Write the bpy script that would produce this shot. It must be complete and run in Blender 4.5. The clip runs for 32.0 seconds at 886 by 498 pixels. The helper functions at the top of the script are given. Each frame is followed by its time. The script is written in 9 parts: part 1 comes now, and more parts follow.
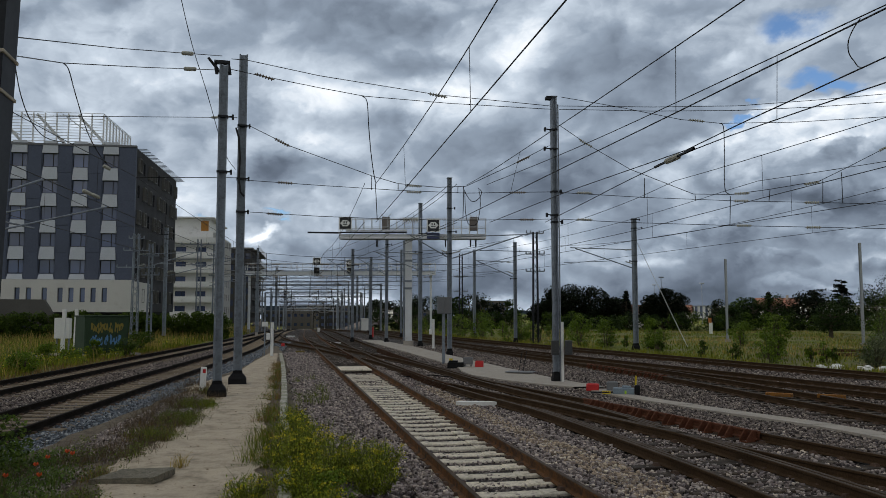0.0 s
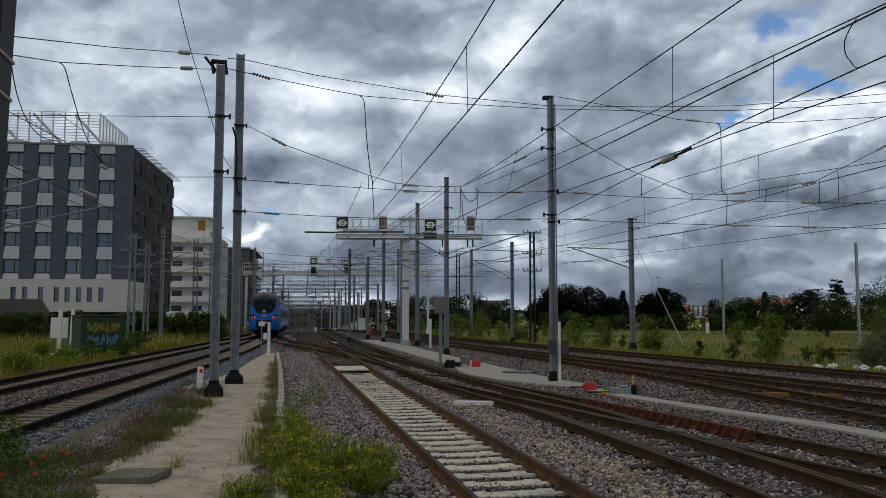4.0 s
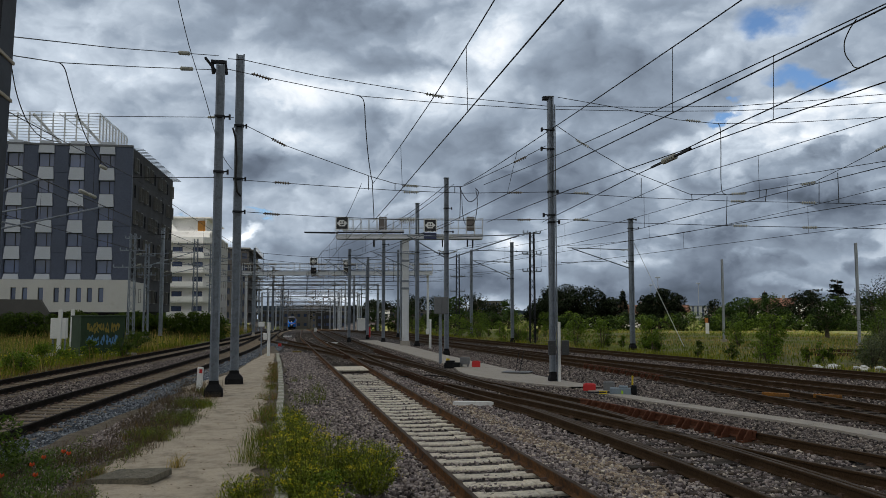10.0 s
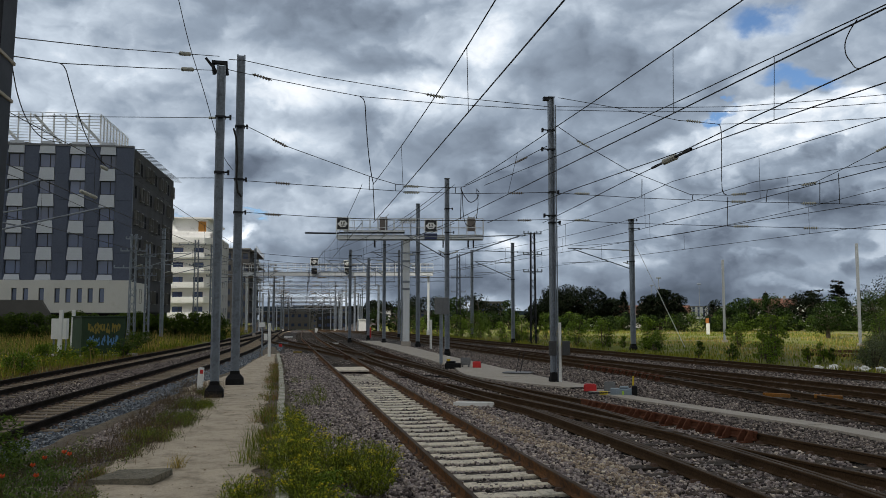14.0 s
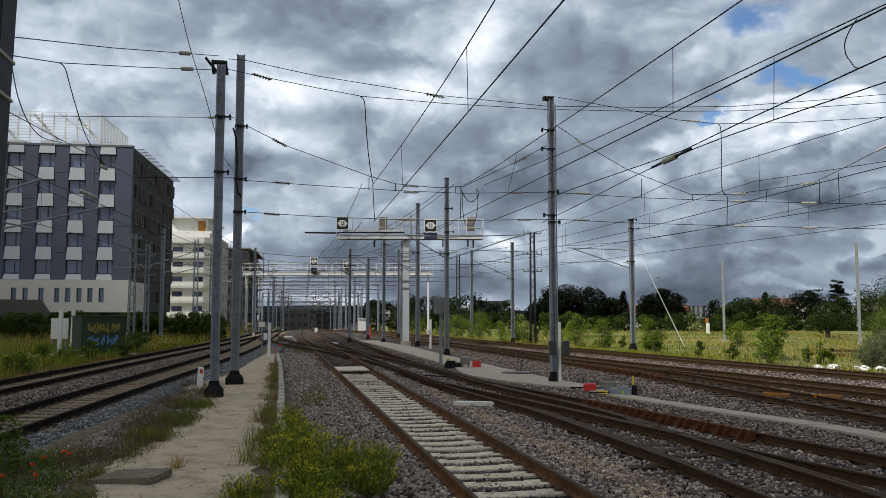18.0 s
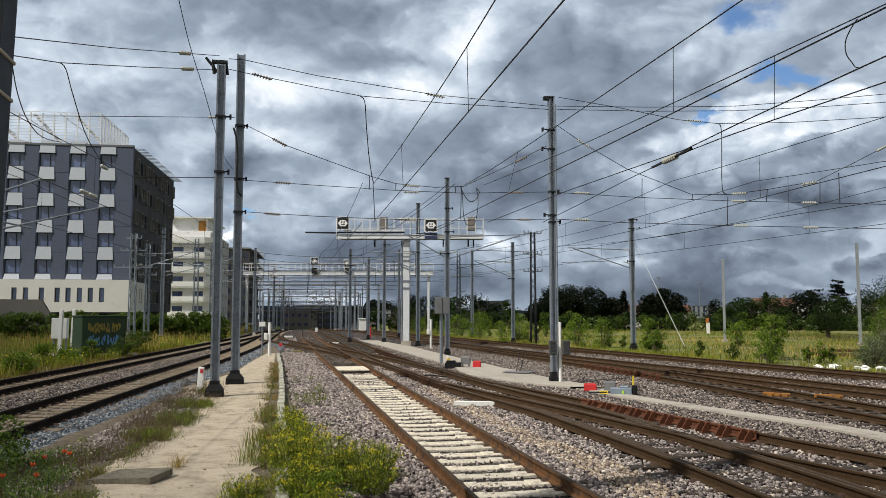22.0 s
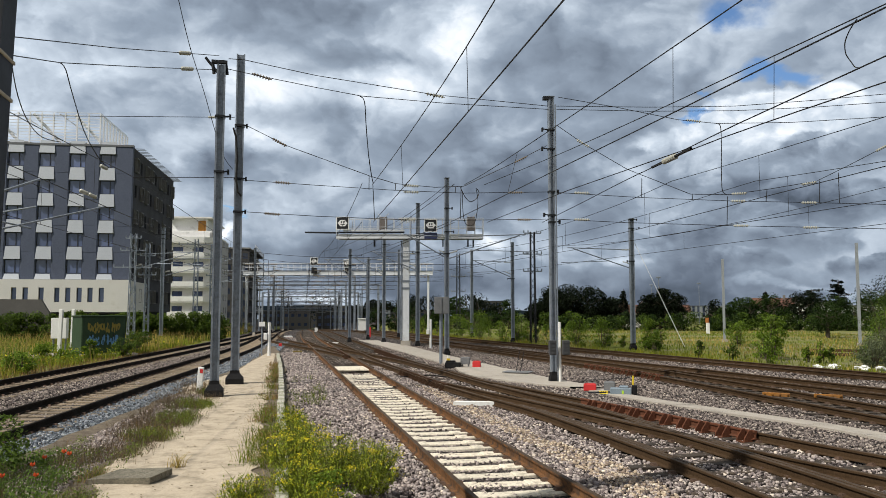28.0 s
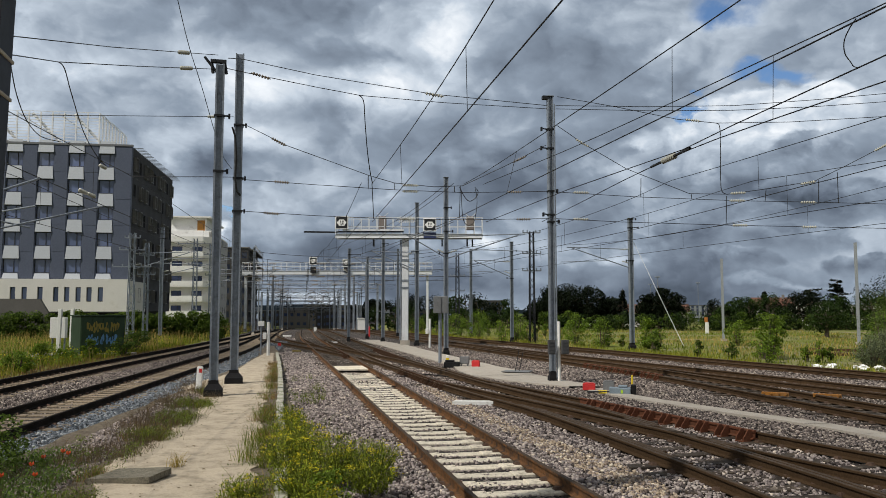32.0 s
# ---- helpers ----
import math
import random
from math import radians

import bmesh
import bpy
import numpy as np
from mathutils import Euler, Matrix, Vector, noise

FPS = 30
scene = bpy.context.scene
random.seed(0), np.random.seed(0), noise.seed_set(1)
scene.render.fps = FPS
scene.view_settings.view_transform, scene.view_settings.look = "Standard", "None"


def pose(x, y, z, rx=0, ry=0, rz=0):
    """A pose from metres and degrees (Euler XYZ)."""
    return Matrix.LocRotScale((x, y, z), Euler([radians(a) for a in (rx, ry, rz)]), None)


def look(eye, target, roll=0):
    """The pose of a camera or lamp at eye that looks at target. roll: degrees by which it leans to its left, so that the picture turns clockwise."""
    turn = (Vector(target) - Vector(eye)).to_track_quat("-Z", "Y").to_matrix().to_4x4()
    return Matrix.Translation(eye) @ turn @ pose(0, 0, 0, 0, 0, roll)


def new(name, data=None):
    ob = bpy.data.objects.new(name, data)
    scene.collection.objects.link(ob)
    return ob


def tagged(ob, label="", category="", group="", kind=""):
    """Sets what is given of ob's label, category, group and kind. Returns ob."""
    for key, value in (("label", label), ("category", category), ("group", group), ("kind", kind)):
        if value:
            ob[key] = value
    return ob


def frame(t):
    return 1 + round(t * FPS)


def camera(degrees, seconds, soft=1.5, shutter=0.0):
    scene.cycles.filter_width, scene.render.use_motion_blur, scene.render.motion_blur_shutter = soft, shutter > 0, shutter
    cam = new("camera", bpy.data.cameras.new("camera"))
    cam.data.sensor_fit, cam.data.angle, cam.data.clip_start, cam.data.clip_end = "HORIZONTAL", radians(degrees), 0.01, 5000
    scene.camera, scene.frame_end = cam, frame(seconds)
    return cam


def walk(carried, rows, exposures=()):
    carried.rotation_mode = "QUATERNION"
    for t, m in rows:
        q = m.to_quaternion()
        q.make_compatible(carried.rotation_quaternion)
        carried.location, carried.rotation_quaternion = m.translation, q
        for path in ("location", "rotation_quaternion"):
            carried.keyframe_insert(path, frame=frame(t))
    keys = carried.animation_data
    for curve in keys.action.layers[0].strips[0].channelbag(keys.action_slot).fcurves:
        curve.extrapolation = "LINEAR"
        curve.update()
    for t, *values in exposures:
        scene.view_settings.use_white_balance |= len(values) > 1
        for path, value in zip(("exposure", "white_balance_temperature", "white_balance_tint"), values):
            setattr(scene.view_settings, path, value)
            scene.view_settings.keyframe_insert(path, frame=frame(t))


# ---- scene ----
# the camera stands on a tripod and trembles by a few hundredths of a degree
cam = camera(57.48, 32.0, soft=0.5, shutter=0.03)
EYE_Z, TILT = 2.40, 4.558
SWAY = [(0, 4.5, 0), (0.5, 3.2, -0.4), (1, 1.8, -1.8), (1.5, 1.4, -2.8), (2, 0.1, -3), (2.5, 0, -2), (3, -0.4, -1.5), (3.5, -0.6, -1), (5.5, -1.4, 0), (7, -1.7, 0), (9, -1.9, 0), (10, -1, 0.1),
        (11, 0.5, 0.7), (12, 1, 1.1), (13, 0.6, 1.1), (14, 0.2, 1), (17, -0.5, 0.4), (20, 0.6, 0.3), (23, 0, 0), (25, -0.9, 0), (28, -0.1, 0), (30, -0.5, 0), (31, -1.4, -0.5), (32, -1.6, -0.9)]
STEP = math.degrees(1 / 1430.0)
walk(cam, [(t, pose(0, 0, EYE_Z, 90 + TILT + dy * STEP, 0, dx * STEP)) for t, dx, dy in SWAY], exposures=[(0, -0.05), (16, -0.03), (28, 0.03), (30, 0.02), (31, 0.0), (32, -0.16)])

# ---- world and sun ----
SUN_EL, SUN_AZ = radians(50), math.atan2(-0.57, -0.82)          # towards the sun, counted from +x
sun_dir = Vector((math.cos(SUN_EL) * math.cos(SUN_AZ), math.cos(SUN_EL) * math.sin(SUN_AZ), math.sin(SUN_EL)))
world = bpy.data.worlds.new("sky")
scene.world = world
world.use_nodes = True
wn = world.node_tree.nodes
sky = wn.new("ShaderNodeTexSky")
sky.sky_type, sky.sun_disc = "NISHITA", False
sky.dust_density, sky.ozone_density = 0.0, 7.0
sky.sun_elevation, sky.sun_rotation = SUN_EL, math.pi / 2 - SUN_AZ
wn["Background"].inputs["Strength"].default_value = 0.12
world.node_tree.links.new(sky.outputs["Color"], wn["Background"].inputs["Color"])
sun = new("sun", bpy.data.lights.new("sun", "SUN"))
sun.data.energy, sun.data.angle, sun.data.color = 5.0, radians(0.9), (1.0, 0.95, 0.86)
sun.matrix_world = look(sun_dir * 300, (0, 0, 0))

# ---- materials ----
MATS = {}


def nodes_of(name):
    m = bpy.data.materials.new(name)
    m.use_nodes = True
    nt = m.node_tree
    return m, nt, nt.nodes["Principled BSDF"]


def link(nt, a, b):
    nt.links.new(a, b)


def noise_node(nt, scale, detail=6.0, rough=0.6, vec=None):
    n = nt.nodes.new("ShaderNodeTexNoise")
    n.inputs["Scale"].default_value, n.inputs["Detail"].default_value, n.inputs["Roughness"].default_value = scale, detail, rough
    if vec is not None:
        link(nt, vec, n.inputs["Vector"])
    return n


def ramp_node(nt, fac, stops):
    r = nt.nodes.new("ShaderNodeValToRGB")
    e = r.color_ramp.elements
    while len(e) < len(stops):
        e.new(0.5)
    for k, (p, c) in enumerate(stops):
        e[k].position, e[k].color = p, (*c, 1) if len(c) == 3 else c
    link(nt, fac, r.inputs["Fac"])
    return r


def mix_color(nt, kind, fac, a, b):
    m = nt.nodes.new("ShaderNodeMix")
    m.data_type, m.blend_type = "RGBA", kind
    for value, socket in ((fac, m.inputs[0]), (a, m.inputs[6]), (b, m.inputs[7])):
        if isinstance(value, (int, float)):
            socket.default_value = value
        elif isinstance(value, tuple):
            socket.default_value = (*value, 1)
        else:
            link(nt, value, socket)
    return m.outputs[2]


def shade(c, k):
    return tuple(min(1.0, v * k) for v in c)


def surface(name, color, rough=0.6, metal=0.0, fine=30.0, coarse=1.5, vary=0.35, dirt=None, dirt_at=0.62, bump=0.3, depth=0.004, per_object=0.0, per_island=0.0, sheen=0.22):
    """A weathered surface: a fine grain, broad stains, fine relief; per_object and per_island tell alike pieces apart."""
    if name in MATS:
        return MATS[name]
    m, nt, p = nodes_of(name)
    pos = nt.nodes.new("ShaderNodeNewGeometry").outputs["Position"] if per_island >= 0 and fine < 0 else nt.nodes.new("ShaderNodeTexCoord").outputs["Object"]
    fine = abs(fine)
    a = noise_node(nt, fine, 5.0, 0.65, pos)
    b = noise_node(nt, coarse, 4.0, 0.6, pos)
    c = ramp_node(nt, a.outputs["Fac"], [(0.25, shade(color, 1 - vary)), (0.75, shade(color, 1 + vary))]).outputs["Color"]
    d = ramp_node(nt, b.outputs["Fac"], [(0.3, (1 - vary * 0.7,) * 3), (0.7, (1.0, 1.0, 1.0))]).outputs["Color"]
    c = mix_color(nt, "MULTIPLY", 1.0, c, d)
    if dirt:
        f = ramp_node(nt, noise_node(nt, coarse * 2.3, 7.0, 0.7, pos).outputs["Fac"], [(dirt_at - 0.1, (0, 0, 0)), (dirt_at + 0.1, (1, 1, 1))]).outputs["Color"]
        c = mix_color(nt, "MIX", f, c, dirt)
    for amount, node, socket in ((per_object, "ShaderNodeObjectInfo", "Random"), (per_island, "ShaderNodeNewGeometry", "Random Per Island")):
        if amount > 0:
            r = ramp_node(nt, nt.nodes.new(node).outputs[socket], [(0, (1 - amount,) * 3), (0.5, (1, 1, 1)), (1, (1 + amount, 1 + amount * 0.9, 1 + amount * 0.75))])
            c = mix_color(nt, "MULTIPLY", 1.0, c, r.outputs["Color"])
    link(nt, c, p.inputs["Base Color"])
    rr = ramp_node(nt, b.outputs["Fac"], [(0.2, (min(1, rough * 1.15),) * 3), (0.8, (rough * 0.85,) * 3)])
    link(nt, rr.outputs["Color"], p.inputs["Roughness"])
    p.inputs["Metallic"].default_value = metal
    p.inputs["Specular IOR Level"].default_value = sheen
    if bump:
        n = nt.nodes.new("ShaderNodeBump")
        n.inputs["Strength"].default_value, n.inputs["Distance"].default_value = bump, depth
        link(nt, a.outputs["Fac"], n.inputs["Height"])
        link(nt, n.outputs["Normal"], p.inputs["Normal"])
    MATS[name] = m
    return m


def foliage(name, color, vary=0.5, flower=None):
    if name in MATS:
        return MATS[name]
    m, nt, p = nodes_of(name)
    g = nt.nodes.new("ShaderNodeNewGeometry")
    r = ramp_node(nt, g.outputs["Random Per Island"], [(0, shade(color, 1 - vary)), (0.6, color), (1, (color[0] * (1 + vary * 1.3), color[1] * (1 + vary), color[2] * (1 + vary * 0.4)))])
    n = noise_node(nt, 0.5, 3.0, 0.6, g.outputs["Position"])
    c = mix_color(nt, "MULTIPLY", 1.0, r.outputs["Color"], ramp_node(nt, n.outputs["Fac"], [(0.3, (0.72, 0.75, 0.7)), (0.7, (1.15, 1.1, 1.0))]).outputs["Color"])
    link(nt, c, p.inputs["Base Color"])
    p.inputs["Roughness"].default_value = 0.6
    p.inputs["Specular IOR Level"].default_value = 0.1
    p.inputs["Subsurface Weight"].default_value = 0.0
    t = nt.nodes.new("ShaderNodeBsdfTranslucent")
    link(nt, c, t.inputs["Color"])
    mix = nt.nodes.new("ShaderNodeMixShader")
    mix.inputs[0].default_value = 0.3
    link(nt, p.outputs[0], mix.inputs[1])
    link(nt, t.outputs[0], mix.inputs[2])
    link(nt, mix.outputs[0], nt.nodes["Material Output"].inputs["Surface"])
    MATS[name] = m
    return m


def plain(name, color, rough=0.5, metal=0.0, glow=0.0):
    if name in MATS:
        return MATS[name]
    m, nt, p = nodes_of(name)
    n = noise_node(nt, 9.0, 5.0, 0.6, nt.nodes.new("ShaderNodeTexCoord").outputs["Object"])
    c = ramp_node(nt, n.outputs["Fac"], [(0.3, shade(color, 0.88)), (0.7, shade(color, 1.06))])
    link(nt, c.outputs["Color"], p.inputs["Base Color"])
    p.inputs["Roughness"].default_value, p.inputs["Metallic"].default_value = rough, metal
    p.inputs["Specular IOR Level"].default_value = 0.2 if rough > 0.4 else 0.5
    if glow:
        p.inputs["Emission Color"].default_value = (*color, 1)
        p.inputs["Emission Strength"].default_value = glow
    MATS[name] = m
    return m


def glass(name, color, rough=0.04):
    """Dark window glass that mirrors the sky, some of it put into the base colour."""
    if name in MATS:
        return MATS[name]
    m, nt, p = nodes_of(name)
    r = ramp_node(nt, nt.nodes.new("ShaderNodeObjectInfo").outputs["Random"], [(0, shade(color, 0.6)), (1, shade(color, 1.5))])
    link(nt, r.outputs["Color"], p.inputs["Base Color"])
    p.inputs["Roughness"].default_value, p.inputs["Specular IOR Level"].default_value = rough, 0.8
    n = nt.nodes.new("ShaderNodeBump")
    n.inputs["Strength"].default_value, n.inputs["Distance"].default_value = 0.05, 0.02
    link(nt, noise_node(nt, 0.9, 2.0, 0.5, nt.nodes.new("ShaderNodeTexCoord").outputs["Object"]).outputs["Fac"], n.inputs["Height"])
    link(nt, n.outputs["Normal"], p.inputs["Normal"])
    MATS[name] = m
    return m


# ---- mesh helpers ----
def part(name, bm, material, parent=None, label="", m=None, smooth=False):
    me = bpy.data.meshes.new(name)
    bm.to_mesh(me)
    bm.free()
    me.materials.append(material)
    if smooth:
        me.polygons.foreach_set("use_smooth", [True] * len(me.polygons))
    ob = new(name, me)
    if parent:
        ob.parent = parent
    if m is not None:
        ob.matrix_basis = m
    if label:
        ob["label"] = label
    return ob


def raw(name, verts, faces, material, parent=None, label=""):
    me = bpy.data.meshes.new(name)
    me.from_pydata(verts, [], faces)
    me.materials.append(material)
    ob = new(name, me)
    if parent:
        ob.parent = parent
    if label:
        ob["label"] = label
    return ob


def share(name, me, m, parent=None):
    ob = new(name, me)
    ob.parent = parent
    ob.matrix_basis = m
    return ob


def thing(name, label, category, group="", m=None, kind=""):
    ob = new(name)
    ob.empty_display_size = 0.2
    if m is not None:
        ob.matrix_basis = m
    return tagged(ob, label, category, group, kind)


def box(bm, x0, x1, y0, y1, z0, z1, m=None, bevel=0.0):
    vs = [bm.verts.new((x, y, z)) for z in (z0, z1) for x, y in ((x0, y0), (x1, y0), (x1, y1), (x0, y1))]
    fs = [bm.faces.new([vs[i] for i in f]) for f in ((3, 2, 1, 0), (4, 5, 6, 7), (0, 1, 5, 4), (1, 2, 6, 5), (2, 3, 7, 6), (3, 0, 4, 7))]
    if bevel:
        r = bmesh.ops.bevel(bm, geom=list({e for f in fs for e in f.edges}), offset=bevel, segments=1, affect="EDGES")
        vs = list({v for f in r["faces"] for v in f.verts} | {v for v in vs if v.is_valid})
    if m is not None:
        for v in vs:
            v.co = m @ v.co
    return vs


def bar(bm, a, b, r, sides=6, r2=None, cap=True):
    """A round bar from a to b."""
    a, b = Vector(a), Vector(b)
    q = (b - a).to_track_quat("Z", "Y")
    rings = []
    for p, rad in ((a, r), (b, r if r2 is None else r2)):
        rings.append([bm.verts.new(p + q @ Vector((rad * math.cos(2 * math.pi * k / sides), rad * math.sin(2 * math.pi * k / sides), 0))) for k in range(sides)])
    for k in range(sides):
        bm.faces.new((rings[0][k], rings[0][(k + 1) % sides], rings[1][(k + 1) % sides], rings[1][k]))
    if cap:
        bm.faces.new(rings[0][::-1])
        bm.faces.new(rings[1])


def beam(bm, a, b, w, h):
    """A square bar from a to b, w wide and h high."""
    a, b = Vector(a), Vector(b)
    q = (b - a).to_track_quat("Y", "Z")
    box(bm, -w / 2, w / 2, 0, (b - a).length, -h / 2, h / 2, Matrix.Translation(a) @ q.to_matrix().to_4x4())


def tube(bm, pts, r, sides=5):
    pts = [Vector(p) for p in pts]
    rings = []
    for k, p in enumerate(pts):
        d = pts[min(k + 1, len(pts) - 1)] - pts[max(k - 1, 0)]
        q = d.to_track_quat("Y", "Z")
        rings.append([bm.verts.new(p + q @ Vector((r * math.cos(2 * math.pi * j / sides), 0, r * math.sin(2 * math.pi * j / sides)))) for j in range(sides)])
    for r0, r1 in zip(rings, rings[1:]):
        for j in range(sides):
            bm.faces.new((r0[j], r1[j], r1[(j + 1) % sides], r0[(j + 1) % sides]))


def lathe(bm, profile, sides=10, m=None):
    rings = [[bm.verts.new((r * math.cos(2 * math.pi * k / sides), r * math.sin(2 * math.pi * k / sides), z)) for k in range(sides)] for r, z in profile]
    for a, b in zip(rings, rings[1:]):
        for k in range(sides):
            bm.faces.new((a[k], a[(k + 1) % sides], b[(k + 1) % sides], b[k]))
    bm.faces.new(rings[0][::-1])
    bm.faces.new(rings[-1])
    if m is not None:
        for ring in rings:
            for v in ring:
                v.co = m @ v.co


def prism(bm, outline, z0, z1, m=None):
    """A flat outline (x, y) raised from z0 to z1."""
    lo = [bm.verts.new((x, y, z0)) for x, y in outline]
    hi = [bm.verts.new((x, y, z1)) for x, y in outline]
    n = len(outline)
    bm.faces.new(lo[::-1])
    bm.faces.new(hi)
    for k in range(n):
        bm.faces.new((lo[k], lo[(k + 1) % n], hi[(k + 1) % n], hi[k]))
    if m is not None:
        for v in lo + hi:
            v.co = m @ v.co


def hang(a, b, sag, n=10):
    """Points of a wire from a to b that sags."""
    a, b = Vector(a), Vector(b)
    return [a.lerp(b, k / n) - Vector((0, 0, 4 * sag * (k / n) * (1 - k / n))) for k in range(n + 1)]


class Path:
    """A smooth line over the ground through (y, x) points: x(y), heading and offsets."""

    def __init__(self, pts):
        self.y = np.array([p[0] for p in pts], float)
        self.x = np.array([p[1] for p in pts], float)
        h = np.diff(self.y)
        s = np.diff(self.x) / h
        d = np.zeros(len(self.y))
        d[1:-1] = (s[:-1] * h[1:] + s[1:] * h[:-1]) / (h[1:] + h[:-1])
        d[0], d[-1] = s[0], s[-1]
        self.d = d

    def at(self, y):
        k = int(np.clip(np.searchsorted(self.y, y) - 1, 0, len(self.y) - 2))
        h = self.y[k + 1] - self.y[k]
        if y < self.y[0] or y > self.y[-1]:
            e = 0 if y < self.y[0] else -1
            return float(self.x[e] + self.d[e] * (y - self.y[e])), float(self.d[e])
        t = (y - self.y[k]) / h
        a, b, da, db = self.x[k], self.x[k + 1], self.d[k] * h, self.d[k + 1] * h
        x = (2 * t ** 3 - 3 * t ** 2 + 1) * a + (t ** 3 - 2 * t ** 2 + t) * da + (3 * t ** 2 - 2 * t ** 3) * b + (t ** 3 - t ** 2) * db
        dx = ((6 * t ** 2 - 6 * t) * a + (3 * t ** 2 - 4 * t + 1) * da + (6 * t - 6 * t ** 2) * b + (3 * t ** 2 - 2 * t) * db) / h
        return float(x), float(dx)

    def side(self, y, off, z=0.0):
        """The point off metres to the right of the line at y."""
        x, d = self.at(y)
        n = math.hypot(1, d)
        return Vector((x + off / n, y - off * d / n, z))

    def run(self, y0, y1, step):
        """Stations y at even steps of length along the line."""
        out, y = [], y0
        while y < y1:
            out.append(y)
            y += step / math.hypot(1, self.at(y)[1])
        return out

    def heading(self, y):
        return -math.degrees(math.atan(self.at(y)[1]))

# ---- sky: a drifting cloud layer with a few rifts ----
DOME = 2.3
def cloud_material():
    m, nt, p = nodes_of("cloud_layer")
    nt.nodes.remove(p)
    place = nt.nodes.new("ShaderNodeTexCoord").outputs["Object"]

    def vmath(op, a, b=None, out=0):
        n = nt.nodes.new("ShaderNodeVectorMath")
        n.operation = op
        for v, s in ((a, n.inputs[0]), (b, n.inputs[1])):
            if v is None:
                continue
            if isinstance(v, tuple):
                s.default_value = v
            else:
                link(nt, v, s)
        return n.outputs[out]

    def fmath(op, a, b=None, clamp=False):
        n = nt.nodes.new("ShaderNodeMath")
        n.operation, n.use_clamp = op, clamp
        for v, s in ((a, n.inputs[0]), (b, n.inputs[1])):
            if v is None:
                continue
            if isinstance(v, (int, float)):
                s.default_value = v
            else:
                link(nt, v, s)
        return n.outputs[0]

    def span(v, a, b, c, d, kind="SMOOTHSTEP"):
        n = nt.nodes.new("ShaderNodeMapRange")
        n.interpolation_type = kind
        for k, x in zip((1, 2, 3, 4), (a, b, c, d)):
            n.inputs[k].default_value = x
        link(nt, v, n.inputs[0])
        return n.outputs[0]

    obj = vmath("MULTIPLY", place, (1 / DOME,) * 3)
    sep = nt.nodes.new("ShaderNodeSeparateXYZ")
    link(nt, obj, sep.inputs[0])
    depth = fmath("MAXIMUM", sep.outputs[1], 150.0)
    across, up = fmath("DIVIDE", sep.outputs[0], depth), fmath("DIVIDE", sep.outputs[2], depth)
    unit = vmath("MULTIPLY", vmath("NORMALIZE", obj), (1.0, 1.0, 1.5))
    masses = noise_node(nt, 2.6, 4.0, 0.5, unit)
    fine = noise_node(nt, 9.0, 7.0, 0.55, unit)
    curl = vmath("MULTIPLY", vmath("SUBTRACT", fine.outputs["Color"], (0.5, 0.5, 0.5)), (0.11, 0.11, 0.09))

    def heads(at, scale):
        """Rounded cloud heads: bright cells with creases between them."""
        v = nt.nodes.new("ShaderNodeTexVoronoi")
        v.inputs["Scale"].default_value, v.inputs["Detail"].default_value = scale, 3.0
        v.inputs["Roughness"].default_value, v.inputs["Lacunarity"].default_value = 0.5, 2.2
        v.normalize = True
        link(nt, at, v.inputs["Vector"])
        return fmath("SUBTRACT", 0.5, v.outputs["Distance"])

    swirled = vmath("ADD", unit, curl)
    puffs = heads(swirled, 5.0)
    # light comes down from above and the left: the same heads a little further that way
    lifted = heads(vmath("ADD", swirled, (-0.022, 0.0, 0.042)), 5.0)
    tufts_of = heads(swirled, 15.0)
    tufts_up = heads(vmath("ADD", swirled, (-0.008, 0.0, 0.014)), 15.0)
    flat = nt.nodes.new("ShaderNodeCombineXYZ")
    link(nt, across, flat.inputs[0])
    link(nt, up, flat.inputs[1])
    lump = vmath("MULTIPLY", vmath("SUBTRACT", masses.outputs["Color"], (0.5, 0.5, 0.5)), (0.10, 0.07, 0.0))
    edge = nt.nodes.new("ShaderNodeCombineXYZ")
    link(nt, fmath("MULTIPLY", puffs, 0.05), edge.inputs[0])
    link(nt, fmath("MULTIPLY", puffs, 0.09), edge.inputs[1])
    fray = vmath("MULTIPLY", vmath("SUBTRACT", fine.outputs["Color"], (0.5, 0.5, 0.5)), (0.10, 0.07, 0.0))
    plane = vmath("ADD", vmath("ADD", vmath("ADD", flat.outputs[0], lump), edge.outputs[0]), fray)
    # cloud masses: where they lie across and up, their width and height, and how much lighter or darker they are
    value = fmath("MULTIPLY_ADD", masses.outputs["Fac"], 0.22)
    value.node.inputs[2].default_value = 0.345
    for cx, cy, w, h, gain in CLOUDS:
        d = vmath("LENGTH", vmath("MULTIPLY", vmath("SUBTRACT", plane, (cx, cy, 0.0)), (1 / w, 1 / h, 0.0)), out=1)
        value = fmath("ADD", value, span(d, 0.15, 1.0, 1.3 * gain, 0.0))
    value = fmath("ADD", value, fmath("MULTIPLY", fmath("SUBTRACT", fine.outputs["Fac"], 0.5), 0.36))
    value = fmath("ADD", value, fmath("MULTIPLY", puffs, 0.26))
    value = fmath("ADD", value, fmath("MULTIPLY", fmath("SUBTRACT", puffs, lifted), 1.1))
    relief = fmath("MULTIPLY", fmath("SUBTRACT", tufts_of, tufts_up), span(value, 0.35, 0.75, 0.18, 0.55))
    value = fmath("ADD", value, relief)
    # cumulus heads with crisp tops that fade downwards
    ripple = vmath("MULTIPLY", vmath("SUBTRACT", fine.outputs["Color"], (0.5, 0.5, 0.5)), (0.075, 0.065, 0.0))
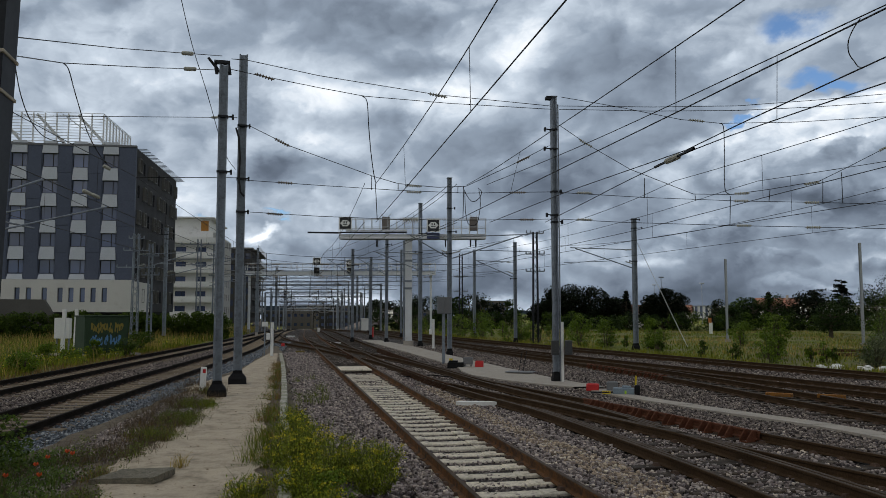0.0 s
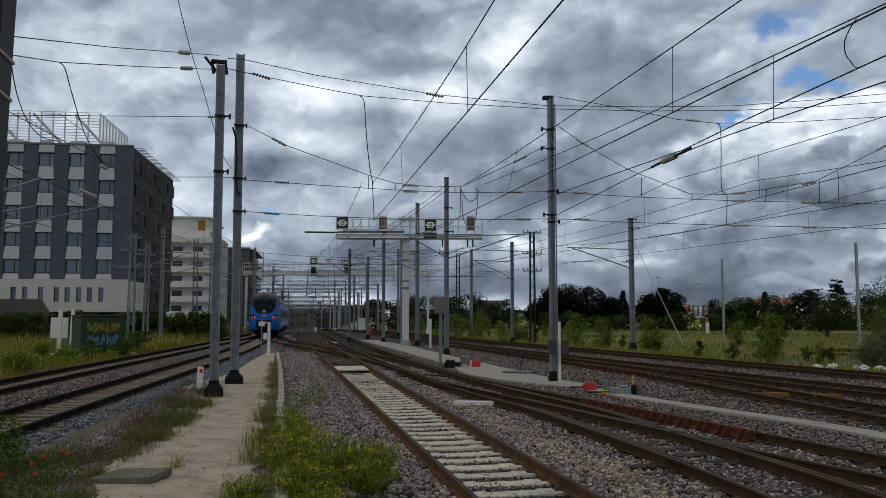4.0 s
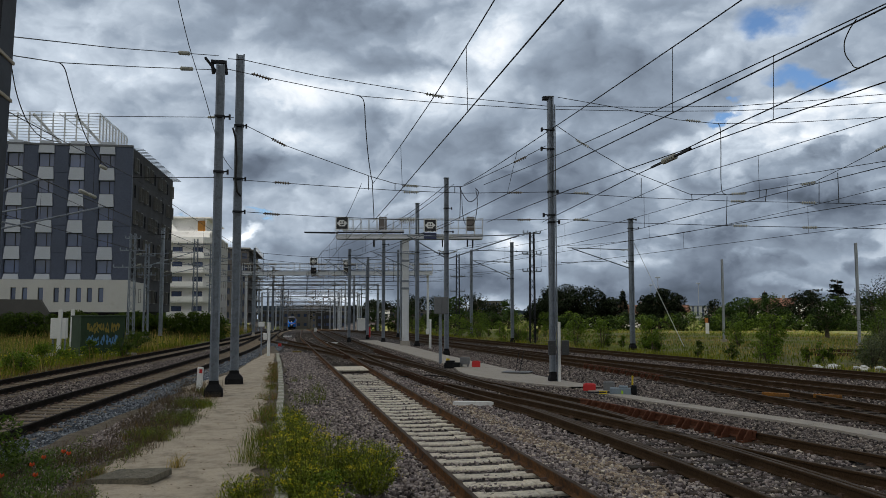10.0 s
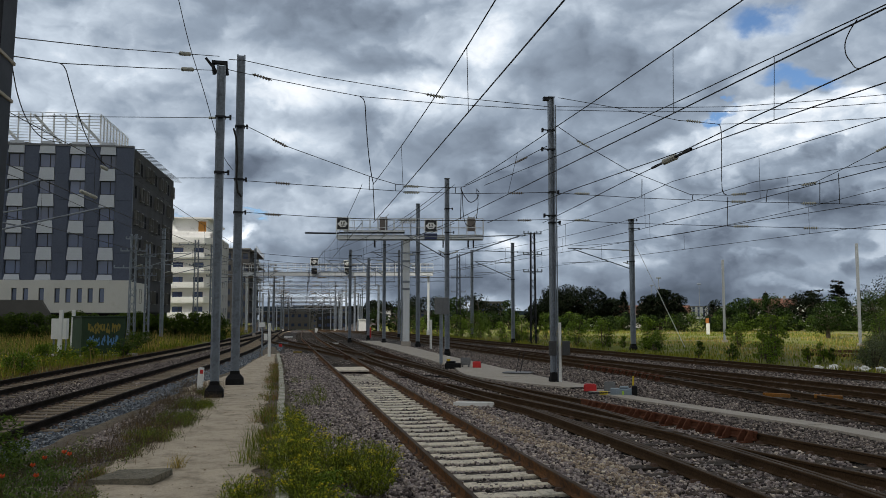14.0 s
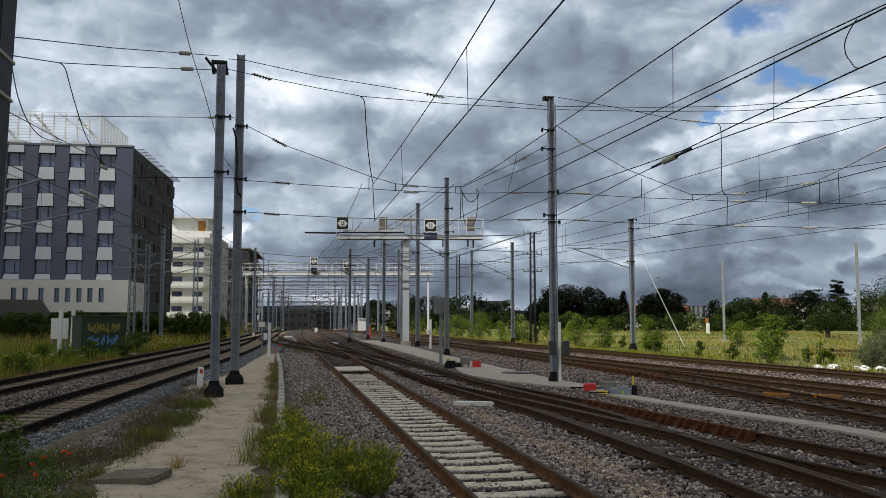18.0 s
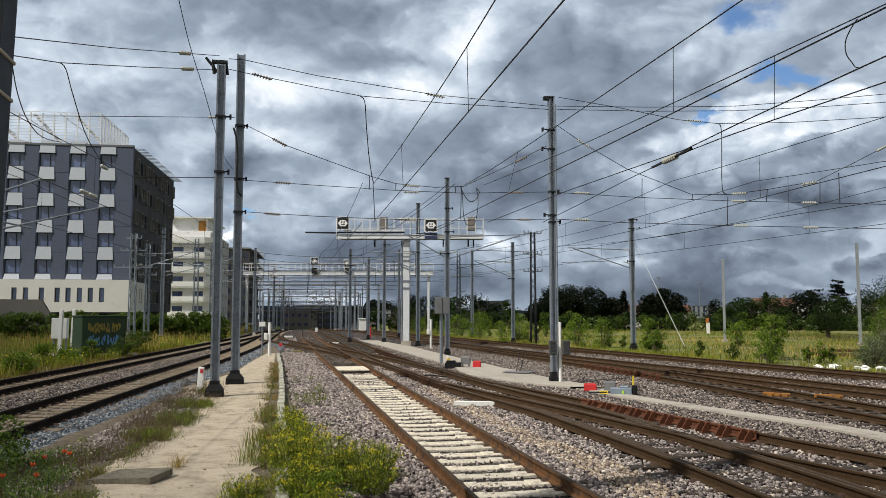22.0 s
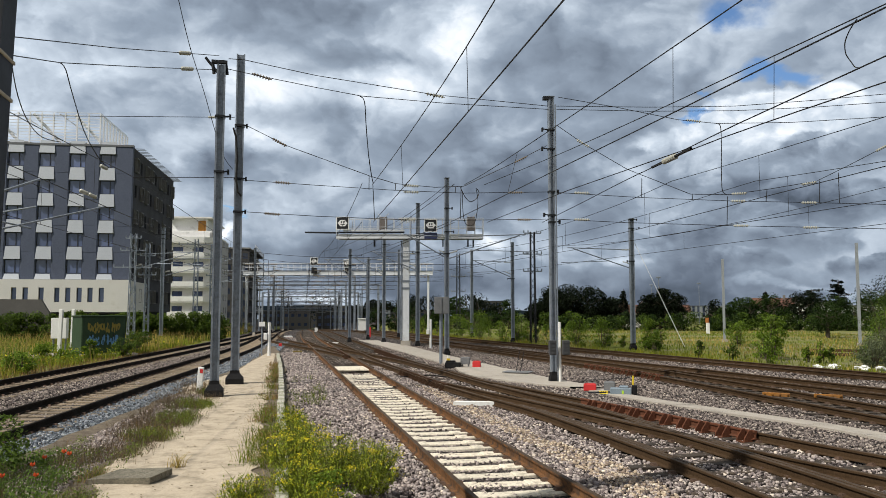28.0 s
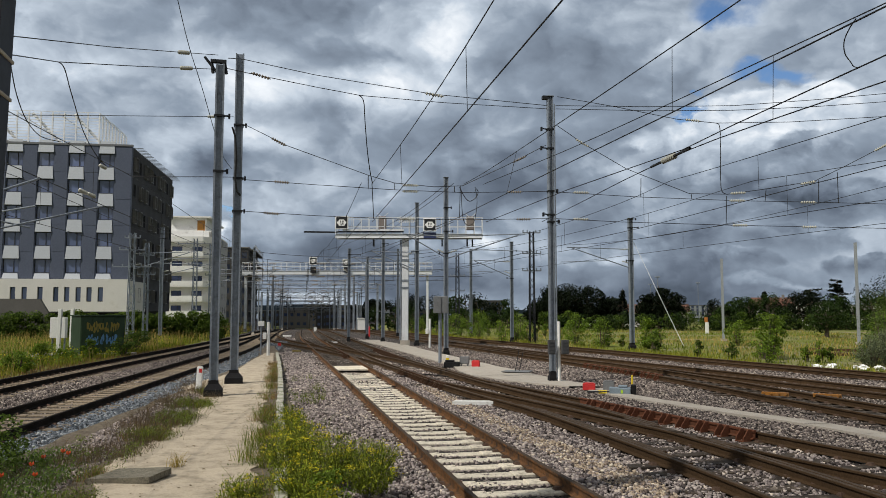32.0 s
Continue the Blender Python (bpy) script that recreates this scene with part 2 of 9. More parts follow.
    knob = nt.nodes.new("ShaderNodeCombineXYZ")
    link(nt, fmath("MULTIPLY", tufts_of, 0.022), knob.inputs[0])
    link(nt, fmath("MULTIPLY", tufts_of, 0.034), knob.inputs[1])
    near_plane = vmath("ADD", vmath("ADD", flat.outputs[0], ripple), knob.outputs[0])
    small = fmath("ADD", fmath("MULTIPLY", fmath("SUBTRACT", fine.outputs["Fac"], 0.5), 0.42), fmath("MULTIPLY", fmath("SUBTRACT", tufts_of, tufts_up), 1.0))
    for cx, cy, w, h, bright in HEADS:
        v = vmath("MULTIPLY", vmath("SUBTRACT", near_plane, (cx, cy, 0.0)), (1 / w, 1 / h, 0.0))
        part_of = nt.nodes.new("ShaderNodeSeparateXYZ")
        link(nt, v, part_of.inputs[0])
        cover = fmath("MULTIPLY", span(vmath("LENGTH", v, out=1), 0.80, 1.0, 0.85, 0.0), span(part_of.outputs[1], -0.95, 0.35, 0.0, 1.0))
        lit = fmath("ADD", span(part_of.outputs[1], -0.6, 0.9, bright - 0.22, bright), small)
        value = fmath("ADD", fmath("MULTIPLY", value, fmath("SUBTRACT", 1.0, cover)), fmath("MULTIPLY", lit, cover))
    tone = ramp_node(nt, value, [(0.0, (0.045, 0.058, 0.078)), (0.22, (0.114, 0.142, 0.188)), (0.45, (0.238, 0.290, 0.362)), (0.68, (0.49, 0.558, 0.64)), (0.97, (0.95, 0.97, 0.99))])
    glow = nt.nodes.new("ShaderNodeEmission")
    # unseen cloud overhead is tinted warm, added to warm the light on the ground
    high = mix_color(nt, "MIX", span(up, 0.44, 0.85, 0.0, 1.0), (1.0, 1.0, 1.0), (1.16, 1.0, 0.80))
    link(nt, mix_color(nt, "MULTIPLY", 1.0, tone.outputs["Color"], high), glow.inputs["Color"])
    glow.inputs["Strength"].default_value = 1.3
    # rifts of blue sky
    rift = None
    for cx, cy, w, h in RIFTS:
        d = vmath("LENGTH", vmath("MULTIPLY", vmath("SUBTRACT", vmath("ADD", plane, ripple), (cx, cy, 0.0)), (1 / w, 1 / h, 0.0)), out=1)
        s = span(d, 0.2, 1.0, 1.0, 0.0)
        rift = s if rift is None else fmath("MAXIMUM", rift, s)
    # long rift in the sun's way, clouds both sides: unseen, shaped to time sunlight
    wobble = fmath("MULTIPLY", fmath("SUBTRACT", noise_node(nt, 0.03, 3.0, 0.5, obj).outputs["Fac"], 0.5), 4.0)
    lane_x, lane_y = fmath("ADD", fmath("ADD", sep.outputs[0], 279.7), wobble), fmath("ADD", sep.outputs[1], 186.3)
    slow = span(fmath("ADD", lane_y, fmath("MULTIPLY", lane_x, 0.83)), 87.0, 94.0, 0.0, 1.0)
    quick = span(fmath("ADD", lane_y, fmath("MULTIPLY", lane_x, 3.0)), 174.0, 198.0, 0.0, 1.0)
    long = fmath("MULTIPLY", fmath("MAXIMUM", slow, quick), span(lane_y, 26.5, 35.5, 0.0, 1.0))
    # two unseen dimming spots that follow, added to shade the ground again
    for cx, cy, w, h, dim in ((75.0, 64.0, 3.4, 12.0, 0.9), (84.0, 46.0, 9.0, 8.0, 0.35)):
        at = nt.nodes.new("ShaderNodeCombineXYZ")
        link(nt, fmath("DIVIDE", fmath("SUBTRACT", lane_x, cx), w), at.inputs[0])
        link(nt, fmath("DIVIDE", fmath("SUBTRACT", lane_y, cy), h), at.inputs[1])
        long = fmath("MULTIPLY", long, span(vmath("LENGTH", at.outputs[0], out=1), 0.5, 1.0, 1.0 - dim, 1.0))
    # a little sun let through all of it, added to warm the shaded ground
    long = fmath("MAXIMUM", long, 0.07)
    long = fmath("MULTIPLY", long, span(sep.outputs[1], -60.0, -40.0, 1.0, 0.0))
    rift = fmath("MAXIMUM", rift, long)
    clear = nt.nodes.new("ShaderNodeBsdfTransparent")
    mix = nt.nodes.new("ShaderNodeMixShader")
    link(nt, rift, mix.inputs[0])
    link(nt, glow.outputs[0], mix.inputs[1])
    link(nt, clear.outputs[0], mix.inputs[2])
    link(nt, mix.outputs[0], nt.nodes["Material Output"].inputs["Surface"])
    m.cycles.emission_sampling = "NONE"
    return m


# crisp heads, the farther and lower ones last
HEADS = [(0.335, 0.205, 0.055, 0.040, 0.71), (0.385, 0.232, 0.062, 0.040, 0.83), (0.452, 0.246, 0.060, 0.038, 0.87), (0.520, 0.262, 0.055, 0.036, 0.85), (0.350, 0.172, 0.040, 0.030, 0.53), (0.425, 0.196, 0.070, 0.036, 0.67),
         (0.505, 0.205, 0.065, 0.036, 0.51), (0.470, 0.158, 0.060, 0.030, 0.43), (0.545, 0.150, 0.055, 0.034, 0.39), (0.405, 0.128, 0.060, 0.026, 0.47), (0.330, 0.105, 0.050, 0.024, 0.41), (0.480, 0.098, 0.070, 0.022, 0.47),
         (0.260, 0.085, 0.055, 0.022, 0.43), (0.390, 0.072, 0.060, 0.018, 0.39), (0.540, 0.065, 0.055, 0.018, 0.41)]
# across, up, width, height (as tangents), gain
CLOUDS = [(-0.132, 0.379, 0.161, 0.052, -0.15), (-0.131, 0.288, 0.14, 0.038, 0.17), (-0.014, 0.306, 0.077, 0.042, 0.15), (0.069, 0.361, 0.056, 0.063, 0.2), (-0.469, 0.354, 0.182, 0.077, 0.02), (-0.516, 0.288, 0.098, 0.042, 0.1)]
CLOUDS += [(-0.345, 0.273, 0.084, 0.042, 0.06), (-0.236, 0.198, 0.056, 0.031, -0.26), (-0.173, 0.226, 0.063, 0.038, 0.16), (-0.306, 0.158, 0.063, 0.035, 0.06), (-0.249, 0.116, 0.028, 0.01, 0.3), (0.011, 0.216, 0.105, 0.077, -0.1),
          (-0.066, 0.158, 0.105, 0.042, 0.03), (0.082, 0.18, 0.077, 0.056, -0.12), (0.204, 0.302, 0.133, 0.084, -0.1), (0.305, 0.354, 0.084, 0.056, 0.06), (0.416, 0.226, 0.133, 0.035, 0.25), (0.495, 0.255, 0.077, 0.029, 0.26)]
CLOUDS += [(0.281, 0.216, 0.042, 0.021, 0.26), (0.216, 0.158, 0.084, 0.042, -0.1), (0.449, 0.155, 0.133, 0.028, -0.24), (0.322, 0.173, 0.042, 0.028, -0.18), (0.257, 0.109, 0.049, 0.024, 0.26), (0.461, 0.112, 0.105, 0.025, 0.08),
          (0.363, 0.109, 0.056, 0.021, -0.1), (0.085, 0.103, 0.042, 0.018, 0.3), (0.312, 0.038, 0.294, 0.035, -0.15), (-0.094, 0.073, 0.119, 0.042, -0.12), (0.445, 0.047, 0.133, 0.008, 0.13), (0.039, 0.024, 0.049, 0.01, 0.2),
          (-0.156, 0.023, 0.091, 0.011, 0.18), (-0.213, 0.08, 0.049, 0.028, -0.12), (0.187, 0.08, 0.084, 0.035, -0.14)]
CLOUDS += [(-0.275, 0.332, 0.154, 0.049, 0.1), (-0.06, 0.31, 0.084, 0.035, 0.08), (0.262, 0.354, 0.14, 0.07, -0.13), (0.497, 0.123, 0.098, 0.049, -0.18), (0.061, 0.116, 0.084, 0.042, -0.1), (-0.066, 0.109, 0.084, 0.035, -0.1),
           (0.362, 0.08, 0.294, 0.063, -0.10), (0.153, 0.165, 0.161, 0.077, -0.12), (-0.003, 0.049, 0.182, 0.042, -0.2), (-0.454, 0.332, 0.14, 0.056, 0.08), (-0.06, 0.332, 0.112, 0.028, -0.1)]
RIFTS = [(0.414, 0.382, 0.059, 0.028), (0.457, 0.295, 0.049, 0.017), (-0.309, 0.124, 0.031, 0.008), (-0.232, 0.128, 0.028, 0.006), (0.36, 0.259, 0.028, 0.006)]

DRIFT = (-2.6 * DOME, -1.3 * DOME)


def cloud_layer():
    bm = bmesh.new()
    rings, spokes = 28, 72
    rows = []
    for j in range(rings):
        e = -0.04 + (math.pi / 2 + 0.04) * (j / rings) ** 1.6
        rows.append([bm.verts.new((2000 * DOME * math.cos(e) * math.cos(2 * math.pi * k / spokes), 2000 * DOME * math.cos(e) * math.sin(2 * math.pi * k / spokes), 350 * DOME * math.sin(e))) for k in range(spokes)])
    top = bm.verts.new((0, 0, 350 * DOME))
    for a, b in zip(rows, rows[1:]):
        for k in range(spokes):
            bm.faces.new((a[k], b[k], b[(k + 1) % spokes], a[(k + 1) % spokes]))
    for k in range(spokes):
        bm.faces.new((rows[-1][k], top, rows[-1][(k + 1) % spokes]))
    ob = part("cloud_layer", bm, cloud_material(), smooth=True)
    ob.location = (0, 0, EYE_Z)
    return tagged(ob, "grey and white broken clouds drifting, with blue rifts", "clouds", kind="structure")


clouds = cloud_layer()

# ---- tracks in plan: (y, x) of their centre lines ----
TRACKS = {
    "near": Path([(-6, 4.5), (5, 2.24), (20, -0.87), (40, -5.0), (60, -9.14), (75, -12.2), (110, -18.4), (172, -29.0), (300, -51)]),
    "branch": Path([(-4, 5.6), (5, 5.35), (10.8, 4.70), (13.5, 4.2), (15.8, 3.7), (19.8, 2.75), (22.5, 1.85), (27, 0.5), (32, -0.75), (37.8, -2.3), (43.3, -4.0), (50, -5.9), (60, -8.6), (74, -12.0)]),
    "second": Path([(-4, 10.2), (5, 8.9), (11, 7.1), (13.5, 6.0), (16, 5.05), (20, 3.55), (24, 1.95), (27, 0.8), (32, -0.5), (37.8, -1.95), (48, -4.1), (65, -7.5), (104, -15.1), (172, -27.0), (300, -49)]),
    "left": Path([(-220, 4.6), (-20, -6.3), (0, -7.6), (15, -9.02), (22, -9.75), (29, -10.45), (40, -11.6), (50, -12.75), (62, -14.5), (90, -19.2), (150, -29.6), (240, -45.2), (330, -60.8), (420, -80), (500, -108), (580, -150), (700, -232), (1250, -640)]),
    "far_left": Path([(-20, -10.2), (0, -11.4), (15, -12.9), (25, -13.95), (35, -14.9), (45, -15.8), (60, -17.2), (80, -19.3), (100, -21.9), (150, -30.8), (240, -46.6), (330, -62.2), (420, -82), (500, -111), (580, -153), (700, -236), (1250, -644)]),
    "cross": Path([(41, -3.3), (50, -6.6), (67, -13.2), (80, -16.9), (96, -20.2)]),
    "right": Path([(0, 13.2), (10, 11.6), (17.9, 10.4), (22.5, 9.65), (26, 9.15), (31, 8.3), (36, 7.1), (44.5, 4.9), (60, 1.0), (100, -9.0), (172, -24.4), (300, -47)]),
    "right_two": Path([(5, 20.2), (15, 16.2), (23, 13.15), (28.3, 11.35), (34, 9.45), (40, 7.4), (50, 4.2), (62, 0.6)]),
    "right_three": Path([(0, 28.0), (15, 21.8), (30, 16.25), (36, 14.05), (44.5, 11.1), (55, 7.5), (60, 5.8), (95, -5.0), (172, -22.4), (300, -45)]),
}
RAIL_TOP = 0.15


def dip(x, y):
    """How far the line has gone down: it falls gently beyond the crossover, and the land beside it does not."""
    d = max(0.0, min(y, 700.0) - 95.0)
    fall = 0.0175 * (d * d / 40 if d < 20 else d - 10)
    if fall <= 0:
        return 0.0
    left, right = TRACKS["far_left"].at(y)[0], TRACKS["right_three"].at(min(y, 300.0))[0] + max(0.0, y - 300.0) * 0.05
    u = max(0.0, min(1.0, (x - left + 14) / 10)) * max(0.0, min(1.0, (right + 16 - x) / 12))
    return fall * u * u * (3 - 2 * u)


# ---- ground ----
def gravel(name, tones, cell=22.0, wet=0.0):
    if name in MATS:
        return MATS[name]
    m, nt, p = nodes_of(name)
    pos = nt.nodes.new("ShaderNodeNewGeometry").outputs["Position"]
    v = nt.nodes.new("ShaderNodeTexVoronoi")
    v.inputs["Scale"].default_value = cell
    link(nt, pos, v.inputs["Vector"])
    sepc = nt.nodes.new("ShaderNodeSeparateColor")
    link(nt, v.outputs["Color"], sepc.inputs[0])
    c = ramp_node(nt, sepc.outputs[0], [(0, tones[0]), (0.45, tones[1]), (0.8, tones[2]), (1, tones[3])]).outputs["Color"]
    # stones darken towards their rims: the shade of the gaps is painted in
    edge = ramp_node(nt, v.outputs["Distance"], [(0.25, (1, 1, 1)), (0.75, (0.45, 0.44, 0.43))]).outputs["Color"]
    c = mix_color(nt, "MULTIPLY", 1.0, c, edge)
    big = ramp_node(nt, noise_node(nt, 0.35, 5.0, 0.6, pos).outputs["Fac"], [(0.35, (0.72, 0.70, 0.70)), (0.65, (1.1, 1.08, 1.03))]).outputs["Color"]
    c = mix_color(nt, "MULTIPLY", 1.0, c, big)
    link(nt, c, p.inputs["Base Color"])
    p.inputs["Roughness"].default_value = 0.85
    p.inputs["Specular IOR Level"].default_value = 0.15
    n = nt.nodes.new("ShaderNodeBump")
    n.inputs["Strength"].default_value, n.inputs["Distance"].default_value = 1.0, 0.03
    n.invert = True
    link(nt, v.outputs["Distance"], n.inputs["Height"])
    link(nt, n.outputs["Normal"], p.inputs["Normal"])
    MATS[name] = m
    return m


def earth():
    m, nt, p = nodes_of("grassland")
    pos = nt.nodes.new("ShaderNodeNewGeometry").outputs["Position"]
    a = noise_node(nt, 6.0, 7.0, 0.7, pos)
    b = noise_node(nt, 0.12, 6.0, 0.65, pos)
    green = ramp_node(nt, a.outputs["Fac"], [(0.25, (0.05, 0.066, 0.012)), (0.55, (0.140, 0.158, 0.027)), (0.8, (0.26, 0.235, 0.065))]).outputs["Color"]
    dry = ramp_node(nt, a.outputs["Fac"], [(0.25, (0.11, 0.10, 0.06)), (0.8, (0.27, 0.245, 0.15))]).outputs["Color"]
    f = ramp_node(nt, b.outputs["Fac"], [(0.47, (0, 0, 0)), (0.62, (1, 1, 1))]).outputs["Color"]
    link(nt, mix_color(nt, "MIX", f, green, dry), p.inputs["Base Color"])
    p.inputs["Roughness"].default_value = 0.9
    p.inputs["Specular IOR Level"].default_value = 0.1
    n = nt.nodes.new("ShaderNodeBump")
    n.inputs["Strength"].default_value, n.inputs["Distance"].default_value = 0.8, 0.08
    link(nt, a.outputs["Fac"], n.inputs["Height"])
    link(nt, n.outputs["Normal"], p.inputs["Normal"])
    return m


def build_ground():
    bm = bmesh.new()
    radii = [0, 6, 12, 20, 30, 45, 65, 85, 95, 102, 110, 120, 130, 140, 150, 165, 180, 195, 210, 230, 250, 275, 300, 330, 360, 420, 500, 600, 700, 850, 1000, 1500, 1960]
    spokes = 288
    rows = []
    for r in radii:
        ring = []
        for k in range(spokes if r else 1):
            x, y = r * math.cos(2 * math.pi * k / spokes), r * math.sin(2 * math.pi * k / spokes)
            d = dip(x, y)
            ring.append(bm.verts.new((x, y, -0.12 - d - (0.2 if d > 0 else 0.0))))
        rows.append(ring)
    for k in range(spokes):
        bm.faces.new((rows[0][0], rows[1][k], rows[1][(k + 1) % spokes]))
        for a, b in zip(rows[1:], rows[2:]):
            bm.faces.new((a[k], b[k], b[(k + 1) % spokes], a[(k + 1) % spokes]))
    return tagged(part("ground", bm, earth()), "flat green and dry grass land round the railway", "ground", kind="structure")


build_ground()
# near-black tones carry the shade between the loose stones above
BALLAST = gravel("ballast_bed", [(0.012, 0.011, 0.011), (0.050, 0.043, 0.043), (0.130, 0.114, 0.110), (0.30, 0.265, 0.24)])


def ballast_bed():
    """The gravel bed under all tracks, a little uneven, with sloped shoulders."""
    left, right = TRACKS["far_left"], TRACKS["right_three"]
    ys = list(np.arange(-220, -4, 12)) + list(np.arange(-4, 30, 0.5)) + list(np.arange(30, 80, 1.5)) + list(np.arange(80, 331, 10))
    verts, faces = [], []
    n = 56
    for y in ys:
        x0, x1 = left.at(y)[0] - 2.3 - max(0.0, y - 110) * 0.06, right.at(y)[0] + 2.2 + max(0.0, y - 190) * 0.35
        for k in range(n + 1):
            u = k / n
            x = x0 + (x1 - x0) * u
            z = -0.062 + 0.035 * noise.noise((x * 0.9, y * 0.9, 3.0)) if 0 < k < n else -0.16
            verts.append((x + (-0.5 if k == 0 else 0.5 if k == n else 0), y, z - dip(x, y)))
    for j in range(len(ys) - 1):
        for k in range(n):
            a = j * (n + 1) + k
            faces.append((a, a + 1, a + n + 2, a + n + 1))
    return tagged(raw("ballast", verts, faces, BALLAST), "grey broken-stone ballast bed under the tracks", "ballast", kind="structure")


ballast_bed()

# ---- the walkway with its edging ----
CONCRETE = surface("weathered_concrete", (0.455, 0.385, 0.292), 0.85, fine=45, coarse=1.1, vary=0.22, dirt=(0.22, 0.185, 0.135), dirt_at=0.58, bump=0.7, depth=0.006)
PALE = surface("pale_concrete", (0.37, 0.335, 0.29), 0.85, fine=40, coarse=1.6, vary=0.22, dirt=(0.27, 0.25, 0.20), dirt_at=0.64, bump=0.4)
KERB = surface("kerb_concrete", (0.46, 0.44, 0.38), 0.9, fine=40, coarse=1.2, vary=0.3, dirt=(0.16, 0.17, 0.10), dirt_at=0.56, bump=0.5)
SOIL = surface("dry_soil", (0.135, 0.108, 0.078), 0.95, fine=-14, coarse=-1.2, vary=0.5, dirt=(0.21, 0.18, 0.14), dirt_at=0.6, bump=0.9, depth=0.03)
WALK_L = Path([(-6, -2.7), (4, -3.4), (8.5, -3.7), (10.9, -4.62), (12.4, -5.1), (14.7, -5.3), (18.5, -5.75), (22, -6.4), (25, -7.9), (32, -8.3), (40, -9.4), (48, -10.4)])
WALK_R = Path([(-6, -0.7), (4, -1.6), (8.5, -2.0), (11, -2.55), (14, -3.1), (19, -4.2), (25, -5.3), (33, -6.9), (40, -8.3), (48, -9.9)])
KERB_LINE = Path([(-6, 0.75), (4, -0.95), (8, -1.62), (12, -2.33), (18.6, -3.68), (25.5, -5.05), (36, -7.2), (44, -8.9), (52, -10.7)])


def band(name, lo, hi, ys, z, material, thick=0.12, ragged=0.0):
    verts, faces = [], []
    for j, y in enumerate(ys):
        a, b = lo.at(y)[0] + ragged * (noise.noise((y * 1.7, 1, 0)) + 0.7 * noise.noise((y * 5.3, 4, 0))), hi.at(y)[0] + ragged * (noise.noise((y * 1.9, 7, 0)) + 0.7 * noise.noise((y * 5.9, 9, 0)))
        verts += [(a, y, z - thick), (a, y, z), (0.5 * (a + b), y, z + 0.006), (b, y, z), (b, y, z - thick)]
    for j in range(len(ys) - 1):
        for k in range(4):
            a = 5 * j + k
            faces.append((a, a + 1, a + 6, a + 5))
    return raw(name, verts, faces, material)


pavement = tagged(thing("pavement", "worn pale concrete service path between the tracks", "path"), kind="structure")
WALK_JOINTS = [-5, 0, 4.5, 9.1, 13.6, 18.2, 22.7, 27.3, 31.9, 36.5, 41, 46, 48]
for y0, y1 in zip(WALK_JOINTS, WALK_JOINTS[1:]):
    slab = band("slab", WALK_L, WALK_R, [y0 + (y1 - 0.004 - y0) * k / 36 for k in range(37)], 0.05 + 0.003 * math.sin(y0 * 3), CONCRETE, ragged=0.13)
    slab.parent = pavement
verge = band("verge", Path([(-6, -5.0), (4, -6.0), (15, -7.2), (25, -8.0), (40, -9.5), (60, -13.0)]), Path([(-6, 1.3), (4, -0.4), (12, -1.9), (25, -4.8), (44, -8.7), (60, -12.4)]), list(np.arange(-6, 60, 1.0)), 0.03, SOIL, ragged=0.25)
tagged(verge, "dry stony soil strip beside the path", "soil", kind="structure")

edging = thing("kerb", "weathered concrete edging stones along the path", "kerb", kind="structure")
y = -5.0
while y < 46:
    a, b = KERB_LINE.side(y, 0, 0), KERB_LINE.side(y + 0.985, 0, 0)
    bm = bmesh.new()
    box(bm, -0.085, 0.085, 0, (b - a).length, -0.12, 0.17, bevel=0.012)
    part("edging_stone", bm, KERB, edging, m=Matrix.Translation(a + Vector((random.uniform(-0.012, 0.012), 0, random.uniform(-0.012, 0.01)))) @ pose(0, 0, 0, 0, 0, KERB_LINE.heading(y) + random.uniform(-0.6, 0.6)))
    y += 1.0

# cable trough and concrete apron to the right of the points
strip_l = Path([(4, 9.45), (12, 9.1), (17.9, 7.78), (20.5, 6.5), (24, 5.0), (26.5, 4.25)])
strip_r = Path([(4, 10.15), (12, 9.75), (17.9, 8.42), (20.5, 7.15), (24, 5.65), (26.5, 5.0)])
trough = tagged(thing("cable_trough", "pale concrete cable trough covers laid in the ballast", "cable trough"), kind="structure")
for y in np.arange(5, 26, 0.75):
    s = band("trough_cover", strip_l, strip_r, [y, y + 0.36, y + 0.748], 0.006 + random.uniform(-0.003, 0.003), PALE, thick=0.06, ragged=0.04)
    s.parent = trough
apron = thing("apron", "pale concrete apron round the mast feet", "apron", kind="structure")
AP_L = Path([(26.5, 4.1), (28.5, 2.6), (31, 1.3), (37, 0.4), (47, -1.7), (58, -4.1), (66, -6.0), (72, -7.4)])
AP_R = Path([(26.5, 5.2), (28.5, 4.5), (33.5, 3.2), (40, 1.7), (49, -0.3), (60, -2.6), (66, -4.2), (72, -5.8)])
for y0, y1 in zip([26.5, 31, 36, 41.5, 47, 53, 59, 65.5], [31, 36, 41.5, 47, 53, 59, 65.5, 72]):
    s = band("apron_slab", AP_L, AP_R, [y0 + (y1 - 0.02 - y0) * k / 5 for k in range(6)], 0.025, PALE, ragged=0.08)
    s.parent = apron

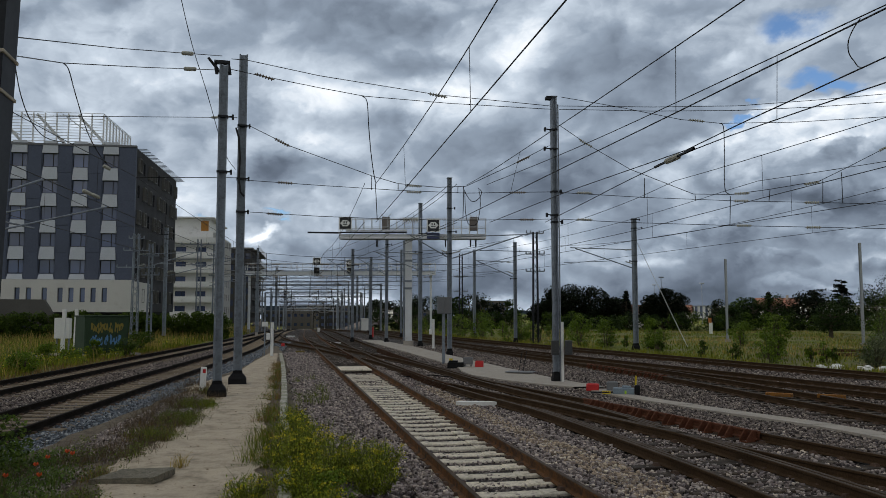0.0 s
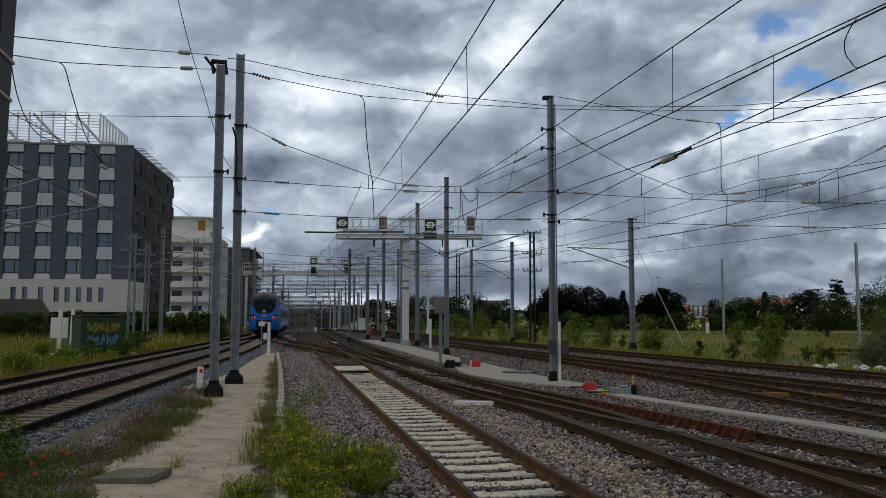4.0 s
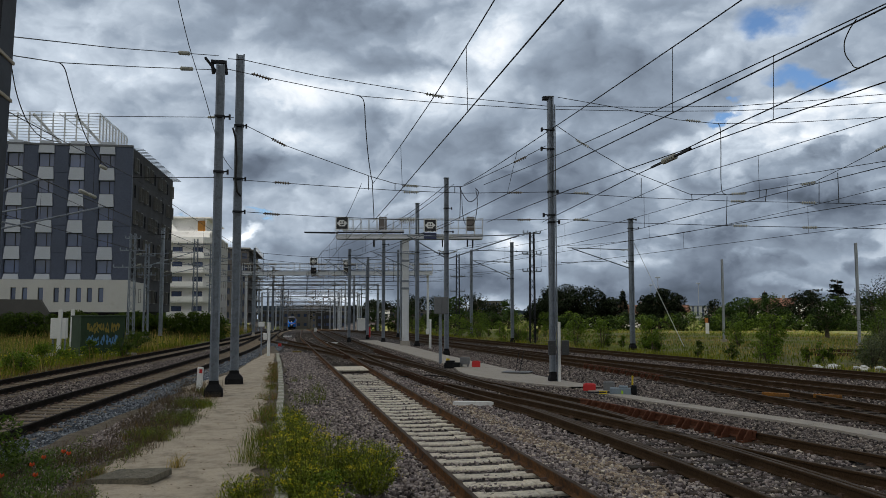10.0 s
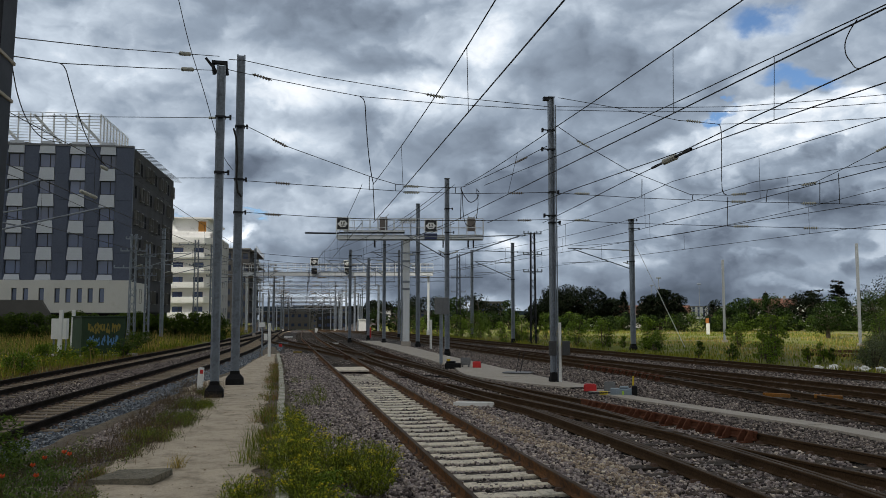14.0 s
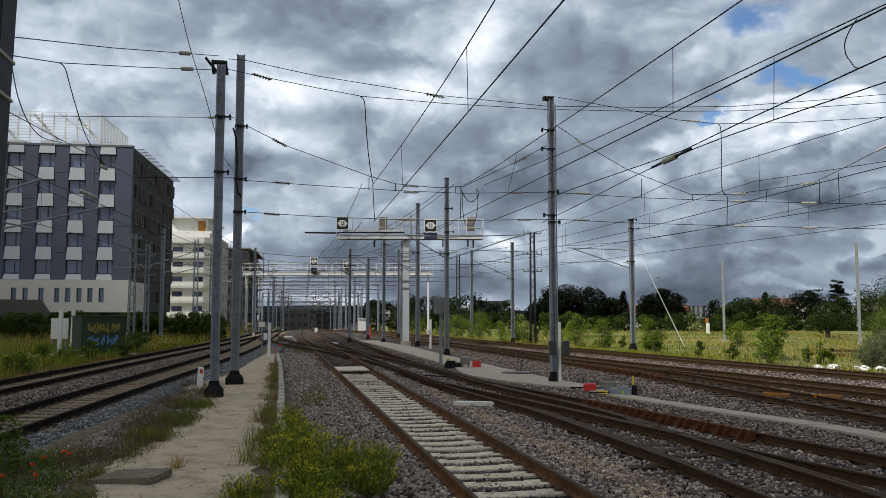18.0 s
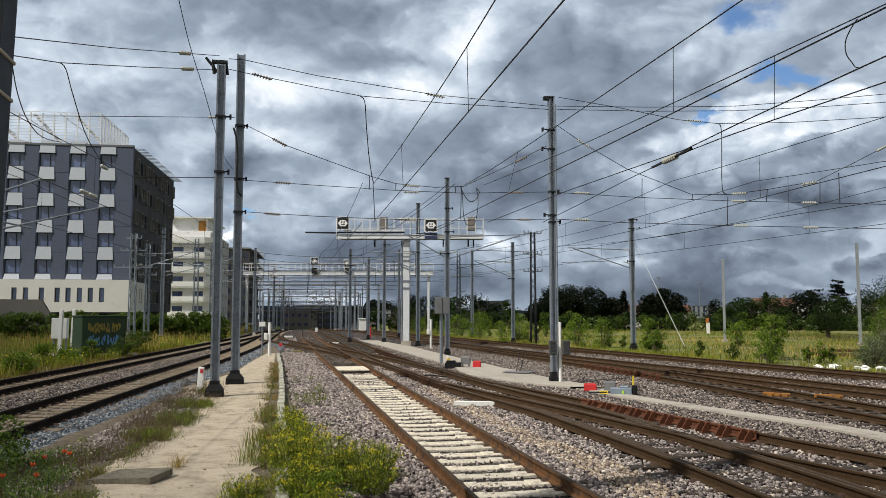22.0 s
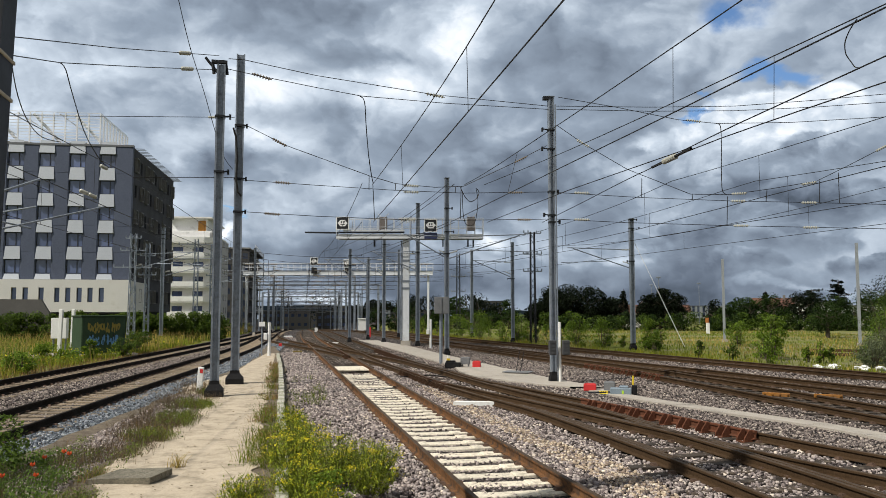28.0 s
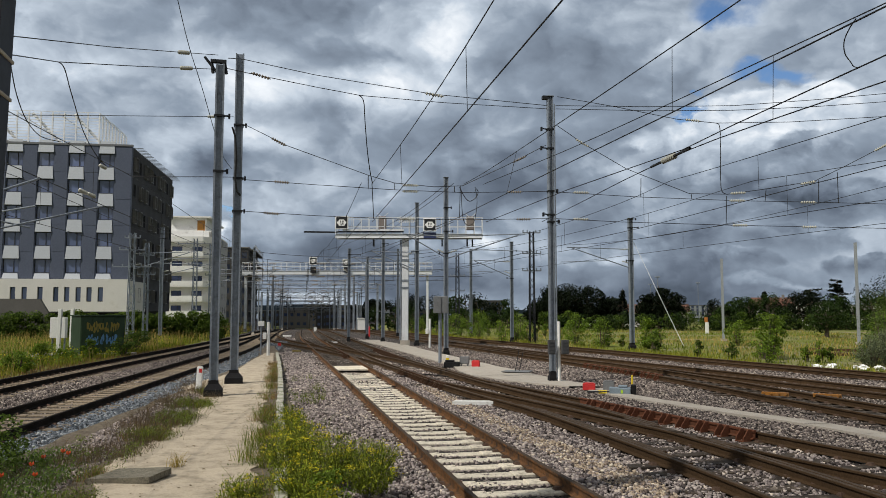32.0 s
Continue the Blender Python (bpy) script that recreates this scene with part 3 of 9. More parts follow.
# ---- tracks ----
RUST = surface("rusty_rail", (0.175, 0.088, 0.040), 0.8, 0.1, fine=35, coarse=2.0, vary=0.4, dirt=(0.045, 0.035, 0.03), dirt_at=0.55, bump=0.3, sheen=0.06)
BLACK_RAIL = surface("greasy_black_rail", (0.018, 0.014, 0.011), 0.8, 0.1, fine=35, coarse=2.0, vary=0.4, bump=0.3, sheen=0.06)
DARK_RAIL = surface("oily_rail", (0.066, 0.041, 0.023), 0.75, 0.1, fine=35, coarse=2.0, vary=0.4, bump=0.3, sheen=0.06)
HEAD = surface("rail_head", (0.068, 0.047, 0.030), 0.6, 0.15, fine=60, coarse=3.0, vary=0.3, bump=0.1, dirt=(0.09, 0.06, 0.045), dirt_at=0.6, sheen=0.06)
SLEEPER_PALE = surface("pale_sleeper", (0.66, 0.60, 0.49), 0.9, fine=26, coarse=2.6, vary=0.25, dirt=(0.22, 0.19, 0.15), dirt_at=0.6, bump=0.5, per_object=0.14)
SLEEPER_GREY = surface("grey_sleeper", (0.24, 0.190, 0.135), 0.9, fine=26, coarse=2.6, vary=0.3, dirt=(0.10, 0.08, 0.06), dirt_at=0.57, bump=0.5, per_object=0.2)
SLEEPER_WOOD = surface("timber_sleeper", (0.050, 0.039, 0.031), 0.85, fine=24, coarse=2.0, vary=0.45, dirt=(0.16, 0.13, 0.10), dirt_at=0.62, bump=0.7, depth=0.008, per_object=0.3)
CLIP = surface("rusty_clip", (0.11, 0.07, 0.05), 0.7, 0.4, fine=40, vary=0.4, bump=0.2)
PROFILE = [(-0.075, -0.02), (0.075, -0.02), (0.075, -0.006), (0.012, 0.012), (0.010, 0.100), (0.036, 0.112), (0.036, 0.142), (0.027, 0.150), (-0.027, 0.150), (-0.036, 0.142), (-0.036, 0.112), (-0.010, 0.100), (-0.012, 0.012), (-0.075, -0.006)]


def rail(path, off, y0, y1, parent, side_mat, name="rail"):
    ys = list(np.arange(y0, min(y1, 60), 1.0)) + list(np.arange(max(y0, 60), y1, 4.0)) + [y1]
    verts, faces = [], []
    n = len(PROFILE)
    for y in ys:
        x, d = path.at(y)
        k = math.hypot(1, d)
        for px, pz in PROFILE:
            o = off + px
            verts.append((x + o / k, y - o * d / k, pz - dip(x, y)))
    for j in range(len(ys) - 1):
        for i in range(n):
            a, b = j * n + i, j * n + (i + 1) % n
            faces.append((a, b, b + n, a + n))
    faces.append(tuple(range(n))[::-1])
    ob = raw(name, verts, faces, side_mat, parent)
    ob.data.materials.append(side_mat if side_mat is BLACK_RAIL else HEAD)
    idx = [1 if f < (len(ys) - 1) * n and 6 <= f % n <= 8 else 0 for f in range(len(faces))]
    ob.data.polygons.foreach_set("material_index", idx)
    return ob


def sleeper_mesh(name, length, material, width=0.26, concrete=True):
    bm = bmesh.new()
    if concrete:
        for x0, x1 in ((-length / 2, -0.35), (-0.35, 0.35), (0.35, length / 2)):
            dip = 0.012 if x1 - x0 < 0.75 else 0.0
            box(bm, x0, x1, -width / 2 + dip, width / 2 - dip, -0.16, -0.022 - dip, bevel=0.014)
    else:
        box(bm, -length / 2, length / 2, -width / 2, width / 2, -0.16, -0.024, bevel=0.01)
    me = bpy.data.meshes.new(name)
    bm.to_mesh(me)
    bm.free()
    me.materials.append(material)
    return me


def build_track(key, y0, y1, label, mat_side, sleeper, length, spacing=0.63, concrete=True, one_by_one=60.0, clips=45.0, skip=(0, 0), then=None):
    path = TRACKS[key]
    track = thing("railway_track", label, "railway track", "railway tracks")
    rail(path, -0.7525, y0, y1, track, mat_side)
    rail(path, 0.7525, y0, y1, track, mat_side)
    me = sleeper_mesh("sleeper", length, sleeper, 0.30 if concrete else 0.26, concrete)
    verts, faces, cv, cf = [], [], [], []
    base = [tuple(v.co) for v in me.vertices]
    polys = [tuple(p.vertices) for p in me.polygons]
    count = 0
    second_me = sleeper_mesh("sleeper", length, then[1], 0.26, False) if then else None
    for y in path.run(max(y0, -3.0), min(y1, 200), spacing):
        if skip[0] < y < skip[1]:
            continue
        m = Matrix.Translation(path.side(y, random.uniform(-0.03, 0.03))) @ pose(0, 0, random.uniform(-0.006, 0.006), 0, 0, path.heading(y) + random.uniform(-0.8, 0.8))
        m = Matrix.Translation((0, 0, -dip(path.at(y)[0], y))) @ m
        if y < one_by_one and count < 300:
            share("sleeper", second_me if then and y > then[0] else me, m, track)
            count += 1
        else:
            o = len(verts)
            verts += [m @ Vector(v) for v in base]
            faces += [tuple(i + o for i in f) for f in polys]
        if y < clips:
            for off in (-0.7525, 0.7525):
                for s in (-1, 1):
                    o = len(cv)
                    q = m @ Matrix.Translation((off + s * 0.125, 0, 0))
                    cv += [q @ Vector(c) for c in ((-0.055, -0.07, -0.03), (0.055, -0.07, -0.03), (0.055, 0.07, -0.03), (-0.055, 0.07, -0.03), (-0.035, -0.03, 0.022), (0.035, -0.03, 0.022), (0.035, 0.03, 0.022), (-0.035, 0.03, 0.022))]
                    cf += [tuple(i + o for i in f) for f in ((4, 5, 6, 7), (0, 1, 5, 4), (1, 2, 6, 5), (2, 3, 7, 6), (3, 0, 4, 7))]
    if verts:
        tagged(raw("far_sleeper", verts, faces, then[1] if then else sleeper, track), kind="stuff")
    if cv:
        tagged(raw("rail_fastening", cv, cf, CLIP, track), kind="stuff")
    return track


build_track("near", -3, 300, "railway track with pale concrete sleepers and brown rails", RUST, SLEEPER_PALE, 2.6, one_by_one=75, then=(33.0, SLEEPER_WOOD))
build_track("branch", -3, 74, "branch railway track on dark timber sleepers with oily rails", DARK_RAIL, SLEEPER_WOOD, 2.6, concrete=False, one_by_one=40, skip=(13.5, 80))
build_track("second", -3, 300, "railway track on dark timber sleepers curving through the points", DARK_RAIL, SLEEPER_WOOD, 3.3, concrete=False, one_by_one=40)
build_track("left", -220, 1240, "main railway track with grey sleepers and dark rails", BLACK_RAIL, SLEEPER_GREY, 2.5, one_by_one=60)
build_track("far_left", -100, 1240, "second main railway track beside the grass bank", BLACK_RAIL, SLEEPER_GREY, 2.5, one_by_one=60)
build_track("cross", 41, 96, "crossover track with dark rails", DARK_RAIL, SLEEPER_WOOD, 2.7, concrete=False, one_by_one=60)
build_track("right", 2, 300, "railway track with brown rails beyond the cable trough", DARK_RAIL, SLEEPER_WOOD, 2.6, concrete=False, one_by_one=45)
build_track("right_two", 6, 62, "siding track with rusty rails", DARK_RAIL, SLEEPER_WOOD, 2.6, concrete=False, one_by_one=45, skip=(36, 80))
build_track("right_three", 2, 300, "outer siding track beside the weeds", DARK_RAIL, SLEEPER_WOOD, 2.6, concrete=False, one_by_one=45)

# ---- masts ----
STEEL = surface("galvanised_steel", (0.235, 0.265, 0.305), 0.45, 0.35, fine=18, coarse=0.9, vary=0.22, dirt=(0.095, 0.105, 0.12), dirt_at=0.6, bump=0.12)
DARK_STEEL = surface("dark_steel", (0.03, 0.032, 0.036), 0.6, 0.5, fine=18, coarse=1.2, vary=0.3, bump=0.15)
WHITE_STEEL = surface("pale_grey_steel", (0.62, 0.64, 0.66), 0.5, 0.1, fine=20, coarse=0.8, vary=0.12, dirt=(0.42, 0.42, 0.40), dirt_at=0.66, bump=0.08)
TAR = surface("tarred_foot", (0.008, 0.008, 0.009), 0.8, fine=25, vary=0.4, bump=0.4, dirt=(0.06, 0.055, 0.05), dirt_at=0.7)
WIRE = surface("dark_wire", (0.035, 0.034, 0.033), 0.55, 0.7, fine=40, vary=0.2, bump=0.0)
PORCELAIN = surface("pale_insulator", (0.40, 0.40, 0.35), 0.35, fine=30, vary=0.12, bump=0.0)
BROWN_INS = surface("grey_insulator", (0.20, 0.17, 0.14), 0.35, fine=30, vary=0.2, bump=0.0)
PLASTIC = surface("white_conduit", (0.72, 0.71, 0.68), 0.45, fine=20, vary=0.1, bump=0.05)


def h_section(bm, w, d, h, t=0.022, m=None):
    """An upright H beam: flanges across x at both ends of y, a web between them."""
    a, b, c = w / 2, d / 2, d / 2 - t
    half = [(-a, -b), (a, -b), (a, -c), (t / 2, -c), (t / 2, c), (a, c), (a, b), (-a, b), (-a, c), (-t / 2, c), (-t / 2, -c), (-a, -c)]
    prism(bm, half, 0, h, m)


def h_mast(x, y, h, w=0.30, turn=0.0, label="galvanised steel H-beam catenary mast on a concrete foot", material=None, foot="tar", z=0.0, brackets=(), side_on=False):
    mast = thing("catenary_mast", label, "mast", "catenary masts", m=pose(x, y, z - dip(x, y), 0, 0, turn))
    bm = bmesh.new()
    h_section(bm, w * 0.95, w, h, t=0.05, m=pose(0, 0, 0, 0, 0, 90))
    part("shaft", bm, material or STEEL, mast)
    if not side_on:
        bm = bmesh.new()
        box(bm, -w * 0.62, w * 0.62, -w * 0.62, w * 0.62, h, h + 0.03, bevel=0.006)
        part("cap", bm, material or STEEL, mast)
    bm = bmesh.new()
    lathe(bm, [(w * 1.05, -0.1), (w * 1.0, 0.14), (w * 0.76, 0.24), (w * 0.70, 0.36)] if not side_on else [(w * 1.5, -0.1), (w * 1.46, 0.24), (w * 0.98, 0.36), (w * 0.80, 0.40), (w * 0.76, 0.50)], 4, pose(0, 0, 0, 0, 0, 45))
    part("foot", bm, TAR if foot == "tar" else PALE, mast)
    for z0, reach in brackets:
        bm = bmesh.new()
        box(bm, -w * 0.58, w * 0.58, -w * 0.58, w * 0.58, z0 - 0.03, z0 + 0.03)
        bar(bm, (0, 0, z0), (reach * 0.8, 0, z0 + 0.03), 0.025)
        box(bm, reach * 0.8 - 0.03, reach * 0.8 + 0.03, -0.05, 0.05, z0 - 0.06, z0 + 0.08)
        part("bracket", bm, DARK_STEEL, mast)
    return mast


mast_one = h_mast(-6.50, 23.2, 9.66, 0.25, 14, "tall grey H-beam mast with a bracket head on a black foot", brackets=((8.12, 0.35), (6.49, 0.32)), side_on=True)
bm = bmesh.new()
box(bm, -0.28, 0.17, -0.08, 0.08, 9.70, 9.79)
for x in (-0.25, 0.12):
    bar(bm, (x, 0, 9.71), (x + 0.05, 0, 9.39), 0.055)
bar(bm, (-0.45, 0, 9.86), (-0.1, 0, 9.43), 0.042)
part("head_bracket", bm, DARK_STEEL, mast_one)
mast_two = h_mast(-6.99, 27.36, 11.32, 0.285, 14, "taller grey H-beam mast beside the path on a black foot", brackets=((8.82, 0.3), (6.98, 0.3), (5.85, 0.3)), side_on=True)
bm = bmesh.new()
tube(bm, [(-0.21, -0.1, 8.73), (-0.12, -0.12, 8.44), (-0.06, -0.2, 7.69), (-0.08, -0.2, 6.93), (-0.02, -0.22, 6.5), (0.1, -0.2, 6.36)], 0.035, 6)
part("cable", bm, WIRE, mast_two)
DULL_BOX = surface("dull_grey_box", (0.075, 0.076, 0.078), 0.6, 0.2, fine=18, vary=0.2, bump=0.1)
mast_three = h_mast(3.90, 28.74, 10.2, 0.205, 8, "grey H-beam mast with white conduits and small boxes", brackets=((9.0, -0.4), (8.3, -0.42), (6.75, 0.3), (5.9, -0.35), (5.65, 0.35)))
bm = bmesh.new()
for x0 in (0.10,):
    box(bm, x0, x0 + 0.035, -0.20, -0.145, 0.05, 9.9)
part("conduit", bm, STEEL, mast_three)
bm = bmesh.new()
bar(bm, (0.17, -0.24, 0.0), (0.17, -0.24, 2.1), 0.05, 10)
part("white_post", bm, PLASTIC, mast_three)
for x0 in (-0.27, 0.215):
    bm = bmesh.new()
    box(bm, x0, x0 + 0.25, -0.46, -0.34, 0.96, 1.46, bevel=0.01)
    for z0 in (1.0, 1.12, 1.24, 1.36):
        box(bm, x0 + 0.02, x0 + 0.23, -0.475, -0.46, z0, z0 + 0.05)
    part("junction_box", bm, DULL_BOX, mast_three)
box_bm = bmesh.new()
box(box_bm, -0.28, -0.06, -0.1, 0.1, 10.1, 10.22)
part("head_bracket", box_bm, DARK_STEEL, mast_three)

h_mast(0.23, 47.5, 10.4, 0.25, 10, brackets=((8.6, 0.4), (7.2, 0.5), (5.9, -0.5)))
h_mast(-1.9, 60.8, 10.7, 0.27, 10, brackets=((8.4, 0.6), (7.0, -0.5)))
h_mast(-4.95, 67.9, 9.3, 0.26, 10, brackets=((8.2, 0.5),))
h_mast(-8.0, 69.5, 7.9, 0.24, 10, brackets=((7.4, 1.2), (6.5, 0.6)))
h_mast(-7.2, 78.0, 7.8, 0.24, 10)
h_mast(-4.6, 84.0, 9.0, 0.22, 10)
h_mast(-9.2, 98.0, 8.2, 0.22, 10)
h_mast(3.0, 84.0, 9.0, 0.26, 10)
h_mast(13.09, 55.9, 8.95, 0.30, 6, "grey H-beam mast standing in weeds beside the siding", brackets=((8.9, 0.5), (8.3, 0.7), (6.0, -0.4)))
h_mast(5.85, 67.9, 8.35, 0.26, 6, "slender grey H-beam mast at the edge of the weeds", brackets=((7.6, 0.5), (5.3, -0.5)))
h_mast(-25.6, 73.7, 10.2, 0.30, 8, "grey H-beam mast with a bent bracket before the dark building", brackets=((9.6, -0.8), (9.2, 0.6)))
for k, (x, y, h) in enumerate([(-20.5, 88, 9.5), (-23.4, 112, 9.0), (-26.6, 135, 9.5), (-31.5, 150, 9.0), (-20.0, 150, 9.0), (-35.5, 178, 9.2), (-24.5, 190, 9.0), (-15.0, 138, 9.0), (-41.0, 215, 9.0), (-31.0, 235, 9.0),
                             (-11.5, 125, 9.0), (-17.5, 175, 9.2), (-22.0, 215, 9.0), (-38, 255, 9), (-29.3, 118, 9.5), (-34.0, 140, 9.3)]):
    h_mast(x, y, h, 0.24, 9, "distant grey H-beam catenary mast", foot="pale")


def post_mast(x, y, h):
    p = thing("spare_mast", "bare pale steel mast standing in tall weeds", "mast", "bare masts", m=pose(x, y, 0, 0, 0, 4))
    bm = bmesh.new()
    h_section(bm, 0.17, 0.17, h)
    part("shaft", bm, surface("pale_galvanised", (0.36, 0.38, 0.40), 0.5, 0.3, fine=18, vary=0.2, bump=0.1), p)
    bm = bmesh.new()
    box(bm, -0.2, 0.2, -0.2, 0.2, -0.1, 0.12)
    part("foot", bm, PALE, p)


post_mast(25.03, 72.2, 7.25)
post_mast(32.35, 63.0, 7.9)


def lattice_mast(x, y, h, w, label, material=DARK_STEEL, arms=()):
    mast = thing("lattice_mast", label, "mast", "lattice masts", m=pose(x, y, 0, 0, 0, 6))
    bm = bmesh.new()
    for sx in (-1, 1):
        for sy in (-1, 1):
            beam(bm, (sx * w / 2, sy * w / 2, 0), (sx * w * 0.36, sy * w * 0.36, h), 0.06, 0.06)
    part("leg", bm, material, mast)
    bm = bmesh.new()
    n = int(h / 0.6)
    for k in range(n):
        z0, z1 = k * h / n, (k + 1) * h / n
        s = -1 if k % 2 else 1
        for a in (0, 1, 2, 3):
            q = Matrix.Rotation(a * math.pi / 2, 4, "Z")
            beam(bm, q @ Vector((-s * w * 0.45, -w * 0.45, z0)), q @ Vector((s * w * 0.45, -w * 0.45, z1)), 0.03, 0.03)
    tagged(part("lacing", bm, material, mast), kind="stuff")
    for z0, reach in arms:
        bm = bmesh.new()
        beam(bm, (-reach, 0, z0), (reach, 0, z0), 0.07, 0.09)
        for x0 in (-reach, -reach * 0.5, reach * 0.5, reach):
            bar(bm, (x0, 0, z0), (x0, 0, z0 + 0.22), 0.05)
        part("crossarm", bm, STEEL, mast)
    return mast


lattice_mast(7.27, 65.4, 9.0, 0.42, "dark lattice mast with cross-arms and cables", arms=((8.9, 0.7), (7.2, 0.75), (5.8, 0.75)))
lattice_mast(1.75, 92.0, 9.2, 0.42, "dark lattice mast with two cross-arms", arms=((6.6, 0.8), (4.9, 0.8)))
lattice_mast(-25.6, 66.6, 9.0, 0.5, "old grey lattice mast with insulators and pipes beside the bank", STEEL, arms=((8.6, 0.6), (7.6, 1.0), (6.2, 1.5)))
lattice_mast(-24.6, 67.2, 8.2, 0.36, "thin grey lattice mast with hanging cables", STEEL, arms=((7.2, 0.6), (5.6, 0.7)))
lattice_mast(-28.6, 93.5, 11.0, 0.5, "grey lattice mast in tall grass", STEEL, arms=((10.4, 2.0), (8.0, 0.8)))
lattice_mast(-27.0, 94.5, 10.4, 0.5, "grey lattice mast in tall grass", STEEL, arms=((9.2, 0.9), (6.8, 0.7)))
# the mast close by
near_mast = h_mast(-4.313, 7.2, 13.0, 0.40, 12, "dark steel mast with pale straps leaning close beside the path", DARK_STEEL)
near_mast.matrix_basis = pose(-4.313, 7.2, 0, 0, 1.3, 12)
for z0 in (4.38, 4.74):
    bm = bmesh.new()
    box(bm, -0.215, 0.215, -0.215, 0.215, z0, z0 + 0.035, bevel=0.006)
    part("strap", bm, surface("pale_strap", (0.42, 0.37, 0.29), 0.7, fine=20, vary=0.2, bump=0.1), near_mast)

# ---- overhead line ----
def insulator_mesh(name, material, n=6):
    bm = bmesh.new()
    prof = [(0.018, -0.34), (0.018, -0.27)]
    for k in range(n):
        z = -0.25 + 0.5 * k / (n - 1)
        prof += [(0.022, z - 0.035), (0.062, z - 0.012), (0.062, z + 0.010), (0.022, z + 0.03)]
    prof += [(0.018, 0.28), (0.018, 0.34)]
    lathe(bm, prof, 8)
    me = bpy.data.meshes.new(name)
    bm.to_mesh(me)
    bm.free()
    me.materials.append(material)
    return me


INS_PALE, INS_DARK = insulator_mesh("insulator", PORCELAIN), insulator_mesh("insulator", BROWN_INS)


def insulator(parent, at, way, pale=True, size=1.0):
    m = Matrix.Translation(at) @ Vector(way).to_track_quat("Z", "Y").to_matrix().to_4x4() @ Matrix.Scale(size, 4)
    return share("insulator", INS_PALE if pale else INS_DARK, m, parent)


def wire(name, pts, r, parent, label=""):
    if name == "jumper":
        # a loose loop bends evenly through its points
        q = [Vector(p) for p in (pts[0], *pts, pts[-1])]
        pts = [0.5 * (2 * b + (c - a) * u + (2 * a - 5 * b + 4 * c - d) * u ** 2 + (3 * b - a - 3 * c + d) * u ** 3) for a, b, c, d in zip(q, q[1:], q[2:], q[3:]) for u in (0.0, 0.25, 0.5, 0.75)] + [q[-1]]
    bm = bmesh.new()
    tube(bm, pts, r)
    return part(name, bm, WIRE, parent, label)


def overhead_line(key, y0, y1, supports, label, zc=5.68, zm=7.1, step=4.6, first=2.0, stagger=0.2, sag=0.5, r=0.011, shift=0.0):
    """Contact wire, messenger wire and droppers over a track."""
    path = TRACKS[key]
    line = thing("overhead_line", label, "overhead line", "overhead lines")

    def across(y):
        k = 0
        while k < len(supports) - 2 and y > supports[k + 1]:
            k += 1
        u = (y - supports[k]) / (supports[k + 1] - supports[k])
        s0 = stagger if k % 2 == 0 else -stagger
        return s0 * (1 - 2 * u) + shift, zm - 4 * sag * u * (1 - u)

    ys = list(np.arange(y0, min(y1, 80), 1.5)) + list(np.arange(max(y0, 80), y1, 6.0)) + [y1]
    wire("contact_wire", [path.side(y, across(y)[0], zc - dip(path.at(y)[0], y)) for y in ys], r, line)
    wire("messenger_wire", [path.side(y, across(y)[0], across(y)[1] - dip(path.at(y)[0], y)) for y in ys], r * 0.95, line)
    y = y0 + first
    while y < min(y1, 75):
        o, z = across(y)
        wire("dropper", [path.side(y, o, zc), path.side(y, o, z)], 0.006, line)
        y += step
    return line


def near_span(label, contact, carrier, droppers):
    """The straight wires before the first cross span: contact (y, x), carrier (y, x, z)."""
    line = thing("overhead_line", label, "overhead line", "overhead lines")
    low, high = Path(contact), Path([(y, x) for y, x, z in carrier])
    rise = Path([(y, z) for y, x, z in carrier])
    ys = np.arange(-3.0, 29.1, 1.0)
    wire("contact_wire", [(low.at(y)[0], y, 5.68) for y in ys], 0.011, line)
    wire("messenger_wire", [(high.at(y)[0], y, rise.at(y)[0]) for y in ys], 0.0105, line)
    for y in droppers:
        wire("dropper", [(low.at(y)[0], y, 5.68), (high.at(y)[0], y, rise.at(y)[0])], 0.006, line)
    return line


near_span("catenary wires with droppers before the pale-sleeper track", [(8.24, 1.27), (12.67, 0.465), (20.26, -0.916), (29.0, -2.52)], [(5.0, 1.81, 6.86), (10.9, 0.737, 6.76), (12.96, 0.39, 6.77), (21.0, -1.1, 6.81), (29.0, -2.55, 7.05)], (5.5, 12.96, 21.0))
near_span("catenary wires with droppers and a cable loop before the branch", [(8.44, 4.76), (13.03, 3.775), (17.5, 2.78), (24.85, 1.17), (29.0, 0.26)], [(5.0, 5.32, 6.86), (11.13, 4.155, 6.77), (13.03, 3.796, 6.78), (18.67, 2.70, 6.81), (27.5, 1.05, 6.98), (29.0, 0.78, 7.05)], (4.6, 13.03, 22.05))
switch_span = near_span("catenary wires with a rod insulator crossing above the points", [(5.0, 8.2), (11.25, 6.29), (13.5, 5.62), (15.47, 5.1), (17.8, 4.75), (24.46, 4.07), (29.0, 3.6)], [(5.0, 8.0, 6.88), (11.18, 6.30, 6.79), (13.5, 5.66, 6.79), (16.63, 4.87, 6.82), (22.3, 3.51, 6.95), (29.0, 1.5, 7.05)], (5.8, 13.5))
wire("contact_wire", [(6.45, 4.5, 5.68), (5.66, 10.09, 5.68), (5.1, 13.9, 5.68), (4.85, 16.07, 5.68), (3.35, 21.4, 5.68), (1.6, 29.0, 5.68)], 0.011, switch_span)
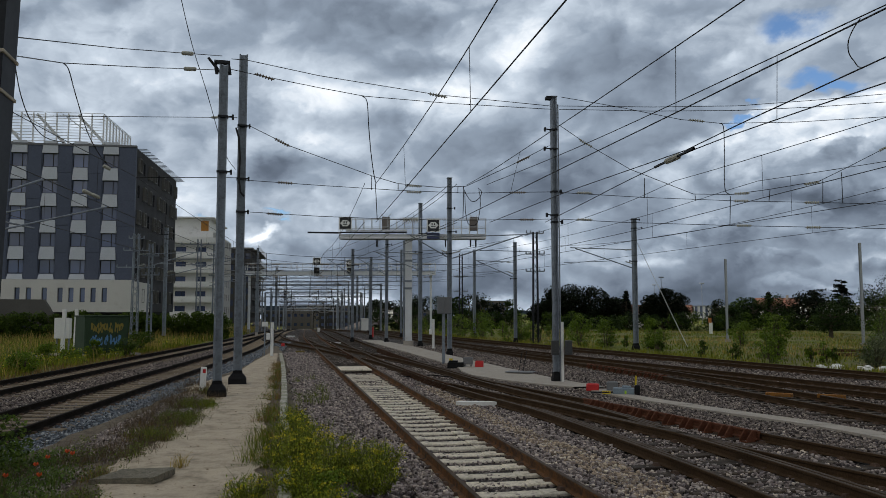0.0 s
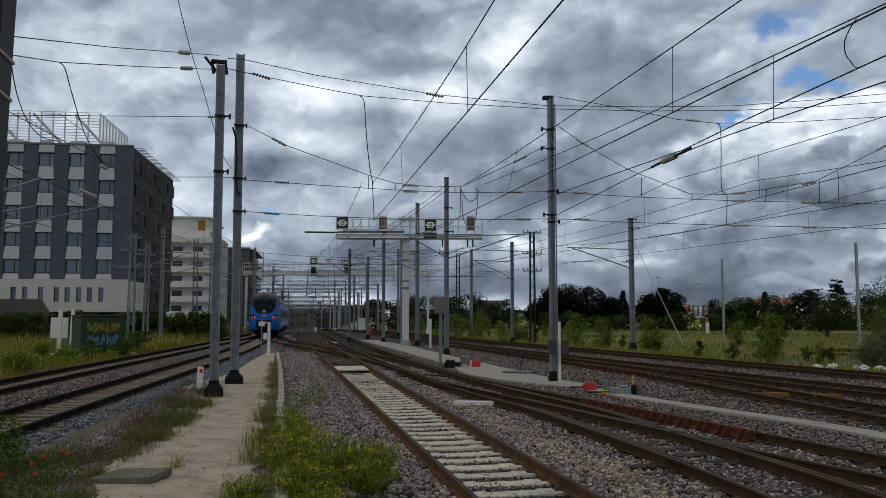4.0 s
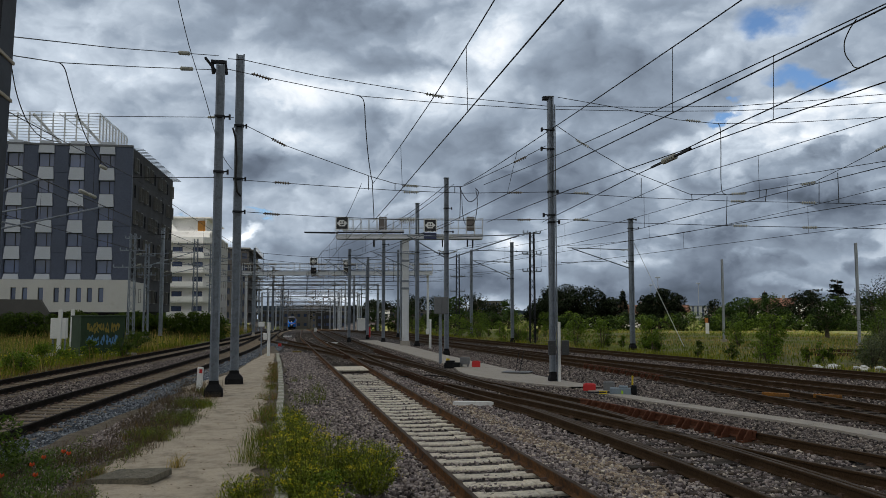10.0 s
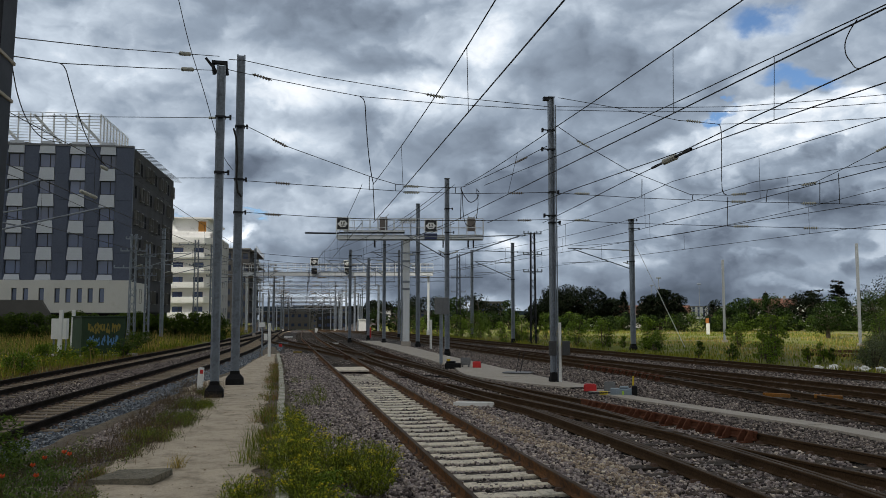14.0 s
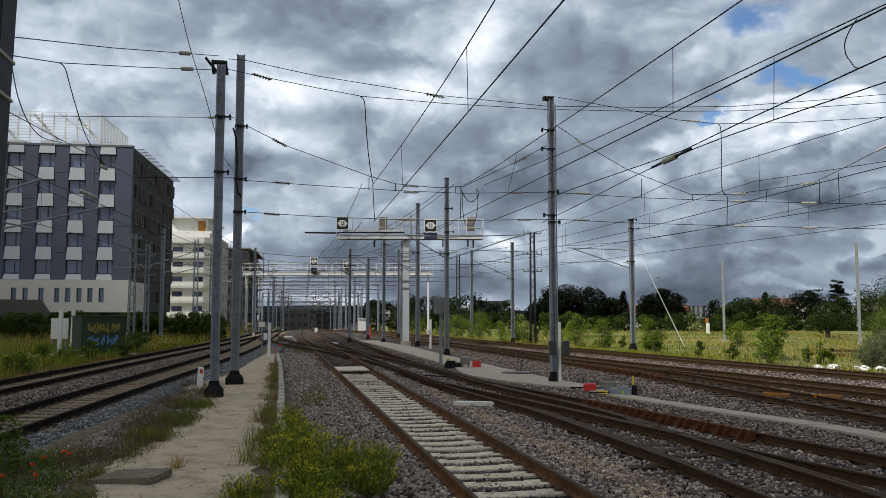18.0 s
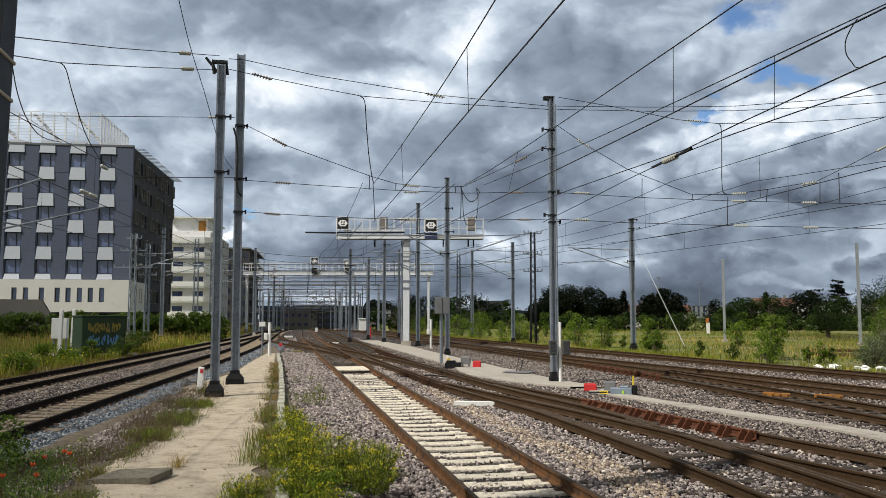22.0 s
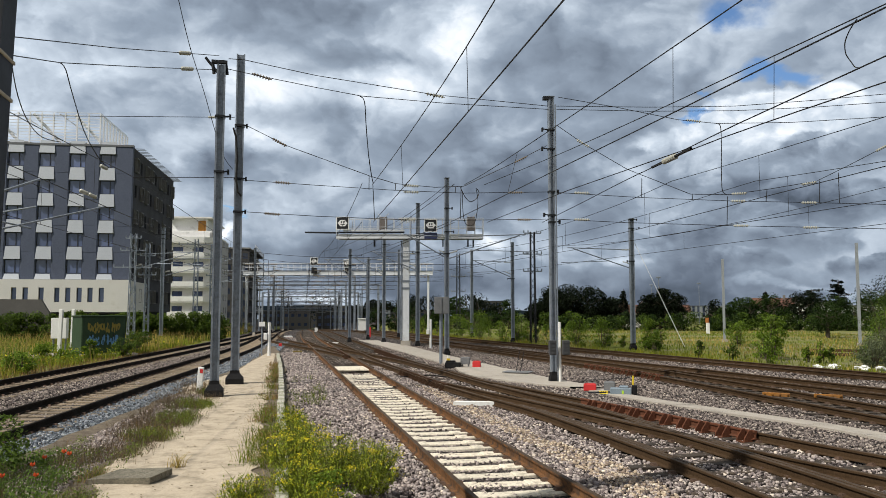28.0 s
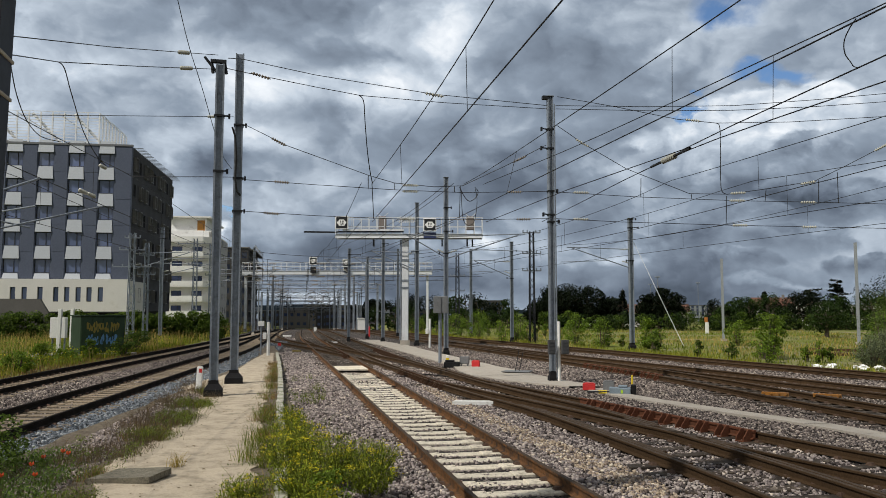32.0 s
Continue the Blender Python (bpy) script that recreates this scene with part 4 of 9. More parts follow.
wire("jumper", [(4.63, 8.8, 5.68), (4.65, 9.0, 5.63), (4.74, 9.3, 5.585), (4.95, 9.7, 5.575), (5.22, 10.1, 5.60), (5.42, 10.4, 5.63), (5.58, 10.6, 5.68)], 0.007, switch_span, "hanging black cable loop")
insulator(switch_span, (4.86, 17.1, 5.70), (-0.15, 1.0, 0.0), True, 1.1)
wire("joint_rod", [(4.98, 16.0, 5.70), (4.74, 18.1, 5.70)], 0.03, switch_span)
overhead_line("near", 29, 290, (28.9, 61, 95, 130, 170, 210, 250, 292), "catenary wires with droppers over the pale-sleeper track", first=7.0, step=7.1, stagger=-0.2)
overhead_line("branch", 29, 72, (28.9, 61, 95), "catenary wires with droppers over the branch track", first=6.0, step=9.0)
overhead_line("second", 29, 290, (28.7, 61, 95, 130, 170, 210, 250, 292), "catenary wires with droppers over the curved track", first=7.0, step=8.6)
overhead_line("right", 3, 290, (-12, 28.7, 56, 90, 130, 170, 210, 250, 292), "catenary wires over the track beyond the trough", first=19.9, step=8.0, sag=0.4, shift=-0.42)
overhead_line("right_two", 6, 62, (-12, 28.7, 62), "catenary wires over the siding", first=5.0, step=8.0, sag=0.6)
overhead_line("right_three", 3, 290, (-12, 28.7, 56, 90, 130, 170, 210, 250, 292), "catenary wires over the outer siding", first=6.0, step=8.0, sag=0.6)
overhead_line("left", -10, 320, (-20, 27, 70, 110, 150, 190, 230, 270, 322), "catenary wires with droppers over the main track", first=9.0, step=8.0, zc=5.6, zm=7.0, sag=0.4)
overhead_line("far_left", -10, 320, (-20, 27, 70, 110, 150, 190, 230, 270, 322), "catenary wires with droppers over the second main track", first=7.0, step=8.0, zc=5.6, zm=7.0, sag=0.4)

# wires that cross the tracks between the masts
span_one = thing("cross_span", "crossing wires with pale insulators between two tall masts", "cross span", "cross spans")
wire("upper_wire", [(-6.36, 23.47, 9.94), (-6.02, 23.92, 10.05), (-4.03, 25.17, 9.94), (-0.27, 27.04, 9.83), (3.8, 28.7, 9.87)], 0.012, span_one)
wire("upper_wire", [(-6.4, 23.46, 9.63), (-5.72, 24, 9.61), (-4.02, 25.17, 9.55), (-2.67, 26.07, 9.52), (0.12, 27.33, 9.61), (3.8, 28.7, 9.75)], 0.012, span_one)
wire("span_wire", [(-6.79, 27.38, 8.86), (-5.36, 27.61, 8.17), (-2.55, 28.05, 7.2), (-1.67, 28.19, 6.96), (-0.28, 28.4, 6.86), (0.73, 28.55, 6.92), (2.34, 28.59, 7.68), (3.74, 28.69, 8.42)], 0.012, span_one)
wire("cross_wire", [(-6.84, 27.38, 6.95), (-4.39, 27.76, 6.83), (-1.67, 28.19, 6.72), (0.72, 28.45, 6.66), (3.81, 28.7, 6.74)], 0.011, span_one)
wire("cross_wire", [(-6.83, 27.38, 5.86), (-4.38, 27.76, 5.75), (-1.66, 28.19, 5.69), (0.72, 28.45, 5.69), (3.8, 28.7, 5.76)], 0.011, span_one)
for a, b in (((-2.59, 28.04, 7.2), (-2.59, 28.04, 6.72)), ((-1.67, 28.19, 6.96), (-1.67, 28.19, 6.72)), ((-2.46, 28.06, 6.94), (-2.39, 28.07, 5.67)), ((0.44, 28.51, 6.89), (0.44, 28.51, 6.69)), ((0.65, 28.54, 6.9), (0.62, 28.53, 5.75))):
    wire("hanger", [a, b], 0.014, span_one)
wire("jumper", [(-2.73, 26.06, 9.52), (-2.58, 26.09, 9.34), (-2.57, 26.56, 8.7), (-2.53, 27.04, 7.84), (-2.48, 27.63, 7.21), (-2.44, 28.07, 6.94)], 0.016, span_one, "hanging black cable loop")
wire("jumper", [(0.62, 28.53, 6.88), (0.77, 28.55, 6.57), (0.97, 28.58, 6.37), (1.19, 28.62, 6.49), (1.29, 28.63, 6.72), (1.17, 28.61, 6.87)], 0.014, span_one, "hanging black cable loop")
wire("jumper", [(1.13, 47.0, 9.51), (1.19, 47.0, 8.17), (1.39, 47.0, 7.57), (1.85, 47.0, 7.67), (2.05, 47.0, 8.84), (1.96, 47.0, 9.64)], 0.02, span_one, "hanging black cable loop")
for at, way, pale, size in (((-0.27, 27.04, 9.81), (0.97, 0.1, -0.17), True, 1.0), ((-5.52, 24.14, 9.6), (0.9, 0.2, -0.25), False, 0.9), ((-5.66, 27.56, 8.3), (0.85, 0, -0.45), False, 0.9), ((-1.12, 28.27, 6.89), (1, 0, -0.05), True, 0.85),
                            ((-1.12, 28.27, 6.67), (1, 0, -0.02), True, 0.85), ((-5.53, 27.58, 6.89), (1, 0, -0.08), False, 0.85), ((-5.86, 27.53, 5.8), (1, 0, -0.08), False, 0.85), ((2.78, 28.6, 7.89), (0.9, 0, 0.42), False, 0.8),
                            ((2.6, 28.58, 6.7), (1, 0, 0), False, 0.8), ((2.9, 28.62, 5.73), (1, 0, 0), False, 0.8), ((-1.23, 28.25, 5.69), (1, 0, 0), True, 0.9)):
    insulator(span_one, at, way, pale, size)

span_two = thing("cross_span", "crossing wires with pale insulators above the sidings", "cross span", "cross spans")
wire("upper_wire", [(4.1, 28.7, 9.87), (7.47, 28.7, 9.83), (10.54, 28.7, 9.87), (13.4, 28.7, 10.08), (17.51, 28.7, 10.45)], 0.012, span_two)
wire("upper_wire", [(4.1, 28.7, 9.75), (7.47, 28.7, 9.68), (10.53, 28.7, 9.7), (13.4, 28.7, 9.83), (17.49, 28.7, 10.12)], 0.012, span_two)
wire("upper_wire", [(4.17, 28.7, 10.2), (6.25, 28.7, 9.83), (8.48, 28.7, 9.37), (9.91, 28.7, 9.23), (12.56, 28.7, 9.27), (17.47, 28.7, 9.56)], 0.012, span_two)
wire("span_wire", [(4.1, 28.7, 9.17), (5.11, 28.7, 8.46), (6.62, 28.7, 7.56), (8.87, 28.7, 6.66), (10.24, 28.7, 6.64), (11.67, 28.7, 6.84), (13.4, 28.7, 7.13), (14.53, 28.7, 7.68), (17.45, 28.7, 9.17)], 0.012, span_two)
wire("cross_wire", [(4.07, 28.7, 6.72), (7.04, 28.7, 6.54), (10.44, 28.7, 6.41), (13.47, 28.7, 6.35), (17.31, 28.7, 6.25)], 0.011, span_two)
wire("cross_wire", [(4.06, 28.7, 5.76), (6.38, 28.7, 5.64), (10.41, 28.7, 5.52), (13.44, 28.7, 5.46), (17.27, 28.7, 5.38)], 0.011, span_two)
for a, b in (((7.14, 28.7, 7.23), (7.12, 28.7, 6.54)), ((8.93, 28.7, 6.66), (8.94, 28.7, 6.45)), ((11.62, 28.7, 6.82), (11.57, 28.7, 6.39)), ((13.52, 28.7, 7.15), (13.49, 28.7, 6.35)), ((14.2, 28.7, 7.44), (14.2, 28.7, 6.33)), ((10.2, 28.7, 6.58), (10.15, 28.7, 5.54))):
    wire("hanger", [a, b], 0.014, span_two)
wire("jumper", [(9.87, 28.7, 9.23), (10.01, 28.7, 9.12), (10.03, 28.7, 8.38), (10.0, 28.7, 7.35), (10.02, 28.7, 6.78), (10.18, 28.7, 6.64)], 0.016, span_two, "hanging black cable loop")
for at, way, pale in (((4.98, 28.7, 6.7), (1, 0, -0.03), True), ((4.97, 28.7, 5.74), (1, 0, -0.03), True), ((5.05, 28.7, 8.5), (0.85, 0, -0.5), True), ((9.05, 28.7, 9.33), (1, 0, -0.12), True), ((10.61, 28.7, 6.68), (1, 0, 0.05), True),
                      ((10.58, 28.7, 6.41), (1, 0, 0), True), ((10.65, 28.7, 5.52), (1, 0, 0), True), ((13.13, 28.7, 7.05), (1, 0, 0.18), True), ((13.11, 28.7, 6.35), (1, 0, 0), True), ((13.13, 28.7, 5.46), (1, 0, 0), True), ((15.82, 28.7, 8.34), (0.9, 0, 0.45), True)):
    insulator(span_two, at, way, pale, 0.85)
h_mast(17.6, 28.7, 10.6, 0.3, 8, "grey H-beam mast holding the far end of the crossing wires")

feeders = thing("feeder_line", "feeder wires with insulators reaching the bracketed mast", "feeder line", "feeder lines")
wire("feeder_wire", [(-7.44, 12.6, 6.87), (-7.2, 13.14, 7), (-7.59, 18.15, 8.49), (-6.64, 23.43, 10.02)], 0.010, feeders)
wire("feeder_wire", [(-7.43, 12.6, 6.58), (-7.18, 13.14, 6.68), (-7.76, 16.0, 7.46), (-7.54, 19.77, 8.54), (-6.63, 23.43, 9.59)], 0.010, feeders)
wire("feeder_wire", [(-12.57, 22, 7.86), (-9.64, 23.22, 8.14), (-7.18, 27.38, 9.13)], 0.010, feeders)
wire("feeder_wire", [(-10.07, 26, 6.81), (-7.69, 26.95, 6.97), (-7.14, 27.38, 7.03)], 0.012, feeders)
wire("jumper", [(-7.76, 16.0, 7.46), (-7.73, 16.2, 7.39), (-7.95, 17.0, 7.11), (-8.55, 19.0, 6.7), (-8.84, 20.5, 6.38), (-8.79, 21.0, 6.22)], 0.011, feeders, "hanging black cable loop")
wire("jumper", [(-7.05, 12.8, 6.79), (-7.08, 13.0, 6.43), (-7.18, 13.4, 6.06), (-7.41, 14.2, 5.82), (-7.8, 15.5, 5.82), (-8.15, 17.0, 6.04)], 0.009, feeders, "hanging black cable loop")
wire("jumper", [(-6.43, 19, 10.1), (-6.67, 20.76, 9.44), (-6.79, 22.48, 8.71), (-7.16, 25.79, 7.62), (-7.2, 27.38, 7.32)], 0.010, feeders, "slanting stay wire")
for a, b, u, size in (((-7.59, 18.15, 8.49), (-6.64, 23.43, 10.02), 0.62, 0.95), ((-7.54, 19.77, 8.54), (-6.63, 23.43, 9.59), 0.55, 0.95), ((-9.64, 23.22, 8.14), (-7.18, 27.38, 9.13), 0.8, 0.7)):
    insulator(feeders, Vector(a).lerp(Vector(b), u), Vector(b) - Vector(a), True, size)


for at, way in (((-9.62, 22.0, 5.62), (-0.11, 1, 0)), ((-10.06, 23.7, 6.72), (-0.11, 1, 0.02)), ((-9.5, 21.2, 5.60), (-0.11, 1, 0))):
    insulator(feeders, at, way, True, 0.9)
for y in (74, 84, 96, 110, 122, 140, 166, 196, 226):
    span = thing("head_span", "thin crossing wires with small insulators over the far tracks", "cross span", "head spans")
    xa, xb = TRACKS["far_left"].at(y)[0] - 2.6, TRACKS["right_three"].at(y)[0] + 2.4
    span.location.z = -dip((xa + xb) / 2, y)
    for z, sag in ((8.6, 1.1), (6.9, 0.05), (5.75, 0.05)):
        wire("span_wire", hang((xa, y, z), (xb, y, z), sag), 0.02, span)
    for key in ("far_left", "left", "near", "second", "right"):
        x = TRACKS[key].at(y)[0]
        u = (x - xa) / (xb - xa)
        wire("hanger", [(x, y, 8.6 - 4.4 * u * (1 - u)), (x, y, 5.7)], 0.02, span)
        insulator(span, (x + 0.9, y, 6.88), (1, 0, 0), False, 1.2)
        insulator(span, (x + 0.9, y, 5.73), (1, 0, 0), False, 1.2)


# cantilever arms that carry the wires
def cantilever(x, y, z, reach, label="steel cantilever arm with insulators", turn=0.0, rise=1.3, mat=STEEL):
    c = thing("cantilever", label, "cantilever arm", "cantilever arms", m=pose(x, y, z - dip(x, y), 0, 0, turn))
    bm = bmesh.new()
    bar(bm, (0, 0, rise), (reach, 0, rise + 0.15), 0.032, 7)
    part("top_tube", bm, mat, c)
    bm = bmesh.new()
    bar(bm, (0, 0, 0), (reach * 0.92, 0, rise + 0.1), 0.036, 7)
    part("strut", bm, mat, c)
    bm = bmesh.new()
    bar(bm, (reach * 0.35, 0, rise * 0.4), (reach * 1.1, 0, rise * 0.32), 0.024, 6)
    part("steady_arm", bm, mat, c)
    insulator(c, (0.35 * (1 if reach > 0 else -1), 0, rise), (1, 0, 0.05), True, 0.9)
    insulator(c, (0.3 * (1 if reach > 0 else -1), 0, 0.4), (reach, 0, rise), True, 0.9)
    return c


cantilever(13.05, 55.9, 5.5, -4.4, "steel cantilever arm with pale insulators on the siding mast")
cantilever(5.8, 67.9, 5.4, -3.4)
cantilever(-1.9, 60.8, 5.6, -3.6)
cantilever(0.3, 47.5, 5.6, -2.6)
cantilever(0.3, 47.5, 5.6, 4.6)
cantilever(-4.95, 67.9, 5.6, -2.6)
cantilever(-25.5, 73.7, 5.8, 7.0, "long steel cantilever arm over the main tracks", rise=1.5)
cantilever(-25.5, 66.8, 6.0, 5.0)
for x, y, r in ((-20.5, 88, 2.6), (-8.0, 69.5, -2.2), (-23.4, 112, 2.6), (-9.2, 98, -4), (-26.6, 135, 2.6), (-20.0, 150, -4), (-15.0, 138, -4), (-31.5, 150, 2.5), (-35.5, 178, 2.6), (-24.5, 190, -4), (-41, 215, 2.6), (-27.5, 94, 6.0)):
    cantilever(x, y, 5.6, r)
# long tubes of the near cantilever before the building
near_arm = thing("cantilever", "slender steel tubes of a cantilever reaching over the main tracks", "cantilever arm", "cantilever arms")
for a, b in (((-10.62, 18.5, 5.07), (-9.81, 19.5, 5.67)), ((-13.73, 24.0, 4.8), (-11.16, 26.5, 5.92)), ((-14.34, 26.0, 5.37), (-13.58, 26.5, 5.2)), ((-15.65, 28.0, 5.88), (-14.2, 28.0, 6.12))):
    bm = bmesh.new()
    bar(bm, a, b, 0.030, 7)
    part("tube", bm, STEEL, near_arm)

# ---- signal gantries ----
def pictogram(parent, x, y, z, s):
    """A black square sign with a white rim and two white half-round marks."""
    bm = bmesh.new()
    box(bm, x - s / 2, x + s / 2, y, y + 0.06, z, z + s, bevel=0.01)
    sign = part("sign", bm, plain("sign_rim", (0.82, 0.82, 0.80), 0.4), parent, "white-rimmed black square sign")
    bm = bmesh.new()
    box(bm, x - s * 0.43, x + s * 0.43, y - 0.012, y - 0.001, z + s * 0.07, z + s * 0.93)
    part("sign_face", bm, plain("sign_black", (0.012, 0.012, 0.014), 0.35), sign)
    bm = bmesh.new()
    m = Matrix.Translation((x, y - 0.014, z + s * 0.5)) @ Matrix.Rotation(math.pi / 2, 4, "X")
    outer = [(-0.40, 0.0), (-0.24, 0.16), (-0.20, 0.24), (0.20, 0.24), (0.24, 0.16), (0.40, 0.0), (0.24, -0.16), (0.20, -0.24), (-0.20, -0.24), (-0.24, -0.16)]
    prism(bm, [(a * s, b * s) for a, b in outer], 0, 0.006, m)
    part("sign_mark", bm, plain("sign_white", (0.8, 0.8, 0.78), 0.4), sign)
    bm = bmesh.new()
    for x0 in (-0.13, 0.05):
        box(bm, x + x0 * s, x + (x0 + 0.08) * s, y - 0.026, y - 0.021, z + s * 0.5, z + s * 0.66)
    box(bm, x - 0.16 * s, x + 0.16 * s, y - 0.026, y - 0.021, z + s * 0.36, z + s * 0.42)
    part("sign_bar", bm, plain("sign_black", (0.012, 0.012, 0.014), 0.35), sign)
    return sign


def gantry(y, x0, x1, z, deck, columns, signs, label, rail_h=1.05, posts=16, turn=0.0):
    g = thing("signal_gantry", label, "signal gantry", "signal gantries", m=pose(0, y, 0))
    for dy in (-0.45, 0.45):
        bm = bmesh.new()
        box(bm, x0, x1, dy - 0.05, dy + 0.05, z, z + deck, bevel=0.01)
        box(bm, x0, x1, dy - 0.11, dy + 0.11, z + deck - 0.03, z + deck)
        box(bm, x0, x1, dy - 0.11, dy + 0.11, z, z + 0.03)
        part("girder", bm, WHITE_STEEL, g)
    bm = bmesh.new()
    box(bm, x0, x1, -0.4, 0.4, z + deck * 0.55, z + deck * 0.62)
    part("deck", bm, STEEL, g)
    for dy in (-0.5, 0.5):
        bm = bmesh.new()
        for h in (0.55, rail_h):
            box(bm, x0, x1, dy - 0.02, dy + 0.02, z + deck + h - 0.02, z + deck + h + 0.02)
        part("handrail", bm, WHITE_STEEL, g)
        me = None
        for k in range(posts + 1):
            x = x0 + (x1 - x0) * k / posts
            if me is None:
                bm = bmesh.new()
                box(bm, -0.022, 0.022, -0.022, 0.022, 0, rail_h)
                ob = part("railing_post", bm, WHITE_STEEL, g, m=pose(x, dy, z + deck))
                me = ob.data
            else:
                share("railing_post", me, pose(x, dy, z + deck), g)
    for cx, w, h0 in columns:
        bm = bmesh.new()
        box(bm, cx - w / 2, cx + w / 2, -w / 2, w / 2, 0.35, z, bevel=0.02)
        part("column", bm, WHITE_STEEL, g, "pale painted box column")
        bm = bmesh.new()
        box(bm, cx - w * 0.7, cx + w * 0.7, -w * 0.7, w * 0.7, -0.1, 0.35)
        part("column_foot", bm, PALE, g)
    for sx, sz, s in signs:
        pictogram(g, sx, -0.75, sz, s)
    return g


g_one = gantry(61.2, -8.05, 3.05, 8.02, 0.34, ((-2.8, 0.52, 0),), ((-7.55, 8.68, 0.98), (-0.92, 8.52, 0.98)), "pale steel cantilever signal gantry with railings on a box column", rail_h=1.22, posts=18)
for zz in (4.2, 4.75, 6.3):
    bm = bmesh.new()
    box(bm, -3.09, -2.51, -0.29, 0.29, zz, zz + 0.16)
    part("column_band", bm, STEEL, g_one, "grey clamp round the column")
bm = bmesh.new()
box(bm, -3.2, -3.09, -0.3, 0.1, 0.4, 7.9)
part("ladder", bm, STEEL, g_one)
for bx in (-4.55, 2.15):
    bm = bmesh.new()
    box(bm, bx - 0.3, bx + 0.3, 0.0, 0.35, 8.7, 9.75, bevel=0.04)
    part("signal_back", bm, surface("weathered_board", (0.19, 0.165, 0.15), 0.7, fine=14, vary=0.3), g_one, "brown-grey back of a signal head")
    bm = bmesh.new()
    for s in (-1, 1):
        beam(bm, (bx + s * 0.1, -0.05, 9.7), (bx + s * 0.42, -0.05, 9.98), 0.04, 0.04)
    part("signal_hood", bm, WHITE_STEEL, g_one)
for bx in (-5.2, 0.0, 1.9, 2.3):
    bm = bmesh.new()
    box(bm, bx - 0.05, bx + 0.05, -0.3, 0.3, 7.45, 7.95)
    part("hanger_bracket", bm, DARK_STEEL, g_one)
bm = bmesh.new()
box(bm, -1.4, -0.45, -0.62, -0.58, 8.0, 8.45)
part("blue_panel", bm, plain("navy_paint", (0.025, 0.035, 0.10), 0.4), g_one)
bm = bmesh.new()
box(bm, -7.5, -2.9, -0.64, -0.60, 8.56, 8.70)
part("toe_board", bm, WHITE_STEEL, g_one)
# dark strip added as the shade beneath the toe board
bm = bmesh.new()
box(bm, -7.9, -2.9, -0.60, -0.56, 8.44, 8.55)
part("shade_strip", bm, DARK_STEEL, g_one)
bm = bmesh.new()
beam(bm, (-10.45, -0.3, 8.52), (-7.9, -0.3, 8.48), 0.10, 0.12)
part("boom", bm, DARK_STEEL, g_one, "slim dark boom reaching past the deck")
for z0 in (9.28, 9.52):
    bm = bmesh.new()
    for k in range(8):
        bar(bm, (-3.25 + 0.15 * k, -0.66, z0 - 0.13), (-3.15 + 0.15 * k, -0.66, z0 + 0.13), 0.035, 5)
    bar(bm, (-3.4, -0.66, z0), (-2.0, -0.66, z0), 0.02, 5)
    part("tension_spring", bm, WHITE_STEEL, g_one, "pale coiled tension spring")

g_two = gantry(105, -25.9, -1.3, 7.35, 0.5, ((-1.9, 0.28, 0), (-25.5, 0.3, 0)), ((-16.65, 8.6, 1.0), (-12.35, 8.35, 1.0)), "long pale steel signal gantry spanning the main tracks", posts=30)
for bx in (-16.65, -12.35):
    bm = bmesh.new()
    box(bm, bx - 0.35, bx + 0.35, -0.85, -0.6, 7.55, 8.3, bevel=0.03)
    part("signal_head", bm, plain("signal_black", (0.015, 0.015, 0.017), 0.5), g_two, "black signal head below the sign")
for k, (yy, xa, xb) in enumerate(((128, -30, -14), (150, -34, -18), (176, -38, -22), (205, -44, -26), (238, -50, -33))):
    p = thing("catenary_portal", "slender steel portal carrying wires over the tracks", "portal", "portals", m=pose(0, yy, -dip((xa + xb) / 2, yy)))
    bm = bmesh.new()
    for zz in (8.3, 8.9):
        box(bm, xa, xb, -0.06, 0.06, zz, zz + 0.08)
    n = 14
    for j in range(n):
        x0, x1 = xa + (xb - xa) * j / n, xa + (xb - xa) * (j + 1) / n
        beam(bm, (x0, 0, 8.34 if j % 2 else 8.94), (x1, 0, 8.94 if j % 2 else 8.34), 0.05, 0.05)
    part("truss", bm, STEEL, p)
    for xx in (xa, xb):
        bm = bmesh.new()
        h_section(bm, 0.24, 0.24, 9.2, m=Matrix.Translation((xx, 0, 0)))
        part("post", bm, STEEL, p)


